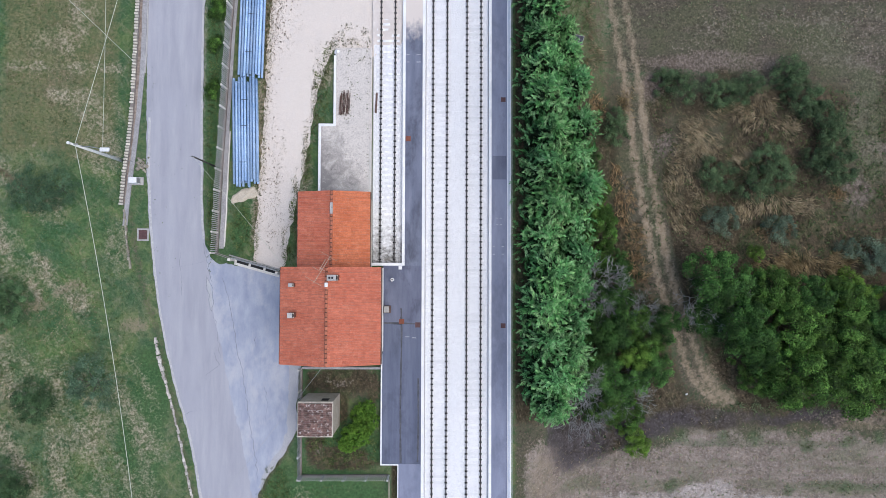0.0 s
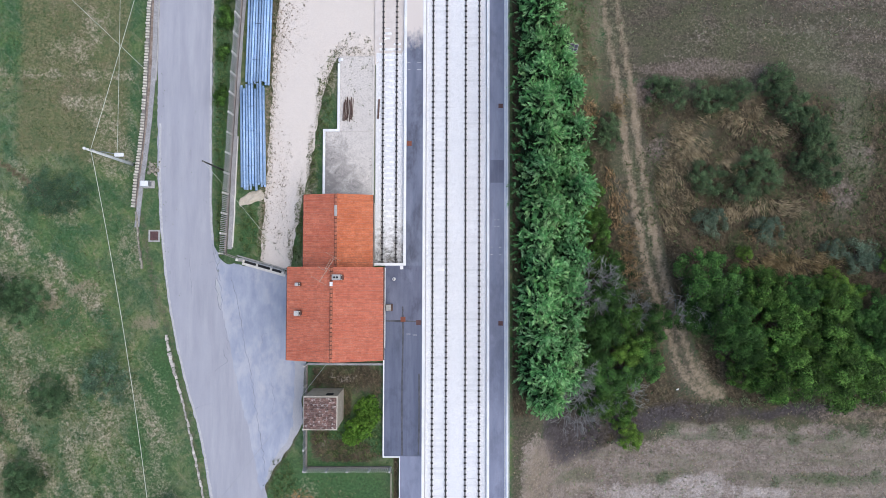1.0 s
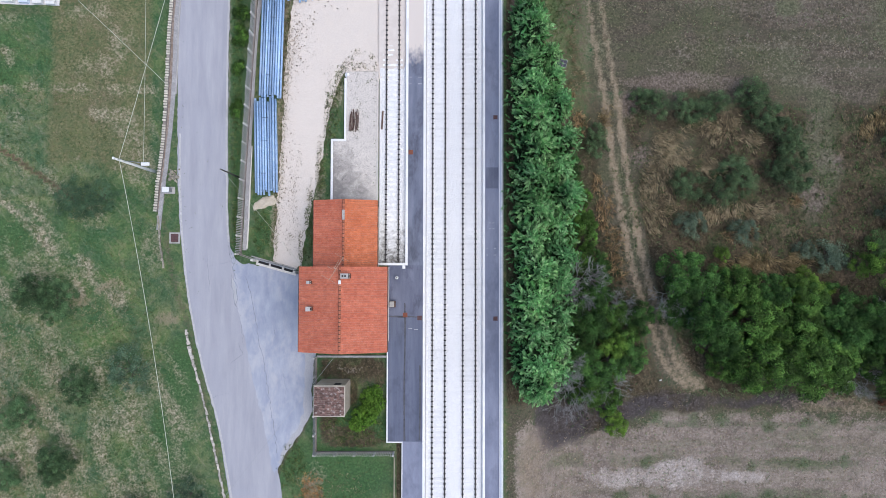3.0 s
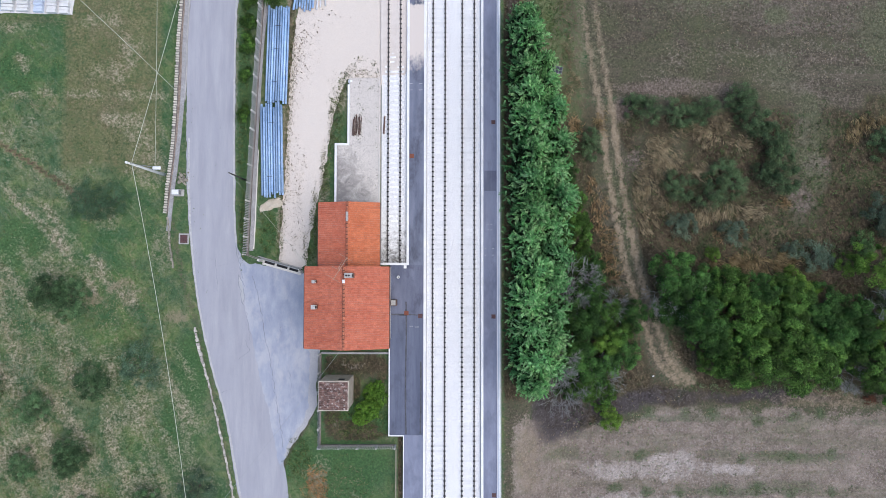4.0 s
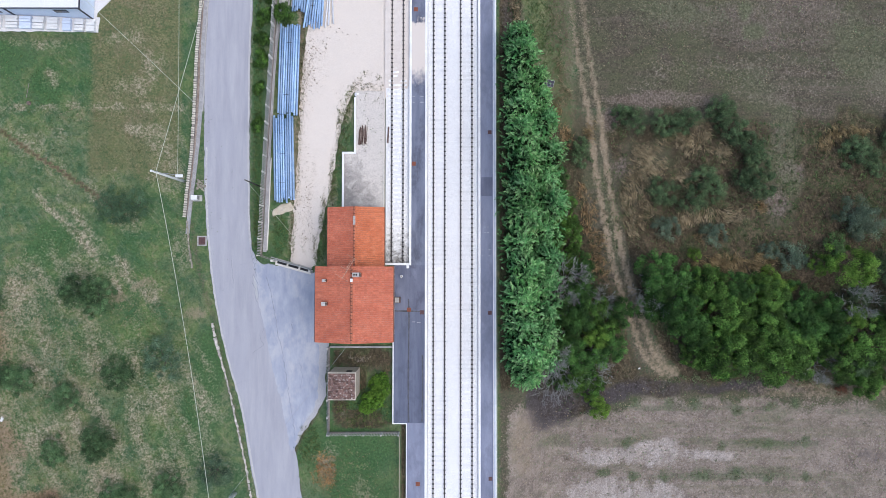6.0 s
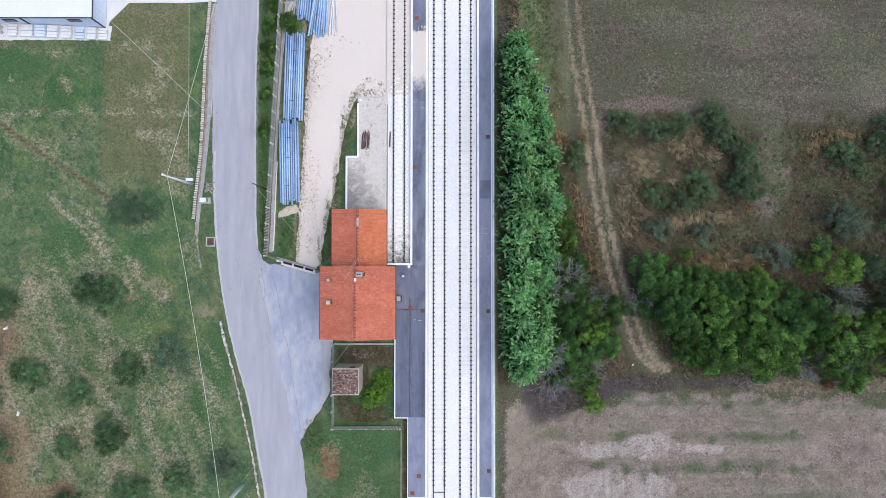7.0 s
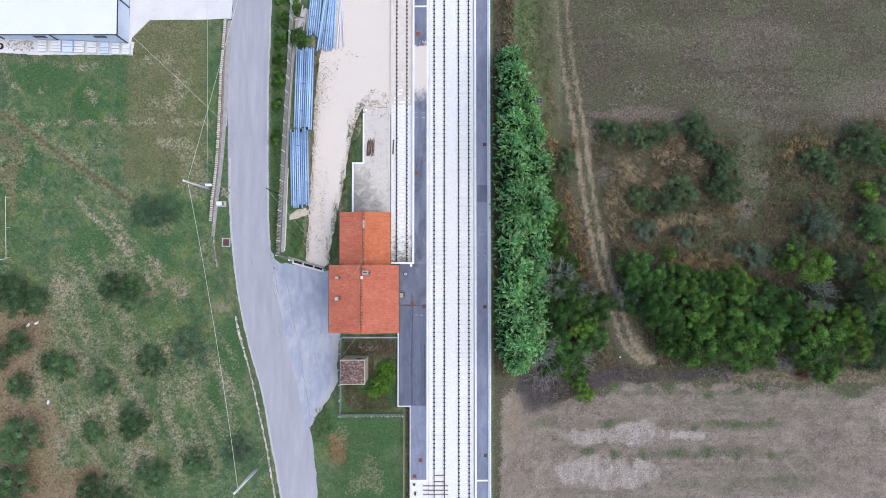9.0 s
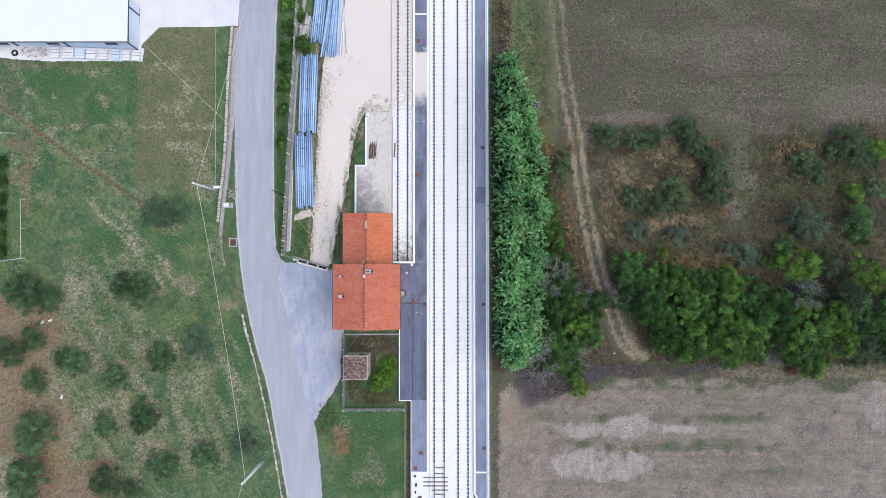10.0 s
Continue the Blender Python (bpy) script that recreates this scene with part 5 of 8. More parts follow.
def tile_slope(parent, x_ridge, x_eave, y0, y1, z_ridge, z_eave, material="tile", wide=0.25, long=0.36, label=""):
    """Interlocking tiles on one slope, course over course, one island a tile."""
    run, drop = x_eave - x_ridge, z_ridge - z_eave
    slope = math.hypot(run, drop)
    ux, uz = run / slope, -drop / slope
    px, pz = (-uz if run > 0 else uz), abs(ux)
    cols, rows = round((y1 - y0) / wide), round(slope / long)
    wide, long = (y1 - y0) / cols, slope / rows
    verts, faces = [], []
    for r in range(rows):
        for c in range(cols):
            base, jit = len(verts), random.uniform(-0.012, 0.012)
            for s, lift in ((r * long - 0.03, 0.012), ((r + 1) * long + 0.02 + jit, 0.062)):
                for u, h in ((0.02, 0.0), (0.22, 0.020), (0.42, 0.018), (0.55, 0.004), (0.98, 0.002)):
                    off = lift + h + jit * 0.4
                    verts.append((x_ridge + ux * s + px * off, y0 + (c + u) * wide, z_ridge + uz * s + pz * off))
            for u in (0.02, 0.22, 0.42, 0.55, 0.98):
                s = (r + 1) * long + 0.02 + jit
                verts.append((x_ridge + ux * s, y0 + (c + u) * wide, z_ridge + uz * s))
            for k in range(4):
                faces.append((base + k, base + k + 1, base + 6 + k, base + 5 + k))
                faces.append((base + 5 + k, base + 6 + k, base + 11 + k, base + 10 + k))
    ob = new("roof_tiles", arrays("roof_tiles", verts, faces, material))
    ob.parent = parent
    return tagged(ob, label, kind="stuff")


def ridge_row(parent, x, y0, y1, z, each=0.42):
    n = round((y1 - y0) / each)
    bm = bmesh.new()
    size = (y1 - y0) / n
    rings = []
    for y, r in ((-size / 2 + 0.05, 0.13), (size / 2 - 0.06, 0.16)):
        rings.append([bm.verts.new((math.cos(a) * r, y, math.sin(a) * r)) for a in np.linspace(0, math.pi, 6)])
    for k in range(5):
        bm.faces.new((rings[0][k], rings[0][k + 1], rings[1][k + 1], rings[1][k]))
    bm.faces.new(rings[1])
    bm.faces.new(rings[0][::-1])
    part("mortar_bed", cube(x - 0.11, x + 0.11, y0, y1, z - 0.05, z + 0.085), "mortar", parent, "dark mortar between the ridge tiles")
    first = part("ridge_tile", bm, "ridge", parent, smooth=False)
    for k in range(n):
        m = pose(x + random.uniform(-0.012, 0.012), y0 + (k + 0.5) * size, z + random.uniform(-0.01, 0.01), random.uniform(-2, 2), 0, random.uniform(-3, 3))
        if k == 0:
            first.matrix_basis = m
        else:
            twin("ridge_tile", first.data, parent, m)


def gable_block(parent, x0, x1, y0, y1, eave, ridge_x, ridge, over, material):
    """Walls with two gables, and the boards that carry the tiles."""
    bm = bmesh.new()
    ex0, ex1 = x0 + over, x1 - over
    def roof_z(x):
        return eave + (ridge - eave) * ((x - x0) / (ridge_x - x0) if x < ridge_x else (x1 - x) / (x1 - ridge_x))
    sect = [(ex0, -0.1), (ex1, -0.1), (ex1, roof_z(ex1) - 0.16), (ridge_x, ridge - 0.16), (ex0, roof_z(ex0) - 0.16)]
    a = [bm.verts.new((x, y0 + over, z)) for x, z in sect]
    b = [bm.verts.new((x, y1 - over, z)) for x, z in sect]
    for k in range(5):
        bm.faces.new((a[k], a[(k + 1) % 5], b[(k + 1) % 5], b[k]))
    bm.faces.new(a[::-1])
    bm.faces.new(b)
    part("wall", bm, material, parent)
    for xa, za, xb, zb in ((x0, eave, ridge_x, ridge), (ridge_x, ridge, x1, eave)):
        bm = bmesh.new()
        lo = [(xa, za - 0.15), (xb, zb - 0.15), (xb, zb - 0.01), (xa, za - 0.01)]
        a = [bm.verts.new((x, y0, z)) for x, z in lo]
        b = [bm.verts.new((x, y1, z)) for x, z in lo]
        for k in range(4):
            bm.faces.new((a[k], a[(k + 1) % 4], b[(k + 1) % 4], b[k]))
        bm.faces.new(a[::-1])
        bm.faces.new(b)
        part("roof_slab", bm, "concrete", parent)


def chimney(label, x, y, z0, z1, w, d, material="concrete"):
    c = thing("chimney", label, "chimney", (x, y, z0), group="chimneys on the station roof")
    h = z1 - z0
    part("stack", cube(-w / 2, w / 2, -d / 2, d / 2, -0.45, h - 0.22, 0.015), "sooty_brick", c, "sooty red brick stack")
    part("flue_mouth", cube(-w / 2 + 0.06, w / 2 - 0.06, -d / 2 + 0.06, d / 2 - 0.06, h - 0.22, h - 0.07), "darkvoid", c, "sooty flue mouth, filled black for its unlit inside")
    for sx in (-1, 1):
        for sy in (-1, 1):
            part("pier", cube(sx * (w / 2 - 0.05) - 0.05, sx * (w / 2 - 0.05) + 0.05, sy * (d / 2 - 0.05) - 0.05, sy * (d / 2 - 0.05) + 0.05, h - 0.22, h - 0.06), "oldwall", c)
    part("cap", cube(-w / 2 - 0.02, w / 2 - 0.14, -d / 2 - 0.02, d / 2 + 0.02, h - 0.06, h + 0.02, 0.015), material, c, "pale concrete cap slab")
    part("brick_rim", cube(w / 2 - 0.13, w / 2 + 0.03, -d / 2 - 0.02, d / 2 + 0.02, h - 0.16, h - 0.08, 0.015), "rustpipe", c, "sooty brick rim")
    return c


def antenna():
    a = thing("tv_antenna", "long thin television antenna on the station roof", "antenna", (-9.9, -0.1, 8.7))
    part("mast", tube(bmesh.new(), [(0, 0, -0.2), (0, 0, 0.95)], 0.03, 6), "metal", a)
    low, far = Vector((-0.65, -1.25, 0.85)), Vector((0.85, 1.15, 0.95))
    part("boom", tube(bmesh.new(), [low, far], 0.028, 6), "straw_rod", a, "pale boom")
    way = (far - low).normalized()
    side = Vector((0.86, -0.5, 0))
    for s, left, right in ((0.03, 0.95, 0.75), (0.42, 0.9, 0.1), (0.5, 0.35, 0.3), (0.97, 1.0, 0.7), (0.9, 0.2, 0.25)):
        c = low.lerp(far, s)
        part("rod", tube(bmesh.new(), [c - side * left, c + side * right], 0.016, 4), "straw_rod", a)
    part("second_boom", tube(bmesh.new(), [low.lerp(far, 0.45) + Vector((-0.15, 0.1, 0)), low.lerp(far, 0.85) + Vector((-0.2, 0.1, 0))], 0.024, 6), "straw_rod", a, "second pale boom")


def station():
    h = thing("station_house", "cream two-storey station house with orange tiled gable roof", "house")
    gable_block(h, -14.0, -4.78, -9.0, 0.05, 7.5, -9.5, 9.0, 0.38, "plaster")
    tile_slope(h, -9.5, -14.06, -9.04, 0.08, 9.0, 7.5)
    tile_slope(h, -9.5, -4.72, -9.04, 0.08, 9.0, 7.5)
    ridge_row(h, -9.5, -9.02, 0.05, 9.03)
    for x in (-14.13, -4.63):
        bm = bmesh.new()
        tube(bm, [(x, -9.0, 7.42), (x, 0.05, 7.42)], 0.07, 8)
        part("gutter", bm, "rustpipe", h, "brown metal gutter")
    bm = tube(bmesh.new(), [(-4.66, -8.7, 7.4), (-5.08, -8.7, 7.0), (-5.08, -8.7, 0.5)], 0.05, 8)
    part("downpipe", bm, "metal", h)
    part("plinth", cube(-5.2, -5.10, -8.64, 0.02, 0.0, 1.15, 0.01), "white", h, "white painted plinth")
    part("skylight_tile", cube(-9.64, -9.36, -1.75, -1.35, 9.02, 9.24, 0.02), "coping", h, "pale mortar patch on the ridge")
    w = thing("station_wing", "lower wing of the station with orange tiled gable roof", "house")
    gable_block(w, -13.05, -6.12, -0.30, 7.45, 5.0, -9.65, 6.05, 0.3, "plaster")
    tile_slope(w, -9.65, -13.1, -0.2, 7.48, 6.05, 5.0)
    tile_slope(w, -9.65, -6.07, -0.2, 7.48, 6.05, 5.0, "tile_new", label="brighter orange tiles")
    ridge_row(w, -9.65, -0.1, 7.45, 6.08)
    part("ridge_patch", cube(-9.79, -9.51, 5.2, 6.3, 6.08, 6.24, 0.03), "concrete", w, "grey mortar patch on the ridge")
    for x in (-13.17, -6.0):
        part("gutter", tube(bmesh.new(), [(x, -0.2, 4.93), (x, 7.45, 4.93)], 0.06, 8), "rustpipe", w, "brown metal gutter")
    chimney("square chimney with pale cap on the west slope", -12.75, -4.35, 7.9, 9.05, 0.58, 0.44)
    chimney("small chimney with pale cap on the west slope", -12.8, -1.6, 7.9, 8.85, 0.46, 0.30)
    c = chimney("broad chimney with two flues near the ridge", -8.85, -0.9, 8.8, 9.75, 0.95, 0.5)
    for x in (-0.25, 0.02):
        part("flue", tube(bmesh.new(), [(x, 0, 0.9), (x, 0, 1.05)], 0.1, 8), "darkvoid", c, "dark round flue")
    antenna()
    bench = thing("bench_box", "square tan box standing on the platform by the wall", "box", (-4.68, -4.3, TOP))
    part("body", cube(-0.38, 0.38, -0.37, 0.37, 0, 0.62, 0.03), "rustpipe", bench)
    part("lid", cube(-0.33, 0.20, -0.32, 0.32, 0.62, 0.68, 0.02), "concrete", bench, "paler lid slab")
    part("handle", cube(-0.12, 0.12, -0.03, 0.03, 0.70, 0.74), "metal", bench)
    b = thing("litter_bin", "small white litter bin standing on the platform", "bin", (-4.15, -1.2, TOP))
    part("bin", tube(bmesh.new(), [(0, 0, 0), (0, 0, 0.75), (0, 0, 0.85)], [0.15, 0.19, 0.16], 12), "white", b)
    part("opening", tube(bmesh.new(), [(0, 0, 0.84), (0, 0, 0.855)], 0.08, 10), "darkvoid", b)


station()


def hut():
    h = thing("garden_hut", "tall square stone hut with weathered brown tiled roof", "hut")
    x0, x1, y0, y1, top = -13.05, -9.68, -16.55, -13.2, 4.3
    t = 0.28
    for b in ((x0, x1, y0, y0 + t, -0.1, top), (x0, x0 + t, y0 + t, y1 - t, -0.1, top), (x1 - t, x1, y0 + t, y1 - t, -0.1, top), (x0, -11.0, y1 - t, y1, -0.1, top), (-10.25, x1, y1 - t, y1, -0.1, top)):
        part("wall", cube(*b), "oldwall", h)
    part("sill_wall", cube(-11.0, -10.25, y1 - t, y1, -0.1, 2.6), "oldwall", h)
    part("lintel", cube(-11.0, -10.25, y1 - t, y1, 3.7, top), "oldwall", h)
    # solid panel, black in place of the shade inside the window
    part("window_recess", cube(-11.0, -10.25, y1 - 0.05, y1 + 0.004, 2.6, 3.7), "darkvoid", h, "flush black panel for the unlit unglazed opening")
    part("cornice", cube(x0 - 0.06, x1 + 0.06, y0 - 0.06, y1 + 0.06, top, top + 0.12, 0.03), "cornice", h, "tan weathered cornice")
    tile_slope(h, -11.4, x0 + 0.05, y0 + 0.08, y1 - 0.08, top + 0.40, top + 0.13, "oldtile", 0.22, 0.3)
    tile_slope(h, -11.4, x1 - 0.05, y0 + 0.08, y1 - 0.08, top + 0.40, top + 0.13, "oldtile", 0.22, 0.3)
    bm = bmesh.new()
    for y in (y0 + 0.08, y1 - 0.08):
        f = [bm.verts.new((x, y, z)) for x, z in ((x0 + 0.05, top + 0.12), (x1 - 0.05, top + 0.12), (-11.4, top + 0.4))]
        bm.faces.new(f)
    part("gable_fill", bm, "oldwall", h)


hut()


def shed():
    s = thing("white_shed", "large shed with white sheet roof and pale blue walls", "shed")
    x0, x1, y0, y1, top = -74.0, -44.5, 32.5, 58.0, 5.35
    part("wall", cube(x0, x1 - 0.4, y0 + 0.25, y1, 0.2, top), "shedwall", s)
    part("roof", cube(x0, x1, y0, y1, top, top + 0.12, 0.02), "shedroof", s, "bright white flat sheet roof")
    part("eave_trim", cube(x0, x1 + 0.03, y0 - 0.08, y0 - 0.002, top - 0.12, top + 0.10), "frame", s)
    part("eave_trim", cube(x1 + 0.002, x1 + 0.08, y0 - 0.08, y1, top - 0.12, top + 0.10), "frame", s)
    for x in (-66, -61.9, -54.4, -44.96):
        part("column", cube(x - 0.07, x + 0.07, y0 + 0.10, y0 + 0.25, 0.5, top), "frame", s)
    for y in (38.0, 44.0):
        part("column", cube(x1 - 0.4, x1 - 0.26, y - 0.08, y + 0.08, 0.5, top), "frame", s)
    for x in (-56.3, -47.7, -63.8):
        w = part("window", cube(x - 0.85, x + 0.85, y0 + 0.19, y0 + 0.25, 3.4, 4.2), "frame", s)
        part("pane", cube(x - 0.75, x + 0.75, y0 + 0.16, y0 + 0.19, 3.5, 4.1), "glass", w)
    part("door", cube(x1 - 0.4, x1 - 0.32, 39.2, 43.2, 1.2, 5.2), "white", s, "white sliding door")
    apron = sheet("shed_apron", [(-66, 30.9), (-57.6, 30.5), (-44.4, 31.0), (-44.2, 33), (-66, 33)], "yardslab", 0.05, 0.2, 0.15)
    tagged(apron, "pale concrete apron in front of the shed", "pavement", kind="structure")
    for k, (x, wide) in enumerate(((-56.5, 1.15), (-54.7, 1.5), (-53.05, 1.45), (-51.45, 1.4), (-49.75, 1.35), (-48.05, 1.05), (-46.55, 1.1), (-45.15, 1.1))):
        g = lie(x, 31.7)
        p = thing("slab_stack", "stack of white slabs in front of the shed", "slab stack", (x, 31.8, g - 0.1), random.uniform(-2, 2), "white slabs by the shed")
        for j in range(4):
            part("slab", cube(-wide / 2, wide / 2, -0.85 + 0.42 * j, -0.85 + 0.42 * j + 0.36, 0, 0.62 - 0.1 * (j % 2), 0.02), "white" if k % 3 != 2 else "shedwall", p)
    g = lie(-62.4, 31.6)
    tyre = thing("tyre", "worn black tyre lying by the shed", "tyre", (-62.4, 31.6, g))
    bm = bmesh.new()
    ring = []
    for a in np.linspace(0, math.tau, 20, endpoint=False):
        ring.append([bm.verts.new(((0.36 + 0.13 * math.cos(b)) * math.cos(a), (0.36 + 0.13 * math.cos(b)) * math.sin(a), 0.13 + 0.12 * math.sin(b))) for b in np.linspace(0, math.tau, 8, endpoint=False)])
    for i in range(20):
        for k in range(8):
            bm.faces.new((ring[i][k], ring[(i + 1) % 20][k], ring[(i + 1) % 20][(k + 1) % 8], ring[i][(k + 1) % 8]))
    part("tread", bm, "rubber", tyre, smooth=True)
    rub = thing("rubble", "pale rubble heap beside the shed wall", "rubble", (-61, 31.8, lie(-61, 31.8)))
    bm = bmesh.new()
    for _ in range(110):
        x, y, r = random.uniform(-3.2, 3.2), random.uniform(-0.7, 0.7), random.uniform(0.05, 0.17)
        bmesh.ops.create_icosphere(bm, subdivisions=1, radius=r, matrix=pose(x, y, r * 0.5, random.uniform(0, 90), random.uniform(0, 90)) @ Matrix.Diagonal((1, 1.3, 0.7, 1)))
    tagged(part("stones", bm, "stone_pale", rub), kind="stuff")


shed()

# ---- fences, walls and gate ----


def picket_fence(name, label, points, tall, gap, wide, deep, plinth, posts=2.2, material="picket", group=""):
    """Cast pickets on a plinth, with posts and a top rail."""
    f = thing(name, label, "fence", group=group)
    line = [np.array(p, float) for p in smooth_line(points, 0.1)]
    lens = np.concatenate([[0], np.cumsum([np.linalg.norm(b - a) for a, b in zip(line, line[1:])])])
    xs, ys = [p[0] for p in line], [p[1] for p in line]

    def spot(s):
        x, y = np.interp(s, lens, xs), np.interp(s, lens, ys)
        x2, y2 = np.interp(s + 0.2, lens, xs), np.interp(s + 0.2, lens, ys)
        x1, y1 = np.interp(s - 0.2, lens, xs), np.interp(s - 0.2, lens, ys)
        return x, y, lie(x, y), math.degrees(math.atan2(y2 - y1, x2 - x1))

    total = lens[-1]
    base = rail = None
    n = max(1, round(total / posts))
    size = total / n
    for k in range(n):
        m = pose(*spot((k + 0.5) * size)[:3], 0, 0, spot((k + 0.5) * size)[3])
        if base is None:
            base = part("plinth", cube(-size / 2, size / 2, -0.11, 0.11, -0.3, plinth, 0.015), "gutter", f)
            rail = part("rail", cube(-size / 2, size / 2, -0.02, 0.02, plinth + 0.12, plinth + 0.18), "gutter", f)
            base.matrix_basis = rail.matrix_basis = m
        else:
            twin("plinth", base.data, f, m)
            twin("rail", rail.data, f, m)
    post = None
    for k in range(n + 1):
        m = pose(*spot(k * size)[:3], 0, 0, spot(k * size)[3])
        if post is None:
            post = part("post", cube(-0.09, 0.09, -0.09, 0.09, 0, tall + 0.05, 0.02), "picket" if tall > 1.8 else "picket_grey", f)
            post.matrix_basis = m
        else:
            twin("post", post.data, f, m)
    one = None
    for s in np.arange(gap / 2, total, gap):
        m = pose(*spot(s)[:3], random.uniform(-1.5, 1.5), 0, spot(s)[3])
        if one is None:
            one = part("picket", cube(-wide / 2, wide / 2, -deep / 2, deep / 2, plinth, tall, 0.01), material, f)
            one.matrix_basis = m
        else:
            twin("picket", one.data, f, m)
    return f


picket_fence("yard_fence", "weathered cast concrete picket fence round the freight yard", [(-20.2, 54), (-20.9, 41), (-21.4, 30), (-21.8, 23), (-22.2, 15), (-22.55, 8.6), (-22.85, 1.5)], 1.95, 0.20, 0.085, 0.06, 0.35, 2.2, "picket_grey")
picket_fence("garden_fence", "grey cast concrete picket fence of the garden", [(-13.75, -10.6), (-13.72, -21.75)], 1.6, 0.20, 0.07, 0.06, 0.3, 2.2, "gutter_grey", "garden fences")
picket_fence("garden_fence", "grey cast concrete picket fence of the garden", [(-13.5, -21.8), (-4.5, -21.75)], 1.6, 0.20, 0.075, 0.06, 0.3, 2.25, "picket", "garden fences")


def slab_wall():
    """A low wall beside the lane, topped with a row of cream slabs set a little apart."""
    w = thing("slab_wall", "low stone wall topped with a row of cream slabs", "wall")
    line = [np.array(p, float) for p in smooth_line([(-31.05, 36.9), (-31.48, 31.0), (-31.66, 28.4), (-31.77, 24.9), (-31.97, 19.4), (-32.24, 14.5), (-32.70, 10.3), (-32.9, 7.9), (-33.02, 6.6)], 0.1)]
    lens = np.concatenate([[0], np.cumsum([np.linalg.norm(b - a) for a, b in zip(line, line[1:])])])
    xs, ys = [p[0] for p in line], [p[1] for p in line]

    def spot(s):
        x, y = np.interp(s, lens, xs), np.interp(s, lens, ys)
        dx, dy = np.interp(s + 0.2, lens, xs) - np.interp(s - 0.2, lens, xs), np.interp(s + 0.2, lens, ys) - np.interp(s - 0.2, lens, ys)
        return pose(x, y, lie(x, y), 0, 0, math.degrees(math.atan2(dy, dx)))

    base = slab = None
    n = round(lens[-1] / 1.5)
    for k in range(n):
        m = spot((k + 0.5) * lens[-1] / n)
        if base is None:
            base = part("footing", cube(-0.76, 0.76, -0.17, 0.17, -0.3, 0.36, 0.02), "gutter", w, "brown stone footing")
            base.matrix_basis = m
        else:
            twin("footing", base.data, w, m)
    for s in np.arange(0.2, lens[-1], 0.32):
        m = spot(s) @ pose(0, random.uniform(-0.03, 0.03), random.uniform(-0.02, 0.01), random.uniform(-3, 3), random.uniform(-3, 3), random.uniform(-5, 5))
        if slab is None:
            slab = part("slab", cube(-0.10, 0.10, -0.21, 0.21, 0.36, 0.48, 0.02), "slab_cream", w)
            slab.matrix_basis = m
        elif random.random() < 0.95:
            twin("slab", slab.data, w, m)


slab_wall()


def wire_fence():
    f = thing("meadow_fence", "thin wooden post fence between meadow and platform", "fence")
    for k in range(11):
        part("post", tube(bmesh.new(), [(-4.35, -22.1 - 2.4 * k, 0), (-4.33, -22.1 - 2.4 * k, 1.15)], 0.05, 6), "wood", f)
    for z in (0.55, 1.05):
        part("board", cube(-4.42, -4.34, -47, -22.0, z - 0.05, z + 0.05), "wood", f, "yellow-grey rail")


wire_fence()


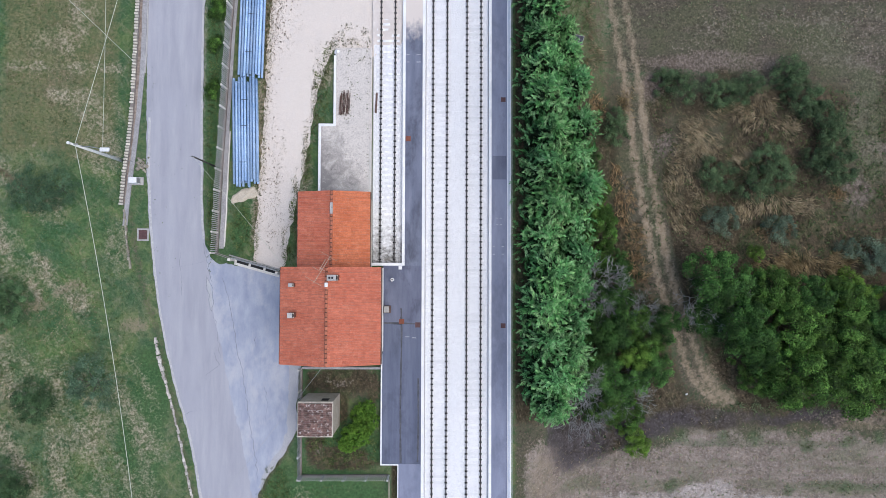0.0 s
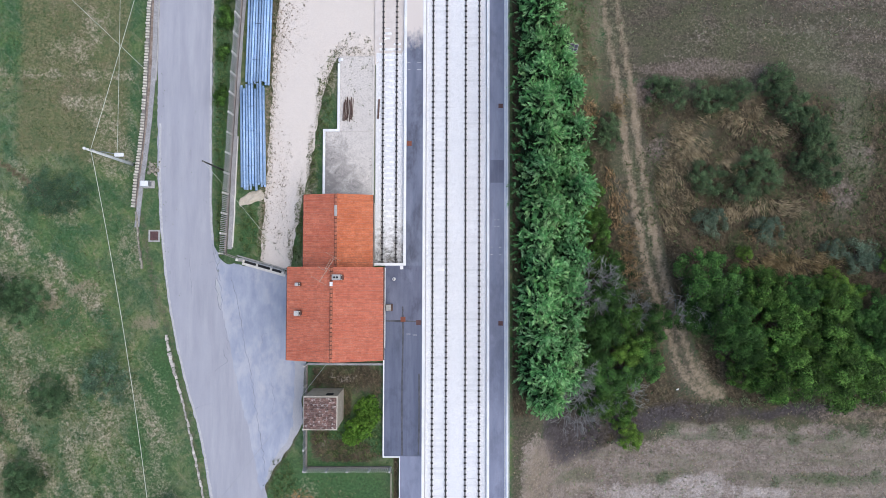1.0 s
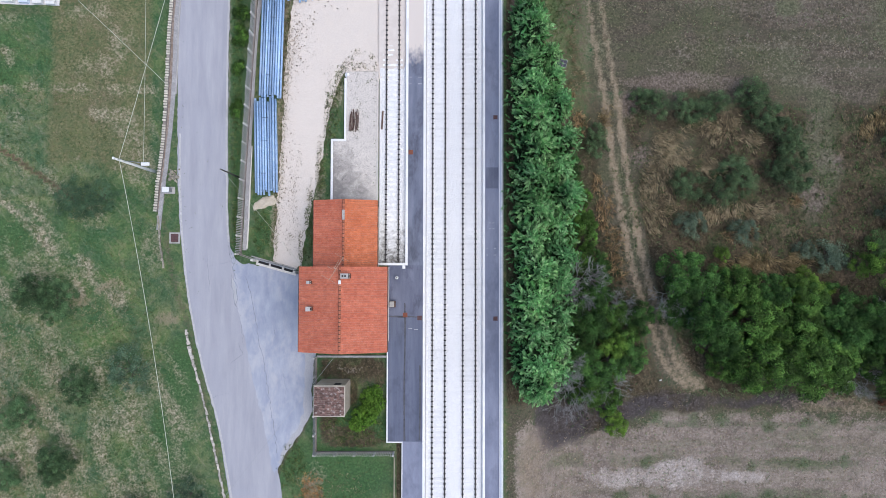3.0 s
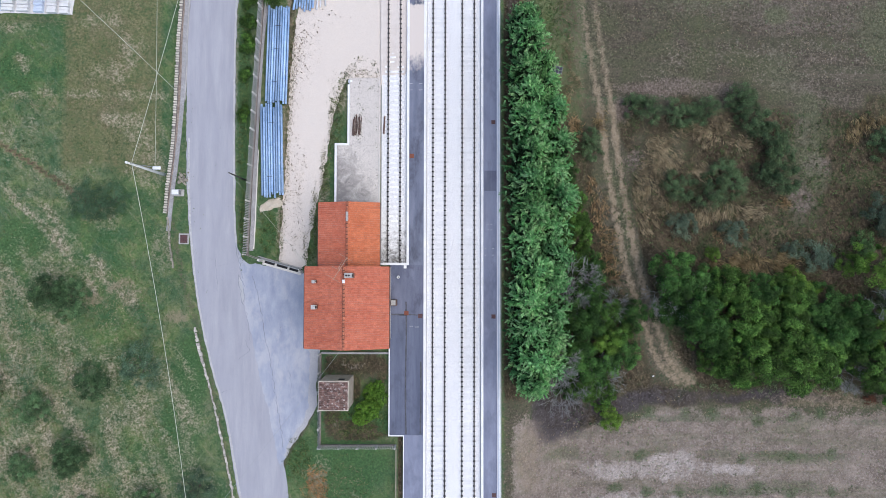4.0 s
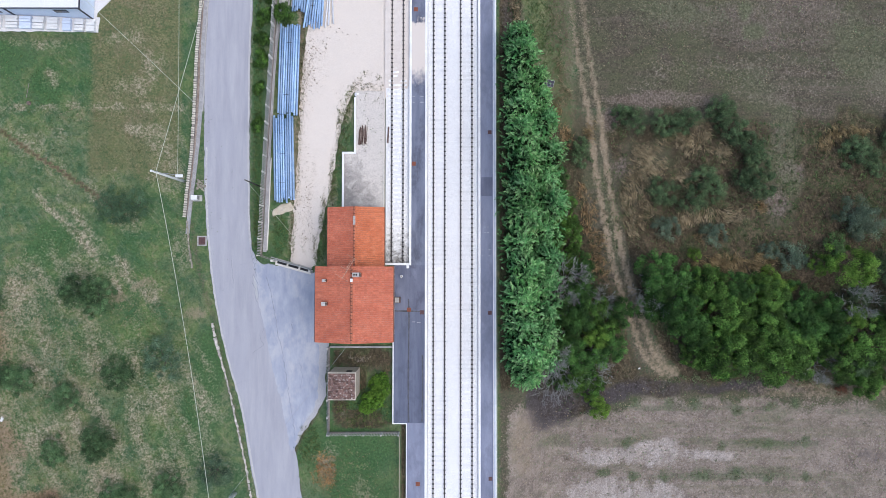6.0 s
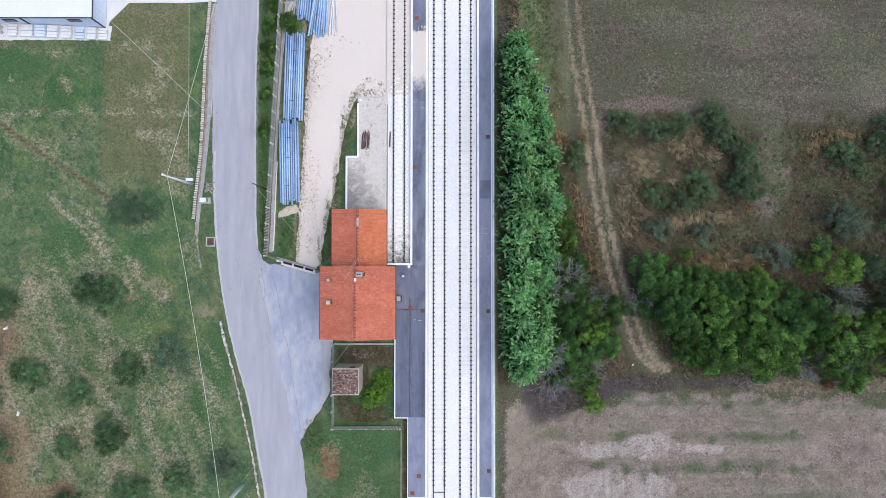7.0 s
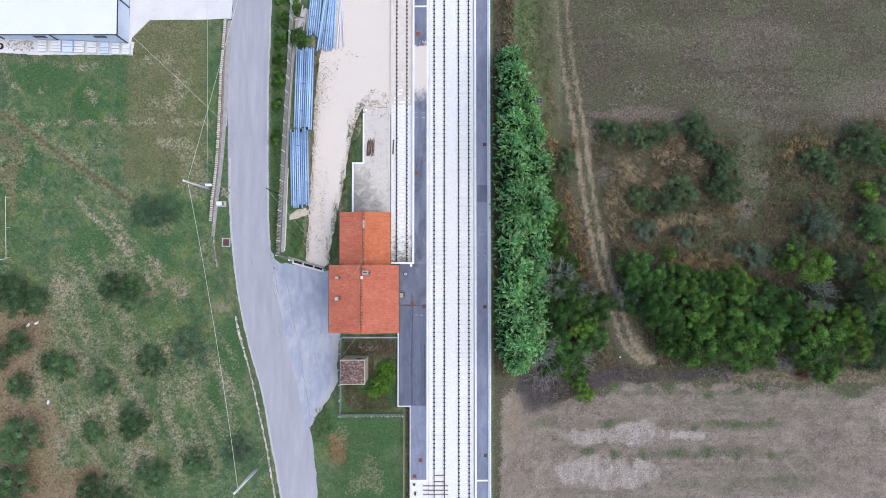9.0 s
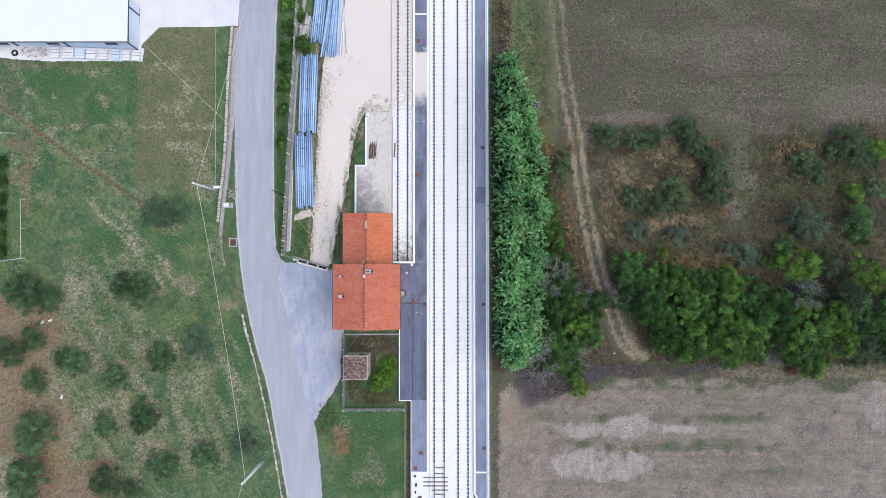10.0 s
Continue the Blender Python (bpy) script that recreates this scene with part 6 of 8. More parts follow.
def low_walls():
    def run(name, label, points, wide, tall, material):
        bm = bmesh.new()
        for a, b in zip(points, points[1:]):
            a, b = Vector((*a, 0)), Vector((*b, 0))
            n = max(1, int((b - a).length / 0.34))
            turn = math.atan2((b - a).y, (b - a).x)
            for k in range(n):
                c = a.lerp(b, (k + 0.5) / n) + Vector((random.uniform(-0.05, 0.05), random.uniform(-0.05, 0.05), 0))
                L = (b - a).length / n
                h = tall * random.uniform(0.8, 1.1)
                m = Matrix.Translation((c.x, c.y, lie(c.x, c.y) + h / 2 - 0.08)) @ Matrix.Rotation(turn + random.uniform(-0.25, 0.25), 4, "Z") @ Matrix.Diagonal((L * random.uniform(0.75, 1.15), wide * random.uniform(0.6, 1.2), h + 0.1, 1))
                bmesh.ops.create_cube(bm, size=1.0, matrix=m)
        tagged(link(name, bm, material), label, "wall", kind="structure")

    run("kerb_wall_1", "low broken stone kerb beside the lane", smooth_line([(-29.2, -7.4), (-28.75, -9.7), (-28.15, -11.9)], 1.0), 0.34, 0.22, "stone_pale")
    run("kerb_wall_2", "low mossy stone kerb beside the lane", smooth_line([(-28.15, -11.9), (-26.85, -16.6), (-25.4, -22.8), (-24.3, -28), (-22.9, -36), (-21.5, -44)], 1.0), 0.24, 0.12, "stone_pale")
    run("kerb_wall_3", "low rubble wall where the baluster fence ends", smooth_line([(-32.75, 6.2), (-32.5, 3.4), (-32.0, -0.2)], 1.0), 0.20, 0.22, "stone")
    tagged(link("garden_wall", cube(-13.6, -5.36, -10.62, -10.40, -0.1, 0.5, 0.02), "gutter_grey"), "low grey wall behind the station house", "wall", kind="structure")
    def strip(name, label, points, wide, material, top, category):
        pts = [tuple(p) for p in smooth_line(points, 1.2)]
        rim = [(x - wide / 2, y) for x, y in pts] + [(x + wide / 2, y) for x, y in pts[::-1]]
        tagged(sheet(name, rim, material, top, 0.2, 0.05), label, category, kind="structure")

    strip("rubble_strip", "reddish rubble between the slab wall and the gutter", [(-30.9, 36.6), (-31.36, 28.6), (-31.5, 24.9), (-31.7, 19.4), (-32.02, 14.8), (-32.5, 10.3), (-32.75, 6.8)], 0.42, "rubble_red", 0.05, "rubble")
    strip("gutter_path", "narrow grey concrete gutter beside the lane", [(-30.55, 36.6), (-31.0, 28.6), (-31.05, 24.9), (-31.2, 20.4), (-31.58, 15.3), (-32.12, 10.4), (-32.5, 6.8), (-32.7, 4.4)], 0.5, "gutter_grey", 0.07, "gutter")
    strip("kerb_strip", "thin pale kerb at the edge of the lane", [(-30.25, 36.6), (-30.66, 28.6), (-30.68, 24.9), (-30.85, 20.8)], 0.14, "concrete", 0.1, "kerb")
    strip("road_dust", "pale dust along the edge of the lane", [(-24.35, 40), (-24.72, 28), (-24.70, 15), (-24.55, 6.5), (-24.3, 3.0)], 0.22, "patch_dust", 0.038, "dust")
    strip("road_dust", "pale dust along the edge of the lane", [(-30.3, 16), (-30.2, 9), (-29.65, 1.5), (-28.65, -5.5), (-27.05, -12.4), (-25.25, -18.5), (-23.6, -27), (-22.1, -35)], 0.24, "patch_dust", 0.038, "dust")
    strip("fence_path", "weathered concrete strip inside the yard fence", [(-19.9, 42), (-20.9, 32), (-21.35, 27.5), (-21.62, 22.6), (-21.9, 16.5), (-22.1, 10.5), (-22.3, 4.4), (-22.4, 2.0)], 0.48, "gutter_grey", 0.05, "path")
    strip("fence_kerb", "thin pale kerb beside the yard fence", [(-21.62, 14.5), (-21.78, 10.5), (-21.98, 4.4), (-22.08, 2.2)], 0.12, "picket", 0.09, "kerb")


low_walls()


def gate():
    a, b = Vector((-20.9, 0.78, 0.03)), Vector((-16.15, -0.55, 0.03))
    turn = math.degrees(math.atan2((b - a).y, (b - a).x))
    L = (b - a).length
    g = thing("yard_gate", "white steel sliding gate of the freight yard, closed", "gate", tuple(a), turn)
    for x in (-0.15, L + 0.05):
        part("gate_post", cube(x - 0.14, x + 0.14, -0.14, 0.14, -0.05, 1.7, 0.03), "picket", g, "square concrete post")
    for z0, z1 in ((0.12, 0.22), (1.45, 1.55)):
        part("rail", cube(0.05, L - 0.15, 0.17, 0.25, z0, z1, 0.01), "metal", g)
    bar = None
    for x in np.arange(0.2, L - 0.2, 0.16):
        if bar is None:
            bar = part("bar", cube(-0.015, 0.015, 0.195, 0.225, 0.22, 1.45), "metal", g)
            bar.matrix_basis = pose(x, 0, 0)
        else:
            twin("bar", bar.data, g, pose(x, 0, 0))
    for x in (0.05, L * 0.36, L * 0.68, L - 0.15):
        part("stile", cube(x - 0.05, x + 0.05, 0.17, 0.25, 0.22, 1.45), "white", g)
    part("track_slot", cube(0.1, L - 0.1, -0.22, 0.15, -0.02, 0.05), "darkvoid", g, "dark slot of the ground track")
    for x in (L * 0.02, L * 0.33, L * 0.66):
        part("bridge", cube(x - 0.12, x + 0.12, -0.22, 0.15, 0.05, 0.09), "picket", g, "pale bridge across the slot")
    part("sill", cube(0.0, L, -0.48, -0.22, -0.02, 0.10, 0.01), "picket", g, "pale concrete sill")
    part("sill", cube(-0.8, L, 0.27, 0.40, -0.02, 0.09, 0.01), "concrete", g, "narrow concrete sill")
    f = thing("gate_rail", "weathered rail between the fence and the gate", "railing")
    part("bar", tube(bmesh.new(), [(-22.8, 1.45, 0.9), (-21.05, 0.85, 0.9)], 0.04, 6), "gutter", f)
    part("bar", tube(bmesh.new(), [(-22.8, 1.55, 0.4), (-21.05, 0.95, 0.4)], 0.04, 6), "gutter", f)
    for x, y in ((-22.8, 1.5), (-21.05, 0.9)):
        part("post", cube(x - 0.05, x + 0.05, y - 0.05, y + 0.05, -0.05, 1.0), "gutter", f)


gate()

# ---- poles, lamp and cables ----


def pole(label, x, y, tall, r0, r1, material):
    p = thing("utility_pole", label, "pole", (x, y, lie(x, y)), group="poles along the lane")
    part("shaft", tube(bmesh.new(), [(0, 0, -0.3), (0, 0, tall * 0.5), (0, 0, tall)], [r0, (r0 + r1) / 2, r1], 10), material, p, smooth=True)
    return p


p1 = pole("tall pale concrete pole with street lamp beside the lane", -33.2, 11.35, 9.2, 0.17, 0.11, "pole_concrete")
part("cap", tube(bmesh.new(), [(0, 0, 9.2), (0, 0, 9.35)], 0.14, 10), "white", p1, "white cap")
part("crossarm", cube(-0.06, 0.5, -0.05, 0.05, 8.6, 8.7), "metal", p1)
arm = part("lamp_arm", tube(bmesh.new(), [(0, 0, 7.4), (1.4, -0.2, 8.6), (3.0, -0.5, 9.0)], 0.035, 6), "metal", p1)
part("lamp_head", cube(2.75, 3.65, -0.75, -0.38, 8.95, 9.12, 0.06), "white", arm, "white street lamp head")
part("guy_stay", tube(bmesh.new(), [(0.12, 0.1, 7.6), (1.75, -0.3, 0.1)], 0.02, 5), "metal", p1)
p2 = pole("pale tapered concrete pole beside the lane", -26.0, -29.75, 9.6, 0.27, 0.15, "pole_concrete")
part("crossarm", cube(-0.45, 0.45, -0.04, 0.04, 9.2, 9.3), "metal", p2)
p3 = pole("thin dark wooden pole at the edge of the lane", -23.2, 10.75, 6.0, 0.10, 0.07, "darkwood")
part("bracket", cube(-0.35, 0.1, -0.03, 0.03, 5.8, 5.87), "metal", p3)


def cable(label, a, b, sag, r=0.022, material="cable"):
    a, b = Vector(a), Vector(b)
    pts = [a.lerp(b, s) - Vector((0, 0, 4 * sag * s * (1 - s))) for s in np.linspace(0, 1, 24)]
    tagged(link("overhead_cable", tube(bmesh.new(), pts, r, 5), material, True), label, "cable", "overhead cables")


cable("pale overhead cable hung between two poles", (-32.9, 11.35, 8.75), (-25.6, -29.65, 9.2), 0.95, 0.028)
cable("pale overhead cable leading along the lane", (-32.9, 11.35, 8.75), (-18.5, 66, 10.0), 0.6, 0.024)
cable("pale overhead cable ending at the street lamp", (-30.2, 10.9, 9.0), (-31.0, 66, 9.0), 0.5, 0.018)
cable("thin service cable from the shed to the lane", (-44.3, 34.0, 4.6), (-31.5, 21.6, 1.1), 0.5, 0.02)
cable("thin service cable from the dark pole to the station", (-23.2, 10.75, 5.85), (-13.7, -0.2, 7.0), 0.5, 0.014)
cable("thin grey service cable from the station gable to a pole", (-9.6, -8.7, 8.3), (-26.0, -29.75, 9.2), 0.7, 0.016, "cable_grey")
cable("pale overhead cable leading on from the pole", (-26.0, -29.75, 9.3), (-36, -66, 9.0), 0.8, 0.02)


def roadside():
    c = thing("meter_cabinet", "small white electric cabinet on a concrete foot", "cabinet", (-31.55, 9.15, 0))
    part("body", cube(-0.42, 0.42, -0.3, 0.3, 0.1, 0.95, 0.03), "white", c)
    part("foot", cube(-0.6, 0.75, -0.42, 0.42, -0.05, 0.1, 0.03), "concrete", c)
    part("door", cube(0.42, 0.44, -0.26, 0.26, 0.16, 0.9), "metal", c)
    m = thing("manhole", "square concrete manhole frame with a rusty cover", "manhole", (-30.75, 3.45, 0.0))
    bm = bmesh.new()
    for b in ((-0.62, 0.62, -0.66, -0.50), (-0.62, 0.62, 0.50, 0.66), (-0.62, -0.46, -0.50, 0.50), (0.46, 0.62, -0.50, 0.50)):
        box(bm, *b, -0.1, 0.07)
    part("rim", bm, "concrete", m)
    part("cover", cube(-0.46, 0.46, -0.50, 0.50, -0.1, 0.02), "rust_dark", m, "dark brown rusty cover")
    s = thing("rock_base", "rough pale rocks at the foot of the pole", "rocks", (-31.2, 11.0, 0))
    bm = bmesh.new()
    for _ in range(26):
        x, y, r = random.gauss(0.2, 0.4), random.gauss(0, 0.5), random.uniform(0.08, 0.24)
        bmesh.ops.create_icosphere(bm, subdivisions=1, radius=r, matrix=pose(x, y, r * 0.4, random.uniform(0, 90), random.uniform(0, 90)))
    tagged(part("stones", bm, "stone", s), kind="stuff")
    sign = thing("solar_panel", "small tilted solar panel on a post by the trees", "solar panel", (15.5, 24.7, lie(15.5, 24.7)))
    part("post", tube(bmesh.new(), [(0, 0, 0), (0, 0, 2.3)], 0.05, 6), "metal", sign)
    ob = part("panel", cube(-0.6, 0.6, -0.4, 0.4, -0.03, 0.03), "frame", sign, "dark panel with pale frame")
    ob.matrix_basis = pose(0, 0, 2.4, 20, 0, -12)
    for y in (-0.42, 0.0, 0.42):
        part("frame_bar", cube(-0.66, 0.66, y - 0.015, y + 0.015, -0.05, 0.05), "metal", ob)
    for x in (-0.63, -0.2, 0.2, 0.63):
        part("frame_bar", cube(x - 0.012, x + 0.012, -0.45, 0.45, -0.045, 0.045), "metal", ob)



def leftovers():
    s = thing("lying_stake", "thin weathered stake lying in the meadow grass", "stake", (-53.0, 22.0, lie(-53, 22)), -9)
    part("shaft", tube(bmesh.new(), [(0, 0, 0.05), (0.02, 1.0, 0.1), (0, 2.0, 0.05)], 0.03, 6), "gutter", s)
    b = thing("stump", "small dark stump beside the lying stake", "stump", (-52.7, 21.3, lie(-52.7, 21.3)))
    part("block", tube(bmesh.new(), [(0, 0, -0.1), (0.03, 0, 0.2), (0.02, 0.02, 0.3)], [0.30, 0.25, 0.2], 9), "timber", b)
    for x, y, a, c, turn in ((-2.9, -31.9, 0.16, 0.3, 4), (-2.75, -33.2, 0.14, 0.5, -6), (-2.2, -35.0, 0.3, 0.22, 12), (-2.85, -34.3, 0.12, 0.35, 3)):
        j = thing("trackside_box", "small dark cast box set in the ballast", "junction box", (x, y, 0.19), turn, "dark boxes by the points")
        part("case", cube(-a, a, -c / 2, c / 2, -0.05, 0.16, 0.02), "rustpipe", j)
        part("lid", cube(-a + 0.03, a - 0.03, -c / 2 + 0.03, c / 2 - 0.03, 0.16, 0.19, 0.01), "soot", j, "darker lid")


leftovers()


def white_bits():
    for x, y, turn in ((-56.8, -8.2, 20), (-55.0, -19.5, 70), (-57.9, -8.5, 40), (28.8, -14.2, 15)):
        w = thing("pale_block", "small pale block lying on the bare ground", "block", (x, y, lie(x, y)), turn, "pale blocks on the ground")
        k = 1.0 if x < 0 else 0.55
        part("block", cube(-0.24 * k, 0.24 * k, -0.13 * k, 0.13 * k, -0.05, 0.2 * k, 0.02), "white", w)
        part("corner", cube(0.1 * k, 0.34 * k, 0.05 * k, 0.22 * k, -0.05, 0.12 * k, 0.02), "picket", w)


roadside()
white_bits()


# ---- pipe stacks ----


def pipe_mesh(length, r):
    bm = bmesh.new()
    ring = []
    for y, q in ((0, r), (length, r), (length, r * 0.88), (length - 0.3, r * 0.86)):
        ring.append([bm.verts.new((q * math.cos(a), y, q * math.sin(a))) for a in np.linspace(0, math.tau, 10, endpoint=False)])
    for a, b in zip(ring, ring[1:]):
        for k in range(10):
            bm.faces.new((a[k], a[(k + 1) % 10], b[(k + 1) % 10], b[k]))
    bm.faces.new(ring[0])
    f = bm.faces.new(ring[-1])
    f.material_index = 1
    return bm


def pipe_stack(label, x, y, turn, across, layers, length, r=0.125, loose=0.42, fan=0.0):
    s = thing("pipe_stack", label, "pipes", (x, y, 0.06), turn, "blue pipe stacks")
    mesh = None
    for lay in range(layers):
        n = across if lay < layers - 1 else across - (layers % 2)
        for k in range(n):
            px = (k - (across - 1) / 2 + 0.12 * lay) * (2.46 if not fan else 2.7) * r + random.uniform(-0.02, 0.02)
            m = pose(px, random.uniform(-loose, loose), 0.16 + r + lay * 1.7 * r, 0, random.uniform(0, 360), random.uniform(-0.12, 0.12) + fan * (k / max(1, n - 1) - 0.65) + (random.uniform(-1.2, 1.2) if fan else 0.0))
            if random.random() < 0.5:
                m = m @ pose(0, length, 0, 0, 0, 180)
            if mesh is None:
                ob = part("pipe", pipe_mesh(length, r), ["pipe", "hole"], s)
                ob.data.shade_smooth()
                mesh = ob.data
                ob.matrix_basis = m
            else:
                twin("pipe", mesh, s, m)
    wide = across * r * 1.15
    for f in (0.12, 0.5, 0.88):
        part("bearer", cube(-wide, wide, f * length - 0.07, f * length + 0.07, 0, 0.15), "timber", s, "dark timber bearer")
    for f in (0.2, 0.55, 0.8):
        top = 0.16 + layers * 1.7 * r + 0.07
        part("strap", cube(-wide * 0.3 + 0.4 * (f - 0.5), wide * 0.25 + 0.4 * (f - 0.5), f * length - 0.02, f * length + 0.02, top - 0.02, top + 0.012), "frame", s, "dark strap over the pipes")
    return s


pipe_stack("neat stack of long blue plastic pipes beside the fence", -19.75, 8.9, 1.4, 9, 3, 11.0)
pipe_stack("neat stack of long blue plastic pipes beside the fence", -19.45, 20.5, -1.5, 9, 3, 11.6)
pipe_stack("skewed stack of long blue plastic pipes in the yard", -18.1, 34.4, -5.5, 6, 3, 12.0, loose=0.5)
pipe_stack("loose stack of long blue plastic pipes in the yard", -16.15, 32.4, -4.5, 8, 2, 12.0, loose=0.6, fan=6.0)


def yard_leftovers():
    for x, y, turn, L in ((-14.55, 32.1, -5.0, 12.0), (-14.1, 32.4, -2.0, 11.6), (-13.45, 32.6, 2.5, 11.8)):
        p = thing("loose_pipe", "bleached white plastic pipe lying beside the blue ones", "pipe", (x, y, 0.06), turn, "loose white pipes")
        ob = part("tube", pipe_mesh(L, 0.11), ["pipe_white", "hole"], p)
        ob.data.shade_smooth()
        ob.matrix_basis = pose(0, 0, 0.11)
    w = thing("plank_stack", "heap of pale weathered planks beside the pipe stack", "planks", (-19.35, 37.0, 0.05), -9)
    for k in range(16):
        L, lay = random.uniform(1.6, 3.6), k // 6
        ob = part("plank", cube(-0.09, 0.09, -L / 2, L / 2, 0, 0.05, 0.006), "picket_grey", w)
        ob.matrix_basis = pose(-0.55 + 0.22 * (k % 6) + random.uniform(-0.05, 0.05), random.uniform(-0.6, 0.6), 0.055 * lay, 0, 0, random.uniform(-5, 5) + (86 if k > 12 else 0))


yard_leftovers()

# ---- plants ----
rng = np.random.default_rng(7)


def unit(v):
    return v / np.maximum(np.linalg.norm(v, axis=-1, keepdims=True), 1e-9)


def blades(name, base, way, long, wide, material, bend=0.0):
    """Narrow leaves from base along way, each a lance-shaped quad that droops by bend."""
    n = len(base)
    side = unit(np.cross(way, rng.normal(size=(n, 3)))) * np.reshape(wide, (-1, 1)) / 2
    mid = base + way * np.reshape(long, (-1, 1)) * 0.55
    tip = base + way * np.reshape(long, (-1, 1)) - np.array([0, 0, 1.0]) * np.reshape(bend * np.asarray(long), (-1, 1))
    v = np.stack([base, mid + side, tip, mid - side], 1)
    return arrays(name, v, np.arange(n * 4).reshape(-1, 4).tolist(), material)


def leaves(name, at, out, size, material, clump=None):
    """Small three-cornered leaves that face roughly outwards."""
    n = len(at)
    normal = unit(out + rng.normal(scale=0.55, size=(n, 3)))
    a = unit(np.cross(normal, rng.normal(size=(n, 3))))
    b = np.cross(normal, a)
    s = np.reshape(size, (-1, 1))
    v = np.stack([at - a * s, at + b * s * 0.8 + normal * s * 0.15, at + a * s], 1)
    me = arrays(name, v, np.arange(n * 3).reshape(-1, 3).tolist(), material)
    if clump is not None:
        me.attributes.new("clump", "FLOAT", "POINT").data.foreach_set("value", np.repeat(clump, 3).astype(np.float32))
    return me


def crown_mesh(name, r, tall, low, material, clumps, per, leaf, flat=0.85, fuzz=0.36):
    """Leaves on many domed clumps that together make an uneven crown."""
    at, out, seats, own = [], [], [], []
    lobe = rng.uniform(0, math.tau, 3)
    for k in range(clumps):
        for _ in range(30):
            th, q = rng.uniform(0, math.tau), math.sqrt(rng.random()) * 0.92
            q *= 1 + 0.13 * math.sin(2 * th + lobe[0]) + 0.10 * math.sin(3 * th + lobe[1]) + 0.06 * math.sin(5 * th + lobe[2])
            u = math.sqrt(max(0.0, 1 - min(q, 1) ** 2)) * rng.uniform(0.55, 1.05)
            c = np.array([math.cos(th) * q * r, math.sin(th) * q * r, low + (tall - low) * (0.15 + 0.72 * u)])
            if not seats or min(np.linalg.norm(c - s) for s in seats) > 0.95 * r / math.sqrt(clumps):
                break
        seats.append(c)
        cr = r * rng.uniform(0.55, 1.5) / math.sqrt(clumps) * 1.25
        d = unit(rng.normal(size=(per, 3)) + np.array([0, 0, 0.75]))
        rad = cr * (1.08 - fuzz + fuzz * rng.random((per, 1)) ** 0.7) * (1 + 0.25 * np.sin(d[:, :1] * 6 + c[0] * 3) * np.sin(d[:, 1:2] * 7 + c[1]))
        at.append(c + d * rad * np.array([1, 1, flat]))
        out.append(d * 1.2 + np.array([0, 0, 0.4]))
        own.append(np.full(per, rng.random()))
    at, out, own = np.concatenate(at), np.concatenate(out), np.concatenate(own)
    return leaves(name, at, out, leaf * rng.uniform(0.6, 1.4, len(at)), material, own)


def trunk_mesh(r, tall, low, girth):
    bm = bmesh.new()
    top = low + (tall - low) * 0.4
    tube(bm, [(0, 0, -0.3), (0.08 * r, 0.03 * r, low * 0.6), (0.02, 0.05, top)], [girth, girth * 0.75, girth * 0.45], 8)
    for k in range(6):
        a = math.tau * k / 6 + rng.uniform(-0.3, 0.3)
        z0 = low * rng.uniform(0.5, 0.9)
        end = (0.62 * r * math.cos(a), 0.62 * r * math.sin(a), low + (tall - low) * rng.uniform(0.4, 0.75))
        mid = (0.28 * r * math.cos(a + 0.2), 0.28 * r * math.sin(a + 0.2), z0 + (end[2] - z0) * 0.6)
        tube(bm, [(0.04 * r, 0.02 * r, z0), mid, end], [girth * 0.45, girth * 0.3, girth * 0.1], 5)
    return bm


def broadleaf(name, label, category, r, tall, material, clumps, per, leaf, low=None, fuzz=0.36):
    low = tall * 0.25 if low is None else low
    t = thing(name, label, category, (0, 0, 0))
    part("trunk", trunk_mesh(r, tall, low, 0.045 * r + 0.03), "bark", t)
    c = new("crown", crown_mesh("crown", r, tall, low, material, clumps, per, leaf, fuzz=fuzz))
    c.parent = t
    return t


def plant(proto, x, y, scale, turn=None, sink=0.0):
    m = pose(x, y, lie(x, y) - sink, 0, 0, rng.uniform(0, 360) if turn is None else turn)
    k = scale / proto["size"]
    proto.scale = (k, k, k * rng.uniform(0.82, 1.26))
    ob = copy_thing(proto, m)
    proto.scale = (1, 1, 1)
    return ob


def first_of(ob, size):
    ob["size"] = size
    return ob


def clear(protos):
    """Take the patterns away once their copies stand."""
    for p in protos:
        for o in (*p.children_recursive, p):
            bpy.data.objects.remove(o)


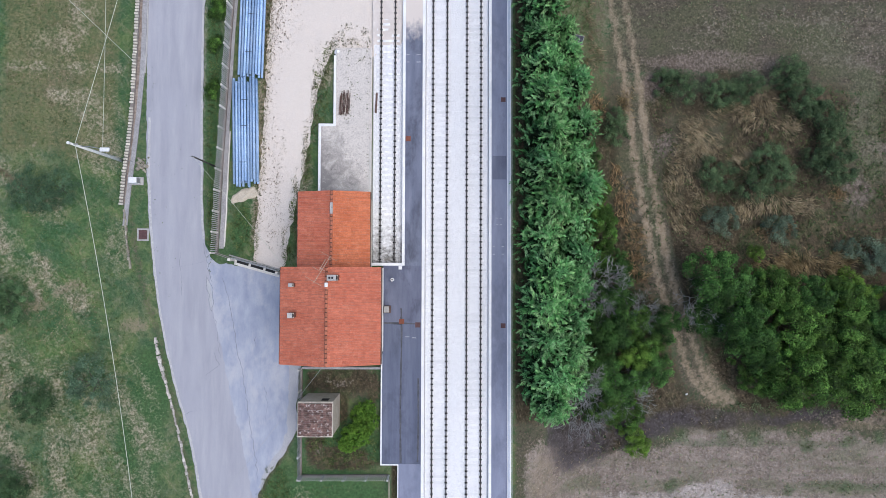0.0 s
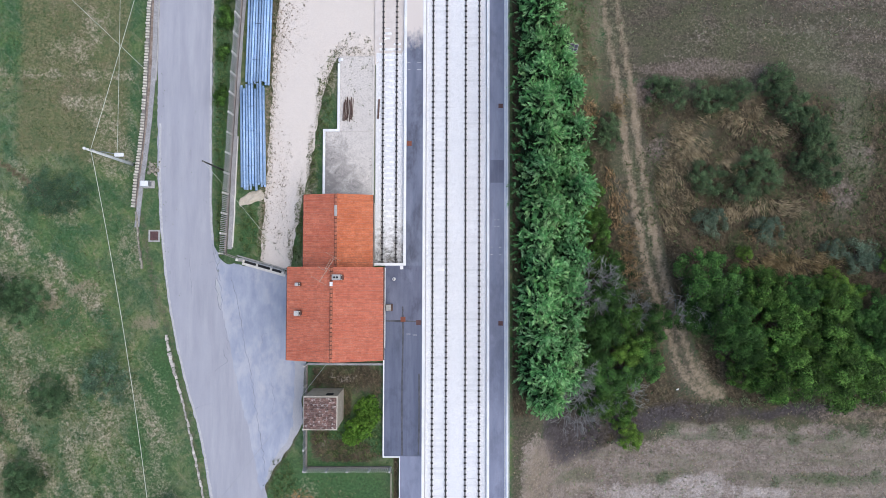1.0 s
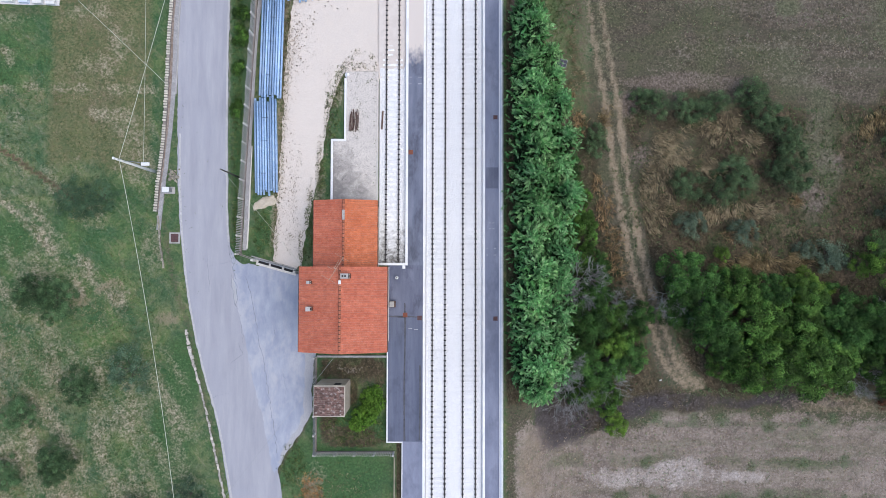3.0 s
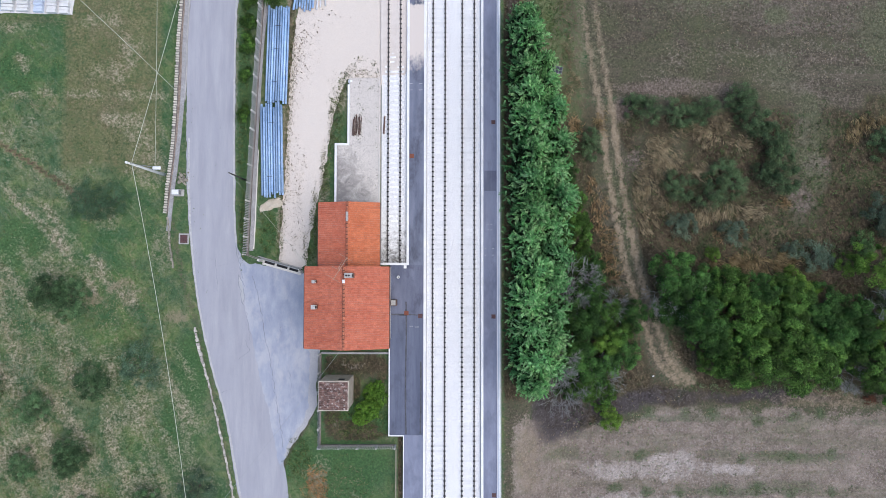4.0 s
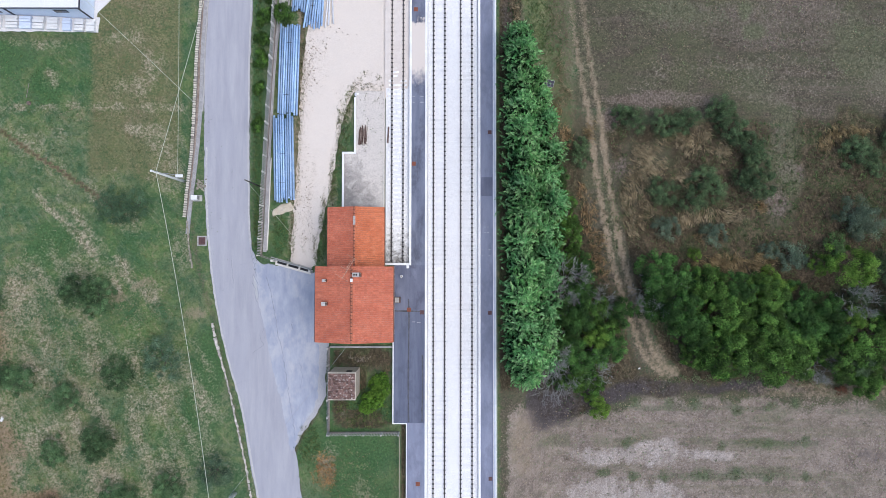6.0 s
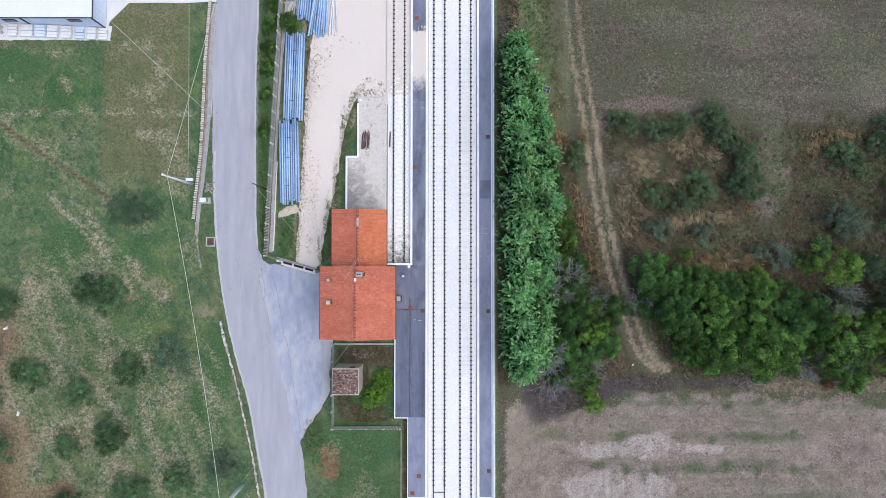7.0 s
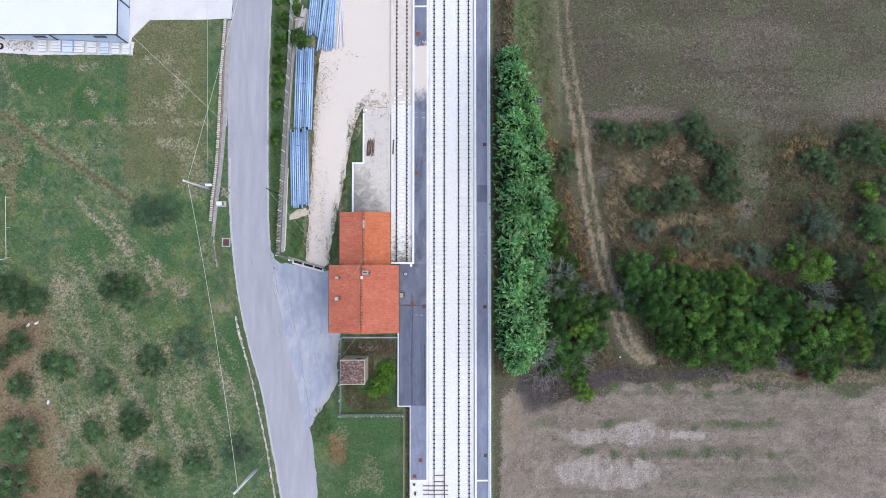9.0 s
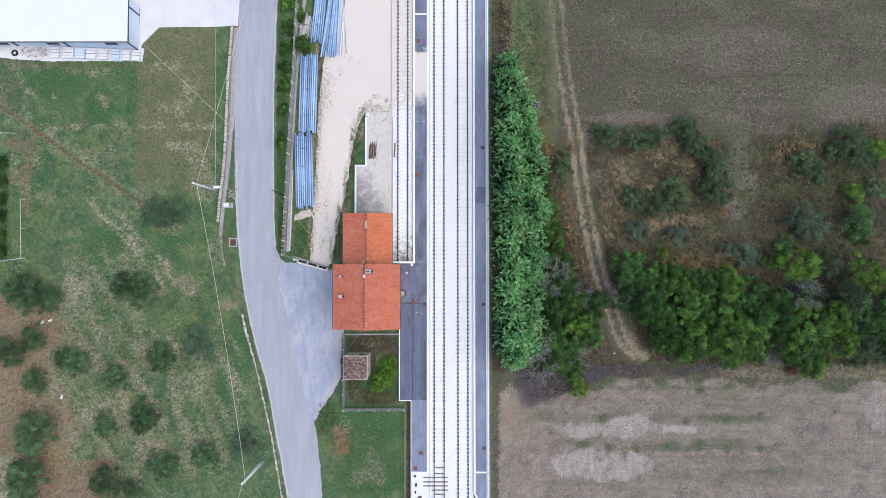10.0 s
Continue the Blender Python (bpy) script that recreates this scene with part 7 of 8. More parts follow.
def conifer(r, tall):
    """A dense cypress-like tree whose branches end in long upright feathery sprays."""
    t = thing("conifer", "tall dense feathery green conifer in a row behind the platform", "conifer", (0, 0, 0), group="row of conifers")
    part("trunk", tube(bmesh.new(), [(0, 0, -0.6), (0, 0, tall * 0.5), (0, 0, tall * 0.95)], [0.2, 0.12, 0.02], 8), "bark", t)
    base, way, long, wide, plume, age_and_shade = [], [], [], [], [], []
    n, m = 235, 40
    for k in range(n):
        s = (k + 0.5) / n
        z = tall * (0.12 + 0.88 * s ** 0.85)
        th = k * 2.39996 + rng.uniform(-0.3, 0.3)
        reach = r * (1 - (z / tall) ** 1.8) ** 0.7 * rng.choice([rng.uniform(0.45, 1.0), rng.uniform(0.85, 1.38)]) + 0.12
        hor = np.array([math.cos(th), math.sin(th), 0])
        axis = unit(0.75 * hor + np.array([0.18, 0, rng.uniform(0.0, 0.7)]) + rng.normal(scale=0.38, size=3))
        tip = np.array([0, 0, z]) + hor * reach
        size = rng.uniform(0.8, 1.6)
        side = unit(np.cross(axis, [0, 0, 1.0]) + rng.normal(scale=0.25, size=3))
        f = rng.random(m) ** 0.75
        sgn = np.where(rng.random(m) < 0.5, -1.0, 1.0)
        p = tip - axis * size * (1 - f[:, None]) + rng.normal(scale=0.04, size=(m, 3)) + np.array([0, 0, -0.16]) * ((1 - f[:, None]) * size) ** 2
        d = unit(axis * 0.95 + side * (sgn * rng.uniform(0.15, 0.75, m) * (1.1 - 0.6 * f))[:, None] + rng.normal(scale=0.12, size=(m, 3)) + np.array([0, 0, 0.10]))
        L = (0.24 + 0.22 * (1 - f)) * rng.uniform(0.7, 1.3, m)
        base.append(p)
        way.append(d)
        long.append(L)
        wide.append(L * rng.uniform(0.16, 0.26, m))
        plume.append(np.full(m, rng.random()))
        age_and_shade.append(f * rng.uniform(0.75, 1.0))
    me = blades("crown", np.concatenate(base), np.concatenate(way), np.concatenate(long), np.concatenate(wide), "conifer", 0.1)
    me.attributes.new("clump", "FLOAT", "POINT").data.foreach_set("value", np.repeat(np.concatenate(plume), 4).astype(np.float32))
    me.attributes.new("growth_and_shade", "FLOAT", "POINT").data.foreach_set("value", np.repeat(np.concatenate(age_and_shade), 4).astype(np.float32))
    ob = new("crown", me)
    ob.parent = t
    # leaf core coloured near black to paint the shade between the plumes
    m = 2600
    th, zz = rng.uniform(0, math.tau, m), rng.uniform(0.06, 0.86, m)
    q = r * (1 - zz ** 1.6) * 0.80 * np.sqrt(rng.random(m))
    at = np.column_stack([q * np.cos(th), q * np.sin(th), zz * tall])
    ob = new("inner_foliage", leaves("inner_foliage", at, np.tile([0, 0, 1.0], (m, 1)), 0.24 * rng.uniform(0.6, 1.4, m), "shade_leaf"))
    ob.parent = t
    tagged(ob, "old inner foliage, coloured dark for the shaded gaps")
    return t


def bare_shrub(r, tall):
    t = thing("bare_shrub", "leafless grey shrub with tangled twigs among the trees", "shrub", (0, 0, 0))
    bm = bmesh.new()

    def grow(p, d, L, rad, depth):
        q = p + d * L
        tube(bm, [p, (p + q) / 2 + Vector(rng.normal(scale=0.06 * L, size=3)), q], [rad, rad * 0.8, rad * 0.6], 3, False)
        if depth:
            for _ in range(4 if depth < 3 else 3):
                e = (d + Vector(rng.normal(scale=0.5, size=3)) + Vector((0, 0, 0.05))).normalized()
                grow(p + d * L * rng.uniform(0.45, 1.0), e, L * rng.uniform(0.55, 0.8), rad * 0.72, depth - 1)

    for k in range(7):
        a = math.tau * k / 7 + rng.uniform(-0.3, 0.3)
        grow(Vector((0, 0, 0)), Vector((math.cos(a) * 0.55, math.sin(a) * 0.55, 0.8)).normalized(), tall * 0.36, 0.048, 4)
    part("branchwork", bm, "twig", t)
    return t


def plant_trees():
    # conifers behind the platform: x, y, half-width
    pats = [first_of(conifer(2.7, 8.4), 2.7), first_of(conifer(2.5, 9.0), 2.5), first_of(conifer(2.9, 7.8), 2.9)]
    for k, (x, y, r) in enumerate([(10.9, 29.6, 2.1), (11.3, 26.6, 2.4), (11.1, 23.4, 2.4), (11.4, 20.2, 2.6), (11.2, 16.8, 2.5), (11.9, 13.4, 2.8), (11.4, 10.0, 2.7), (11.9, 6.6, 2.8), (11.4, 3.2, 2.7),
                                   (11.9, -0.2, 2.6), (11.3, -3.6, 2.7), (11.5, -7.0, 2.8), (11.5, -10.4, 2.7), (11.9, -13.2, 2.4)]):
        plant(pats[k % 3], x, y, r)
    for k, (x, y, r) in enumerate([(14.2, 18.6, 2.3), (15.1, 15.0, 2.5), (14.5, 11.6, 2.6), (15.2, 8.3, 2.6), (14.6, 4.9, 2.5), (14.9, 1.5, 2.4), (14.4, -1.9, 2.4), (14.9, -5.3, 2.4), (14.6, -8.8, 2.4), (13.8, 22.0, 2.0), (14.6, -12.0, 2.2), (13.9, 25.2, 1.7)]):
        plant(pats[(k + 1) % 3], x, y, r)
    clear(pats)
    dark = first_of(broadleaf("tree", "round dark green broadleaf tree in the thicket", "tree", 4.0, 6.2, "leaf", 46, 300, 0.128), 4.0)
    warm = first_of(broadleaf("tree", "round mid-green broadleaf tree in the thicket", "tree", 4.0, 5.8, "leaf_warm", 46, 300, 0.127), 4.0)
    grey = first_of(broadleaf("tree", "grey-green broadleaf tree in the thicket", "tree", 4.0, 5.2, "leaf_grey", 40, 280, 0.122, None, 0.5), 4.0)
    lime = first_of(broadleaf("tree", "yellow-green broadleaf tree in the thicket", "tree", 4.0, 8.5, "leaf_lime", 44, 280, 0.124, None, 0.45), 4.0)
    shady = [(24.0, -11.2, 2.4), (20.3, -12.4, 3.0), (35.0, -3.0, 2.8), (36.0, -8.8, 2.8), (41.2, -2.9, 2.6), (49.6, -5.2, 2.9), (53.6, -5.8, 2.4), (47.8, -9.2, 2.3), (54.0, -10.0, 1.9), (19.0, -6.2, 3.1), (25.5, -6.2, 2.0), (19.8, -2.7, 2.4), (30.8, -1.2, 3.6), (33.4, -6.2, 3.4), (50.5, -7.8, 3.0),
             (54.0, -8.6, 2.4), (68.1, -8.0, 3.8), (20.3, 0.4, 1.7), (30.2, -5.4, 2.4), (17.8, -9.8, 2.2), (17.3, -12.4, 1.9), (16.8, -6.8, 1.7), (17.2, -15.6, 1.5), (73.0, -6.0, 4.0), (16.9, 12.0, 1.7)]
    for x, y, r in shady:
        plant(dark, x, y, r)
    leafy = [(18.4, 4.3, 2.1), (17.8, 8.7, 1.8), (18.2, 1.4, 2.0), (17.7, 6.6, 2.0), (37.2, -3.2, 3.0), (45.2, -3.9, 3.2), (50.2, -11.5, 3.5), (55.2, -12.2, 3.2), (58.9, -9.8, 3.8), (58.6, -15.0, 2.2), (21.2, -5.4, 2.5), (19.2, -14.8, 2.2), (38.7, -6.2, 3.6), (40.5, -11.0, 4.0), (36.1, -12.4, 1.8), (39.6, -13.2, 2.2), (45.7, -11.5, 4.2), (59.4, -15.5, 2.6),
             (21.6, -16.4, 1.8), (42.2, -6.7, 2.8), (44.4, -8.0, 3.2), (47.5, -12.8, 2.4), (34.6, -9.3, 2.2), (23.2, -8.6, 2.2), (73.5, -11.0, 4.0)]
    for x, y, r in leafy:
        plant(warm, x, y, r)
    for x, y, r in ((47.2, -6.8, 2.4), (54.3, -9.6, 1.8), (58.3, -12.8, 2.4), (64.4, -5.4, 3.4), (66.6, -12.9, 2.8), (67.9, -11.0, 2.6), (61.7, 0.3, 2.5), (57.8, -4.1, 2.3), (71.0, -14.0, 2.6)):
        plant(grey, x, y, r)
    for x, y, r in ((22.0, -9.2, 1.9), (55.6, 0.2, 3.0), (62.4, -8.0, 2.6), (63.3, -12.2, 2.5), (66.7, -1.6, 3.0), (57.1, -6.9, 1.8), (42.8, -8.8, 1.5), (46.8, -9.0, 1.5), (38.4, -4.4, 1.4), (52.4, -9.0, 1.6), (44.6, -2.6, 1.3), (39.0, -9.4, 1.3), (41.6, -12.6, 1.2), (48.4, -12.6, 1.3), (55.8, -9.4, 1.5), (22.6, -12.8, 1.3), (36.0, 1.8, 1.0), (68.0, 3.6, 0.9), (53.1, 0.5, 1.8)):
        plant(lime, x, y, r)
    red = first_of(broadleaf("shrub", "small rusty red shrub at the edge of the field", "shrub", 1.0, 1.2, "russet", 10, 90, 0.09, 0.1), 1.0)
    plant(red, 56.6, -16.9, 0.9)
    bright = first_of(broadleaf("shrub", "bright green leafy shrub", "shrub", 2.0, 2.6, "leaf_bright", 16, 420, 0.085, 0.2), 2.0)
    for x, y, r in ((22.6, -18.6, 1.1), (23.0, -20.0, 1.2), (45.9, -2.4, 1.9), (48.9, -2.9, 1.3), (66.3, 11.2, 1.5), (69.8, 18.3, 1.8)):
        plant(bright, x, y, r)
    silver = first_of(broadleaf("shrub", "silvery grey-green shrub in the brambles", "shrub", 3.0, 3.0, "pale_leaf", 24, 300, 0.09, 0.2, 0.5), 3.0)
    for x, y, r in ((32.4, 5.5, 1.9), (38.9, 4.6, 1.8), (57.6, 7.2, 2.6), (59.8, 6.2, 2.4), (46.5, 2.4, 1.3), (49.4, 1.4, 2.2)):
        plant(silver, x, y, r)
    soft = first_of(broadleaf("shrub", "dull blue-green shrub in the brambles", "shrub", 3.0, 3.0, "scrub_leaf", 30, 240, 0.095, 0.0, 0.55), 3.0)
    for x, y, r in ((27.3, 20.2, 2.1), (25.9, 21.2, 1.4), (31.6, 19.9, 1.9), (33.4, 19.5, 1.8), (35.3, 20.5, 1.6), (39.4, 21.7, 2.1), (40.2, 20.6, 1.8), (41.6, 18.8, 2.1), (43.4, 16.6, 2.2), (44.8, 14.8, 1.9), (44.8, 11.6, 2.4), (42.9, 12.6, 1.7),
                    (31.8, 10.6, 2.2), (37.4, 12.3, 1.9), (38.8, 10.8, 1.8), (35.6, 9.6, 2.2), (58.2, 16.2, 2.1), (59.6, 15.2, 2.1), (61.6, 13.8, 1.3), (65.2, 19.6, 2.6), (66.8, 17.8, 2.6), (70.1, 12.2, 1.9), (20.2, 16.6, 1.5), (20.4, 15.2, 1.5), (68.9, 16.8, 1.8), (63.6, 17.8, 1.8)):
        plant(soft, x, y, r)
    green = first_of(broadleaf("shrub", "rounded mid-green shrub in the brambles", "shrub", 3.0, 3.2, "leaf_shrub", 26, 300, 0.095, 0.2, 0.5), 3.0)
    for x, y, r in ((66.6, 6.4, 2.7), (67.8, 5.4, 1.8), (55.6, 3.2, 1.6)):
        plant(green, x, y, r)
    olive = first_of(broadleaf("olive_tree", "small grey-green olive tree in the meadow", "olive tree", 3.0, 2.7, "olive", 36, 300, 0.085, 0.4, 0.6), 3.0)
    for x, y, r in ((-59.6, -4.1, 3.0), (-57.0, -4.8, 2.4), (-45.4, -3.4, 2.6), (-43.4, -4.0, 2.7), (-58.3, -10.5, 2.0), (-61.3, -12.5, 2.4), (-52.8, -14.2, 2.2), (-54.4, -13.7, 1.5), (-58.2, -17.1, 2.1), (-47.3, -16.8, 2.2), (-40.6, -13.8, 2.3),
                    (-57.7, -24.4, 3.4), (-48.4, -23.6, 2.0), (-42.7, -22.0, 2.4), (-43.3, -23.6, 1.9), (-40.4, -29.6, 2.6), (-34.1, -28.8, 2.3), (-58.7, -31.0, 3.4), (-47.9, -32.0, 2.7), (-44.4, -33.3, 1.7)):
        plant(olive, x, y, r)
    low_olive = first_of(broadleaf("olive_shrub", "low soft dark shrub in the meadow", "shrub", 3.0, 1.9, "olive_dark", 26, 190, 0.085, 0.0, 1.0), 3.0)
    for x, y, r in ((-42.0, 7.8, 2.4), (-40.4, 7.5, 2.1), (-38.9, 8.2, 2.2)):
        plant(low_olive, x, y, r)
    blue = first_of(broadleaf("olive_tree", "thin silvery olive tree in the meadow", "olive tree", 3.0, 3.0, "blue_leaf", 26, 250, 0.085, 0.4, 0.8), 3.0)
    plant(blue, -35.0, -12.0, 2.8)
    plant(blue, -28.4, -26.6, 2.3)
    bush = first_of(broadleaf("garden_bush", "dense bright green bush in the station garden", "bush", 2.0, 2.6, "bush", 110, 200, 0.07, 0.1, 0.95), 2.0)
    for x, y, r in ((-7.0, -15.0, 1.35), (-6.9, -16.1, 1.5), (-7.7, -17.2, 1.45), (-8.7, -18.3, 1.05)):
        plant(bush, x, y, r)
    verge = first_of(broadleaf("hedge_shrub", "low green shrub on the verge beside the yard fence", "shrub", 1.2, 1.5, "leaf_warm", 14, 260, 0.085, 0.1), 1.2)
    for x, y, r in ((-22.9, 27.2, 0.9), (-23.0, 28.4, 0.7), (-22.7, 30.4, 1.0), (-22.6, 33.4, 1.1), (-22.4, 36.6, 1.0), (-22.2, 40.0, 1.2), (-20.2, 33.8, 1.35), (-23.3, 18.9, 0.9), (-23.2, 23.8, 0.8), (-20.6, 38.4, 0.9), (-22.1, 43, 1.3)):
        plant(verge, x, y, r)
    twiggy = first_of(bare_shrub(2.6, 7.4), 2.6)
    for x, y, r in ((18.1, -1.8, 2.5), (16.4, -3.7, 2.3), (22.9, -4.4, 1.5), (21.2, -13.4, 2.0), (15.6, -11.6, 2.2), (16.9, -14.9, 2.2), (30.1, -3.8, 2.4), (67.6, -10.2, 2.2), (58.0, -4.5, 2.0), (53.2, -13.7, 1.9)):
        plant(twiggy, x, y, r)
    clear([dark, warm, grey, lime, red, bright, silver, soft, green, olive, low_olive, blue, bush, verge, twiggy])



plant_trees()


def scatter(rows, each):
    """Places strewn over ovals x, y, half-width, half-length, so many a square metre."""
    out = []
    for cx, cy, rx, ry in rows:
        n = int(each * math.pi * rx * ry)
        a, q = rng.uniform(0, math.tau, n), np.sqrt(rng.random(n)) * (1 + 0.15 * rng.normal(size=n))
        out.append(np.stack([cx + rx * q * np.cos(a), cy + ry * q * np.sin(a)], -1))
    p = np.concatenate(out)
    return np.column_stack([p, height(p[:, 0], p[:, 1])])


def tufts(name, label, at, blades_each, long, wide, material, splay=0.8, lean=(0, 0, 0), bend=0.15, drift=False):
    base = np.repeat(at, blades_each, 0) + rng.normal(scale=long * 0.18, size=(len(at) * blades_each, 3)) * np.array([1, 1, 0])
    sway = np.repeat([[*noise.noise_vector(Vector((p[0] * 0.28, p[1] * 0.28, 3)))[:2], 0] for p in at], blades_each, 0) * 2.2 if drift else 0.0
    d = unit(np.column_stack([rng.normal(scale=splay, size=(len(base), 2)), np.ones(len(base))]) + np.repeat(rng.normal(scale=0.35, size=(len(at), 3)), blades_each, 0) + np.array(lean) + sway)
    L = long * rng.uniform(0.5, 1.3, len(base))
    tagged(new(name, blades(name, base, d, L, wide * rng.uniform(0.6, 1.4, len(base)), material, bend)), label, "grass", kind="stuff")


def sow():
    tan = [(28.6, 13.0, 1.8, 2.8), (28.9, 16.0, 1.4, 1.4), (37.0, 18.4, 1.6, 0.9), (27.0, 10.4, 1.2, 2.8), (30.6, 14.2, 1.8, 1.2), (29.4, 8.0, 1.2, 1.8), (27.6, 6.2, 0.8, 1.6), (30.2, 16.6, 1.6, 0.9), (33.6, 17.8, 2.2, 0.9), (36.4, 17.0, 1.8, 1.2), (35.4, 12.8, 2.4, 1.0), (37.2, 7.6, 2.8, 1.1), (34.4, 6.8, 1.6, 1.0), (41.4, 7.2, 2.0, 1.0), (40.0, 16.6, 1.0, 1.4)]
    tufts("dry_reeds", "long tan dry reeds leaning in drifts", scatter(tan, 10.0), 8, 0.95, 0.04, "reed", 0.35, (0.5, -0.9, -0.3), 0.15, True)
    gold = [(56.0, 18.6, 1.6, 1.3), (58.8, 19.0, 2.0, 0.8), (54.4, 17.4, 1.0, 1.2), (42.4, 0.2, 3.4, 1.2), (38.4, 0.1, 2.6, 1.2), (45.8, 1.0, 1.8, 1.2), (40.6, 1.2, 2.6, 0.9), (21.6, 19.4, 0.7, 1.8), (17.2, 21.4, 0.8, 2.2)]
    tufts("golden_reeds", "golden dry grass among the shrubs", scatter(gold, 9.0), 8, 0.85, 0.05, "gold_reed", 0.4, (0.3, -0.7, -0.2), 0.15, True)
    rust = [(21.6, 7.2, 1.0, 2.8), (22.6, 2.6, 1.0, 2.8), (23.4, 0.0, 0.9, 1.6), (20.6, 11.0, 0.6, 1.6), (18.4, 18.4, 0.9, 1.8), (45.6, 8.6, 0.8, 1.2), (38.4, 4.4, 2.2, 0.9)]
    tufts("rusty_reeds", "reddish dry stalks beside the farm track", scatter(rust, 11.0), 7, 0.75, 0.045, "rusty_reed", 0.4, (0.4, -0.7, -0.2), 0.12, True)
    tufts("scorched_grass", "patch of scorched orange grass in the meadow", scatter([(-14.2, -26.0, 1.2, 1.5), (-13.9, -28.2, 0.75, 1.4), (-14.3, -26.6, 1.7, 2.3)], 11.0), 6, 0.26, 0.05, "scorch", 1.1, (0, 0, -0.2))
    wild = [(47.9, 9, 23, 11), (70, 8, 12, 12)]
    tufts("brambles", "low dull brambles and weeds", scatter(wild, 2.6), 6, 0.42, 0.07, "brush", 1.3, (0, 0, -0.2), 0.25)
    tufts("dead_stalks", "low dead grey-brown stalks", scatter(wild, 1.3), 6, 0.6, 0.03, "dead_stalk", 0.6, (0.3, -0.5, -0.2), 0.25, True)
    meadow = [(-48, 5, 17, 28), (-48, -22, 17, 16), (-36, -16, 5, 16), (-11, -30, 5.5, 7.5)]
    tufts("meadow_grass", "short green meadow grass with weeds", scatter(meadow, 5.0), 4, 0.20, 0.05, "grass", 1.2, (0, 0, -0.3), 0.2)
    tufts("meadow_straw", "dry straw in the meadow", scatter([(-51, -13, 9, 7), (-46, -29, 9, 8), (-53.5, -4, 4, 6), (-39, -5, 4, 3), (-11, -29, 4, 5), (-44, 20, 6, 1)], 10.0), 4, 0.22, 0.026, "straw", 1.2, (0, 0, -0.3), 0.2)
    verge = [(-23.5, 22, 0.6, 20), (-23.4, 5, 0.5, 4), (-20.4, 4.2, 1.2, 2.6), (-14.6, 5.0, 0.7, 4), (-13.3, 11.2, 0.6, 3.2), (-12.0, 18.5, 0.8, 4), (-10.9, 23.2, 0.8, 1), (-15.2, 1.4, 0.5, 1.2), (-8.7, -18.5, 4, 2.6), (-16.4, -23.5, 1.6, 2.5)]
    tufts("verge_grass", "rank green grass and weeds along the edges", scatter(verge, 16.0), 5, 0.30, 0.06, "grass", 0.9, (0, 0, -0.1), 0.2)
    yard = [(-17.3, 22, 0.9, 7), (-17.0, 27, 1.2, 4), (-17.0, 7.5, 1.0, 6), (-16.2, 4, 0.5, 3), (-12.6, 21, 1.0, 4), (-8.5, 24.3, 1.6, 0.8), (-7.1, 18, 0.25, 5), (-9, 22, 1.2, 0.8), (-15.5, 27, 1.5, 4)]
    ledge = [(-6.95, 16, 0.12, 7.4), (-8.6, 14.3, 1.3, 0.12), (-8.3, 22.4, 1.3, 0.9), (-7.3, 22.6, 0.3, 1.0), (-8.8, 18.0, 0.9, 3.0)]
    at = scatter(ledge, 6.0)
    at[:, 2] = 0.5
    tufts("dock_weeds", "small dark weeds in the joints of the loading dock", at, 6, 0.13, 0.05, "brush", 1.2, (0, 0, -0.2), 0.2)
    arch = [(-10.7, 24.3, 0.5, 0.6), (-10.1, 25.1, 0.6, 0.4), (-8.9, 25.9, 0.9, 0.35), (-7.5, 25.3, 0.5, 0.5), (-7.0, 24.3, 0.3, 0.7), (-9.2, 24.2, 1.4, 0.5)]
    tufts("arch_straw", "brown dry weeds round the end of the loading dock", scatter(arch, 14.0), 6, 0.15, 0.05, "yard_weed", 1.2, (0, 0, -0.2), 0.2)
    tufts("arch_weeds", "low weeds round the end of the loading dock", scatter(arch, 15.0), 6, 0.17, 0.055, "grass", 1.2, (0, 0, -0.2), 0.2)
    edge = [(-17.5, 26, 0.5, 9), (-18.1, 12, 0.4, 8), (-13.4, 12.5, 0.5, 4), (-12.3, 18, 0.5, 4), (-9.6, 24.2, 2.0, 0.5), (-16.8, 28, 0.8, 4)]
    rim = [(-17.6, 27, 0.35, 8), (-18.0, 18, 0.35, 8), (-18.6, 8, 0.35, 6), (-18.9, 3, 0.35, 2), (-14.6, 6.5, 0.4, 3.4), (-13.6, 11.5, 0.4, 3.4), (-12.7, 17, 0.4, 3.6), (-11.4, 22, 0.4, 1.8), (-15.7, 2.4, 0.4, 2.0)]
    tufts("rim_weeds", "dull grass creeping over the edge of the gravel", scatter(rim, 26.0), 5, 0.17, 0.06, "grass", 1.2, (0, 0, -0.2), 0.2)
    tufts("rim_straw", "brown dry grass along the edge of the gravel", scatter(rim, 16.0), 5, 0.16, 0.06, "yard_weed", 1.2, (0, 0, -0.2), 0.2)
    tufts("edge_weeds", "low dry weeds where grass meets gravel", scatter(edge, 12.0), 6, 0.15, 0.05, "yard_weed", 1.2, (0, 0, -0.2), 0.2)
    tufts("yard_stubs", "small reddish weeds in the gravel", scatter([(-16.9, 26, 1.2, 7), (-17.2, 10, 0.9, 6)], 5.0), 6, 0.12, 0.05, "rusty_straw", 1.2, (0, 0, -0.2), 0.2)
    tufts("lane_weeds", "line of low weeds along the middle of the gravel lane", scatter([(-16.5, 6.5, 0.35, 4.2), (-17.2, 3.0, 0.6, 1.4), (-16.0, 12, 0.3, 3)], 9.0), 6, 0.15, 0.06, "yard_weed", 1.2, (0, 0, -0.2), 0.2)
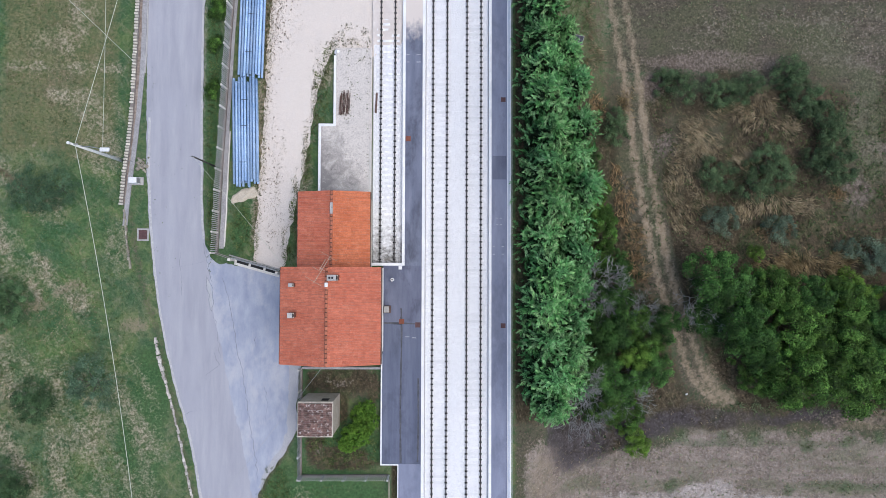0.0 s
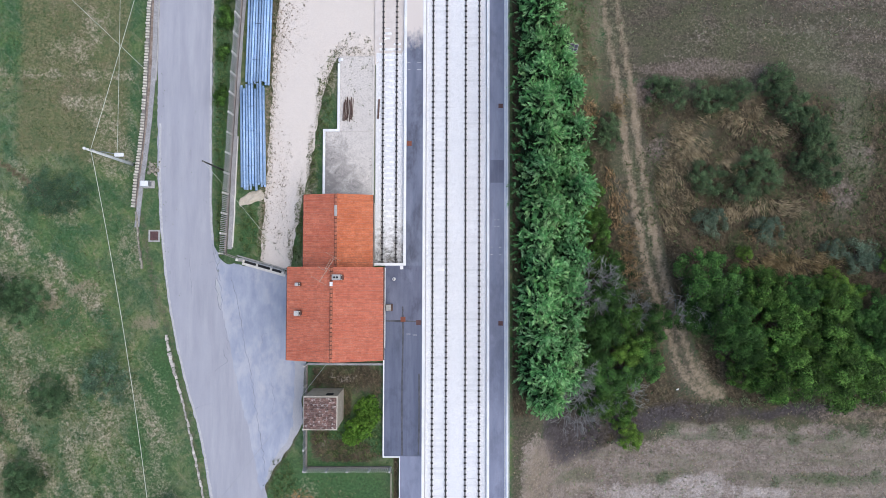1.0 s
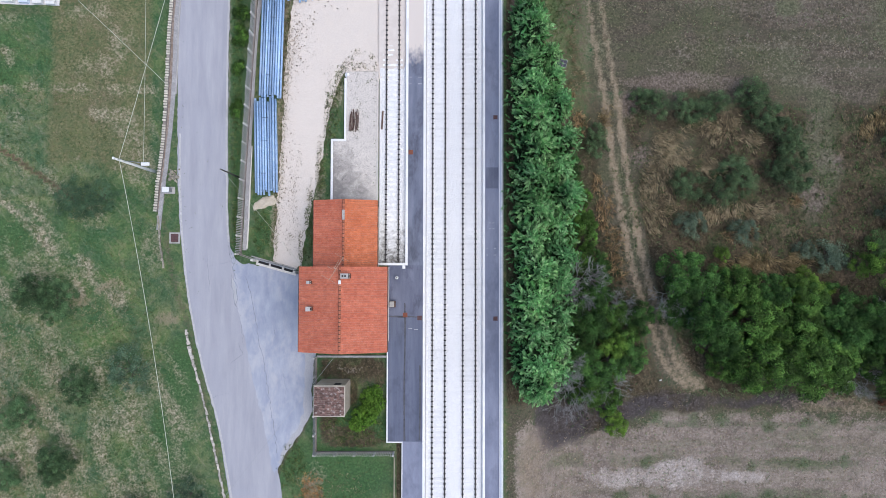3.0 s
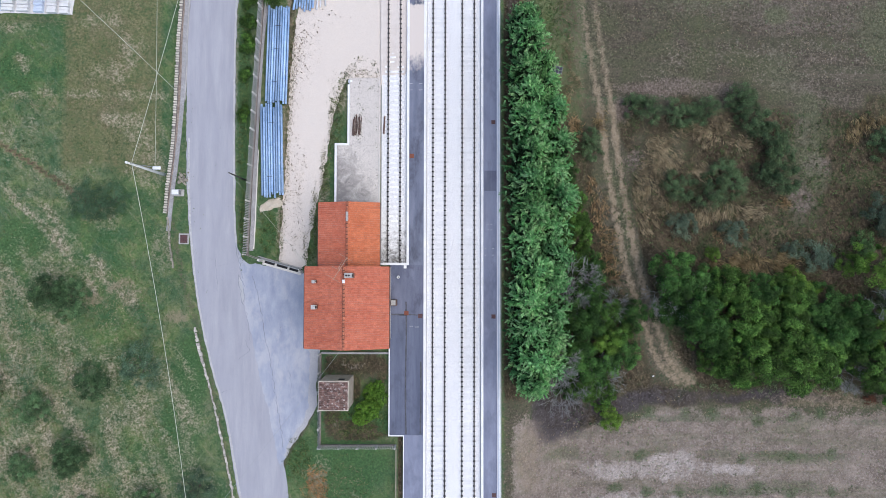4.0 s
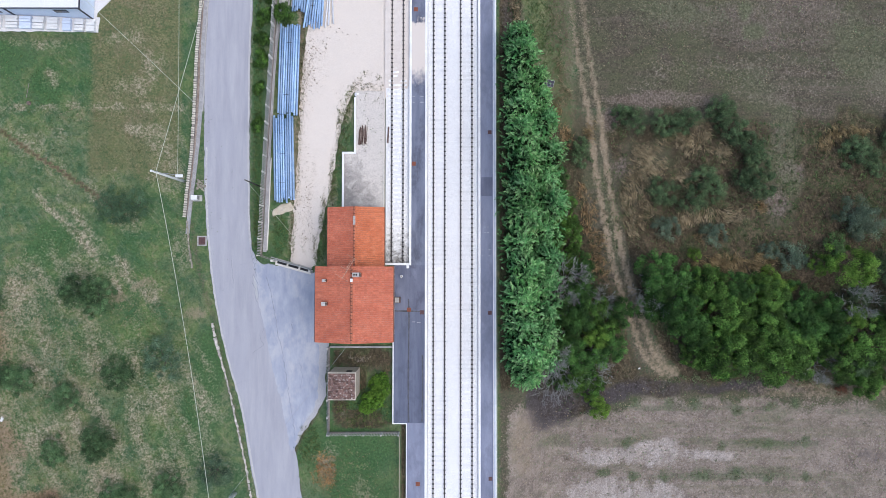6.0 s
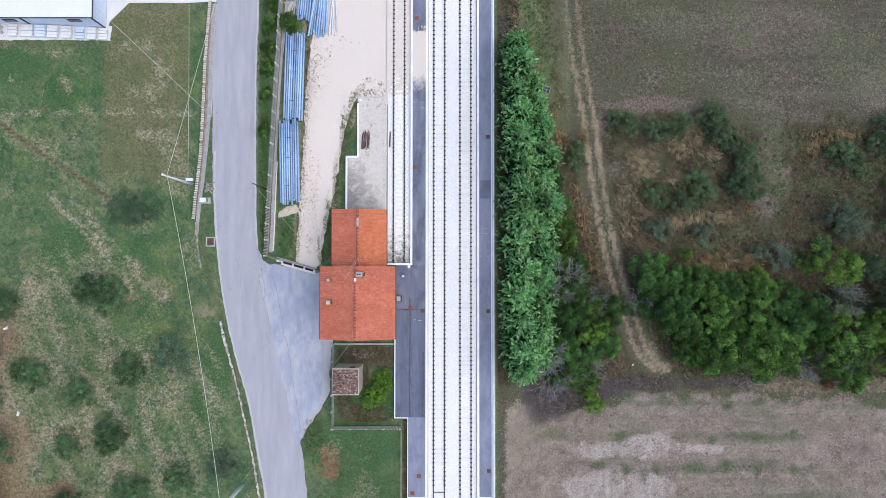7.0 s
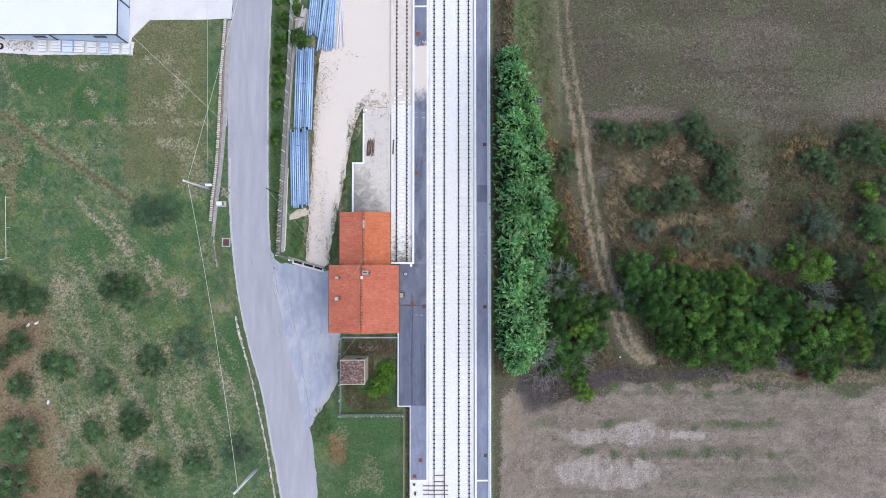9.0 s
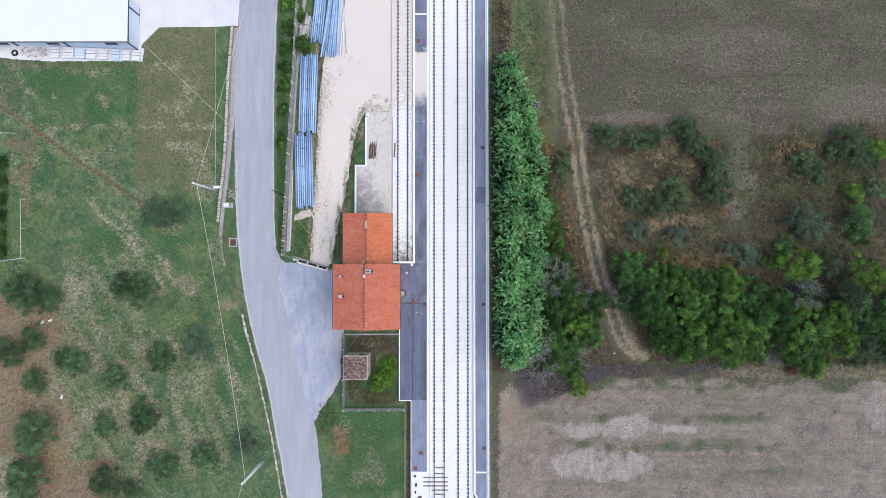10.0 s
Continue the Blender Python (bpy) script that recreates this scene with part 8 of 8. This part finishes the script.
    tufts("yard_clumps", "scattered brown clumps of dry weeds on the gravel", scatter([(-16.4, 28.6, 1.8, 2.2), (-16.6, 25.4, 1.3, 3.0), (-15.0, 29.4, 1.6, 1.2), (-17.2, 12, 0.7, 6), (-12.6, 31.5, 2.2, 1.4)], 1.5), 16, 0.15, 0.06, "yard_clump", 1.3, (0, 0, -0.3), 0.2)
    tufts("yard_weeds", "small dry weeds dotted over the gravel", scatter(yard, 9.0), 6, 0.10, 0.045, "yard_weed", 1.2, (0, 0, -0.2), 0.2)
    field = [(45, -26, 34, 9), (48, 34, 28, 9), (24, -25, 11, 8)]
    tufts("field_weeds", "sparse grey-green weeds on the bare fields", scatter(field, 0.7), 4, 0.22, 0.07, "weed", 1.2, (0, 0, -0.3), 0.2)
    rows = [(x + 0.5 * math.sin(7 * x), y + 0.5 * math.sin(5 * x + y), a, 0.7) for y, row in WEED_ROWS for x, a in row] + [(40, -19.8, 9, 0.5), (42, -29.3, 9, 0.5), (48, -24.6, 6, 0.4)]
    tufts("field_weed_rows", "clumps of green weeds in rows on the bare field", scatter(rows, 4.0), 5, 0.15, 0.05, "grass", 1.3, (0, 0, -0.2), 0.2)
    tufts("field_stubble", "pale stubble on the bare fields", scatter(field, 1.6), 4, 0.20, 0.05, "straw", 1.2, (0, 0, -0.3), 0.2)
    tufts("embankment_brush", "dark undergrowth below the conifers", scatter([(10.2, 6, 0.9, 22), (20.5, -6, 5, 12), (11.0, 35, 1.0, 8)], 6.0), 5, 0.45, 0.09, "olive", 0.9)
    tufts("hedge_foot_grass", "pale rank grass at the foot of the thicket", scatter([(40, -15.6, 9, 0.7), (56, -16.0, 9, 0.8), (68, -16.4, 6, 0.8)], 5.0), 6, 0.5, 0.06, "weed", 0.9)
    tufts("strip_weeds", "thin weeds on the strip beside the farm track", scatter([(15.5, 34, 3.0, 14), (26.0, 12, 1.6, 8)], 5.0), 5, 0.30, 0.06, "brush", 1.1)
    tufts("strip_straw", "brown dry grass below the parapet", scatter([(11.3, 37, 0.7, 4.5), (10.9, 42, 0.8, 3), (18.1, 24.2, 0.9, 1.4), (17.4, 27.4, 0.4, 2)], 8.0), 7, 0.75, 0.045, "reed", 0.4, (0.2, -0.7, -0.2), 0.15, True)
    tufts("strip_grass", "rank green grass on the strip beside the farm track", scatter([(14.6, 35, 2.2, 9)], 9.0), 5, 0.3, 0.06, "grass", 1.0)


sow()


def vineyard():
    f = thing("vegetable_frame", "low pale pipe frame round a plot of green plants", "garden frame", (0, 0, 0))
    for a, b in (((-60.7, 9.9), (-60.45, 1.0)), ((-60.45, 1.0), (-66, 0.2)), ((-61.8, 19.4), (-66, 19.4))):
        za, zb = lie(*a) + 0.9, lie(*b) + 0.9
        part("rail", tube(bmesh.new(), [(*a, za), (*b, zb)], 0.035, 6), "picket", f)
        for s in (0.02, 0.5, 0.98):
            x, y = a[0] + (b[0] - a[0]) * s, a[1] + (b[1] - a[1]) * s
            part("post", tube(bmesh.new(), [(x, y, lie(x, y) - 0.1), (x, y, lie(x, y) + 0.92)], 0.03, 6), "picket", f)
    for y in np.arange(2.0, 16.0, 2.6):
        p = thing("plant_row", "row of leafy green vegetables in the plot", "plants", (-64.4, float(y), lie(-64.4, y)), group="vegetable rows")
        n = 2200
        at = np.column_stack([rng.uniform(-2.8, 1.6, n), rng.normal(scale=0.55, size=n), rng.uniform(0.1, 1.0, n)])
        ob = new("leaves", leaves("leaves", at, np.tile([0, 0, 1.0], (n, 1)), 0.12 * rng.uniform(0.6, 1.4, n), "leaf_warm"))
        ob.parent = p


vineyard()
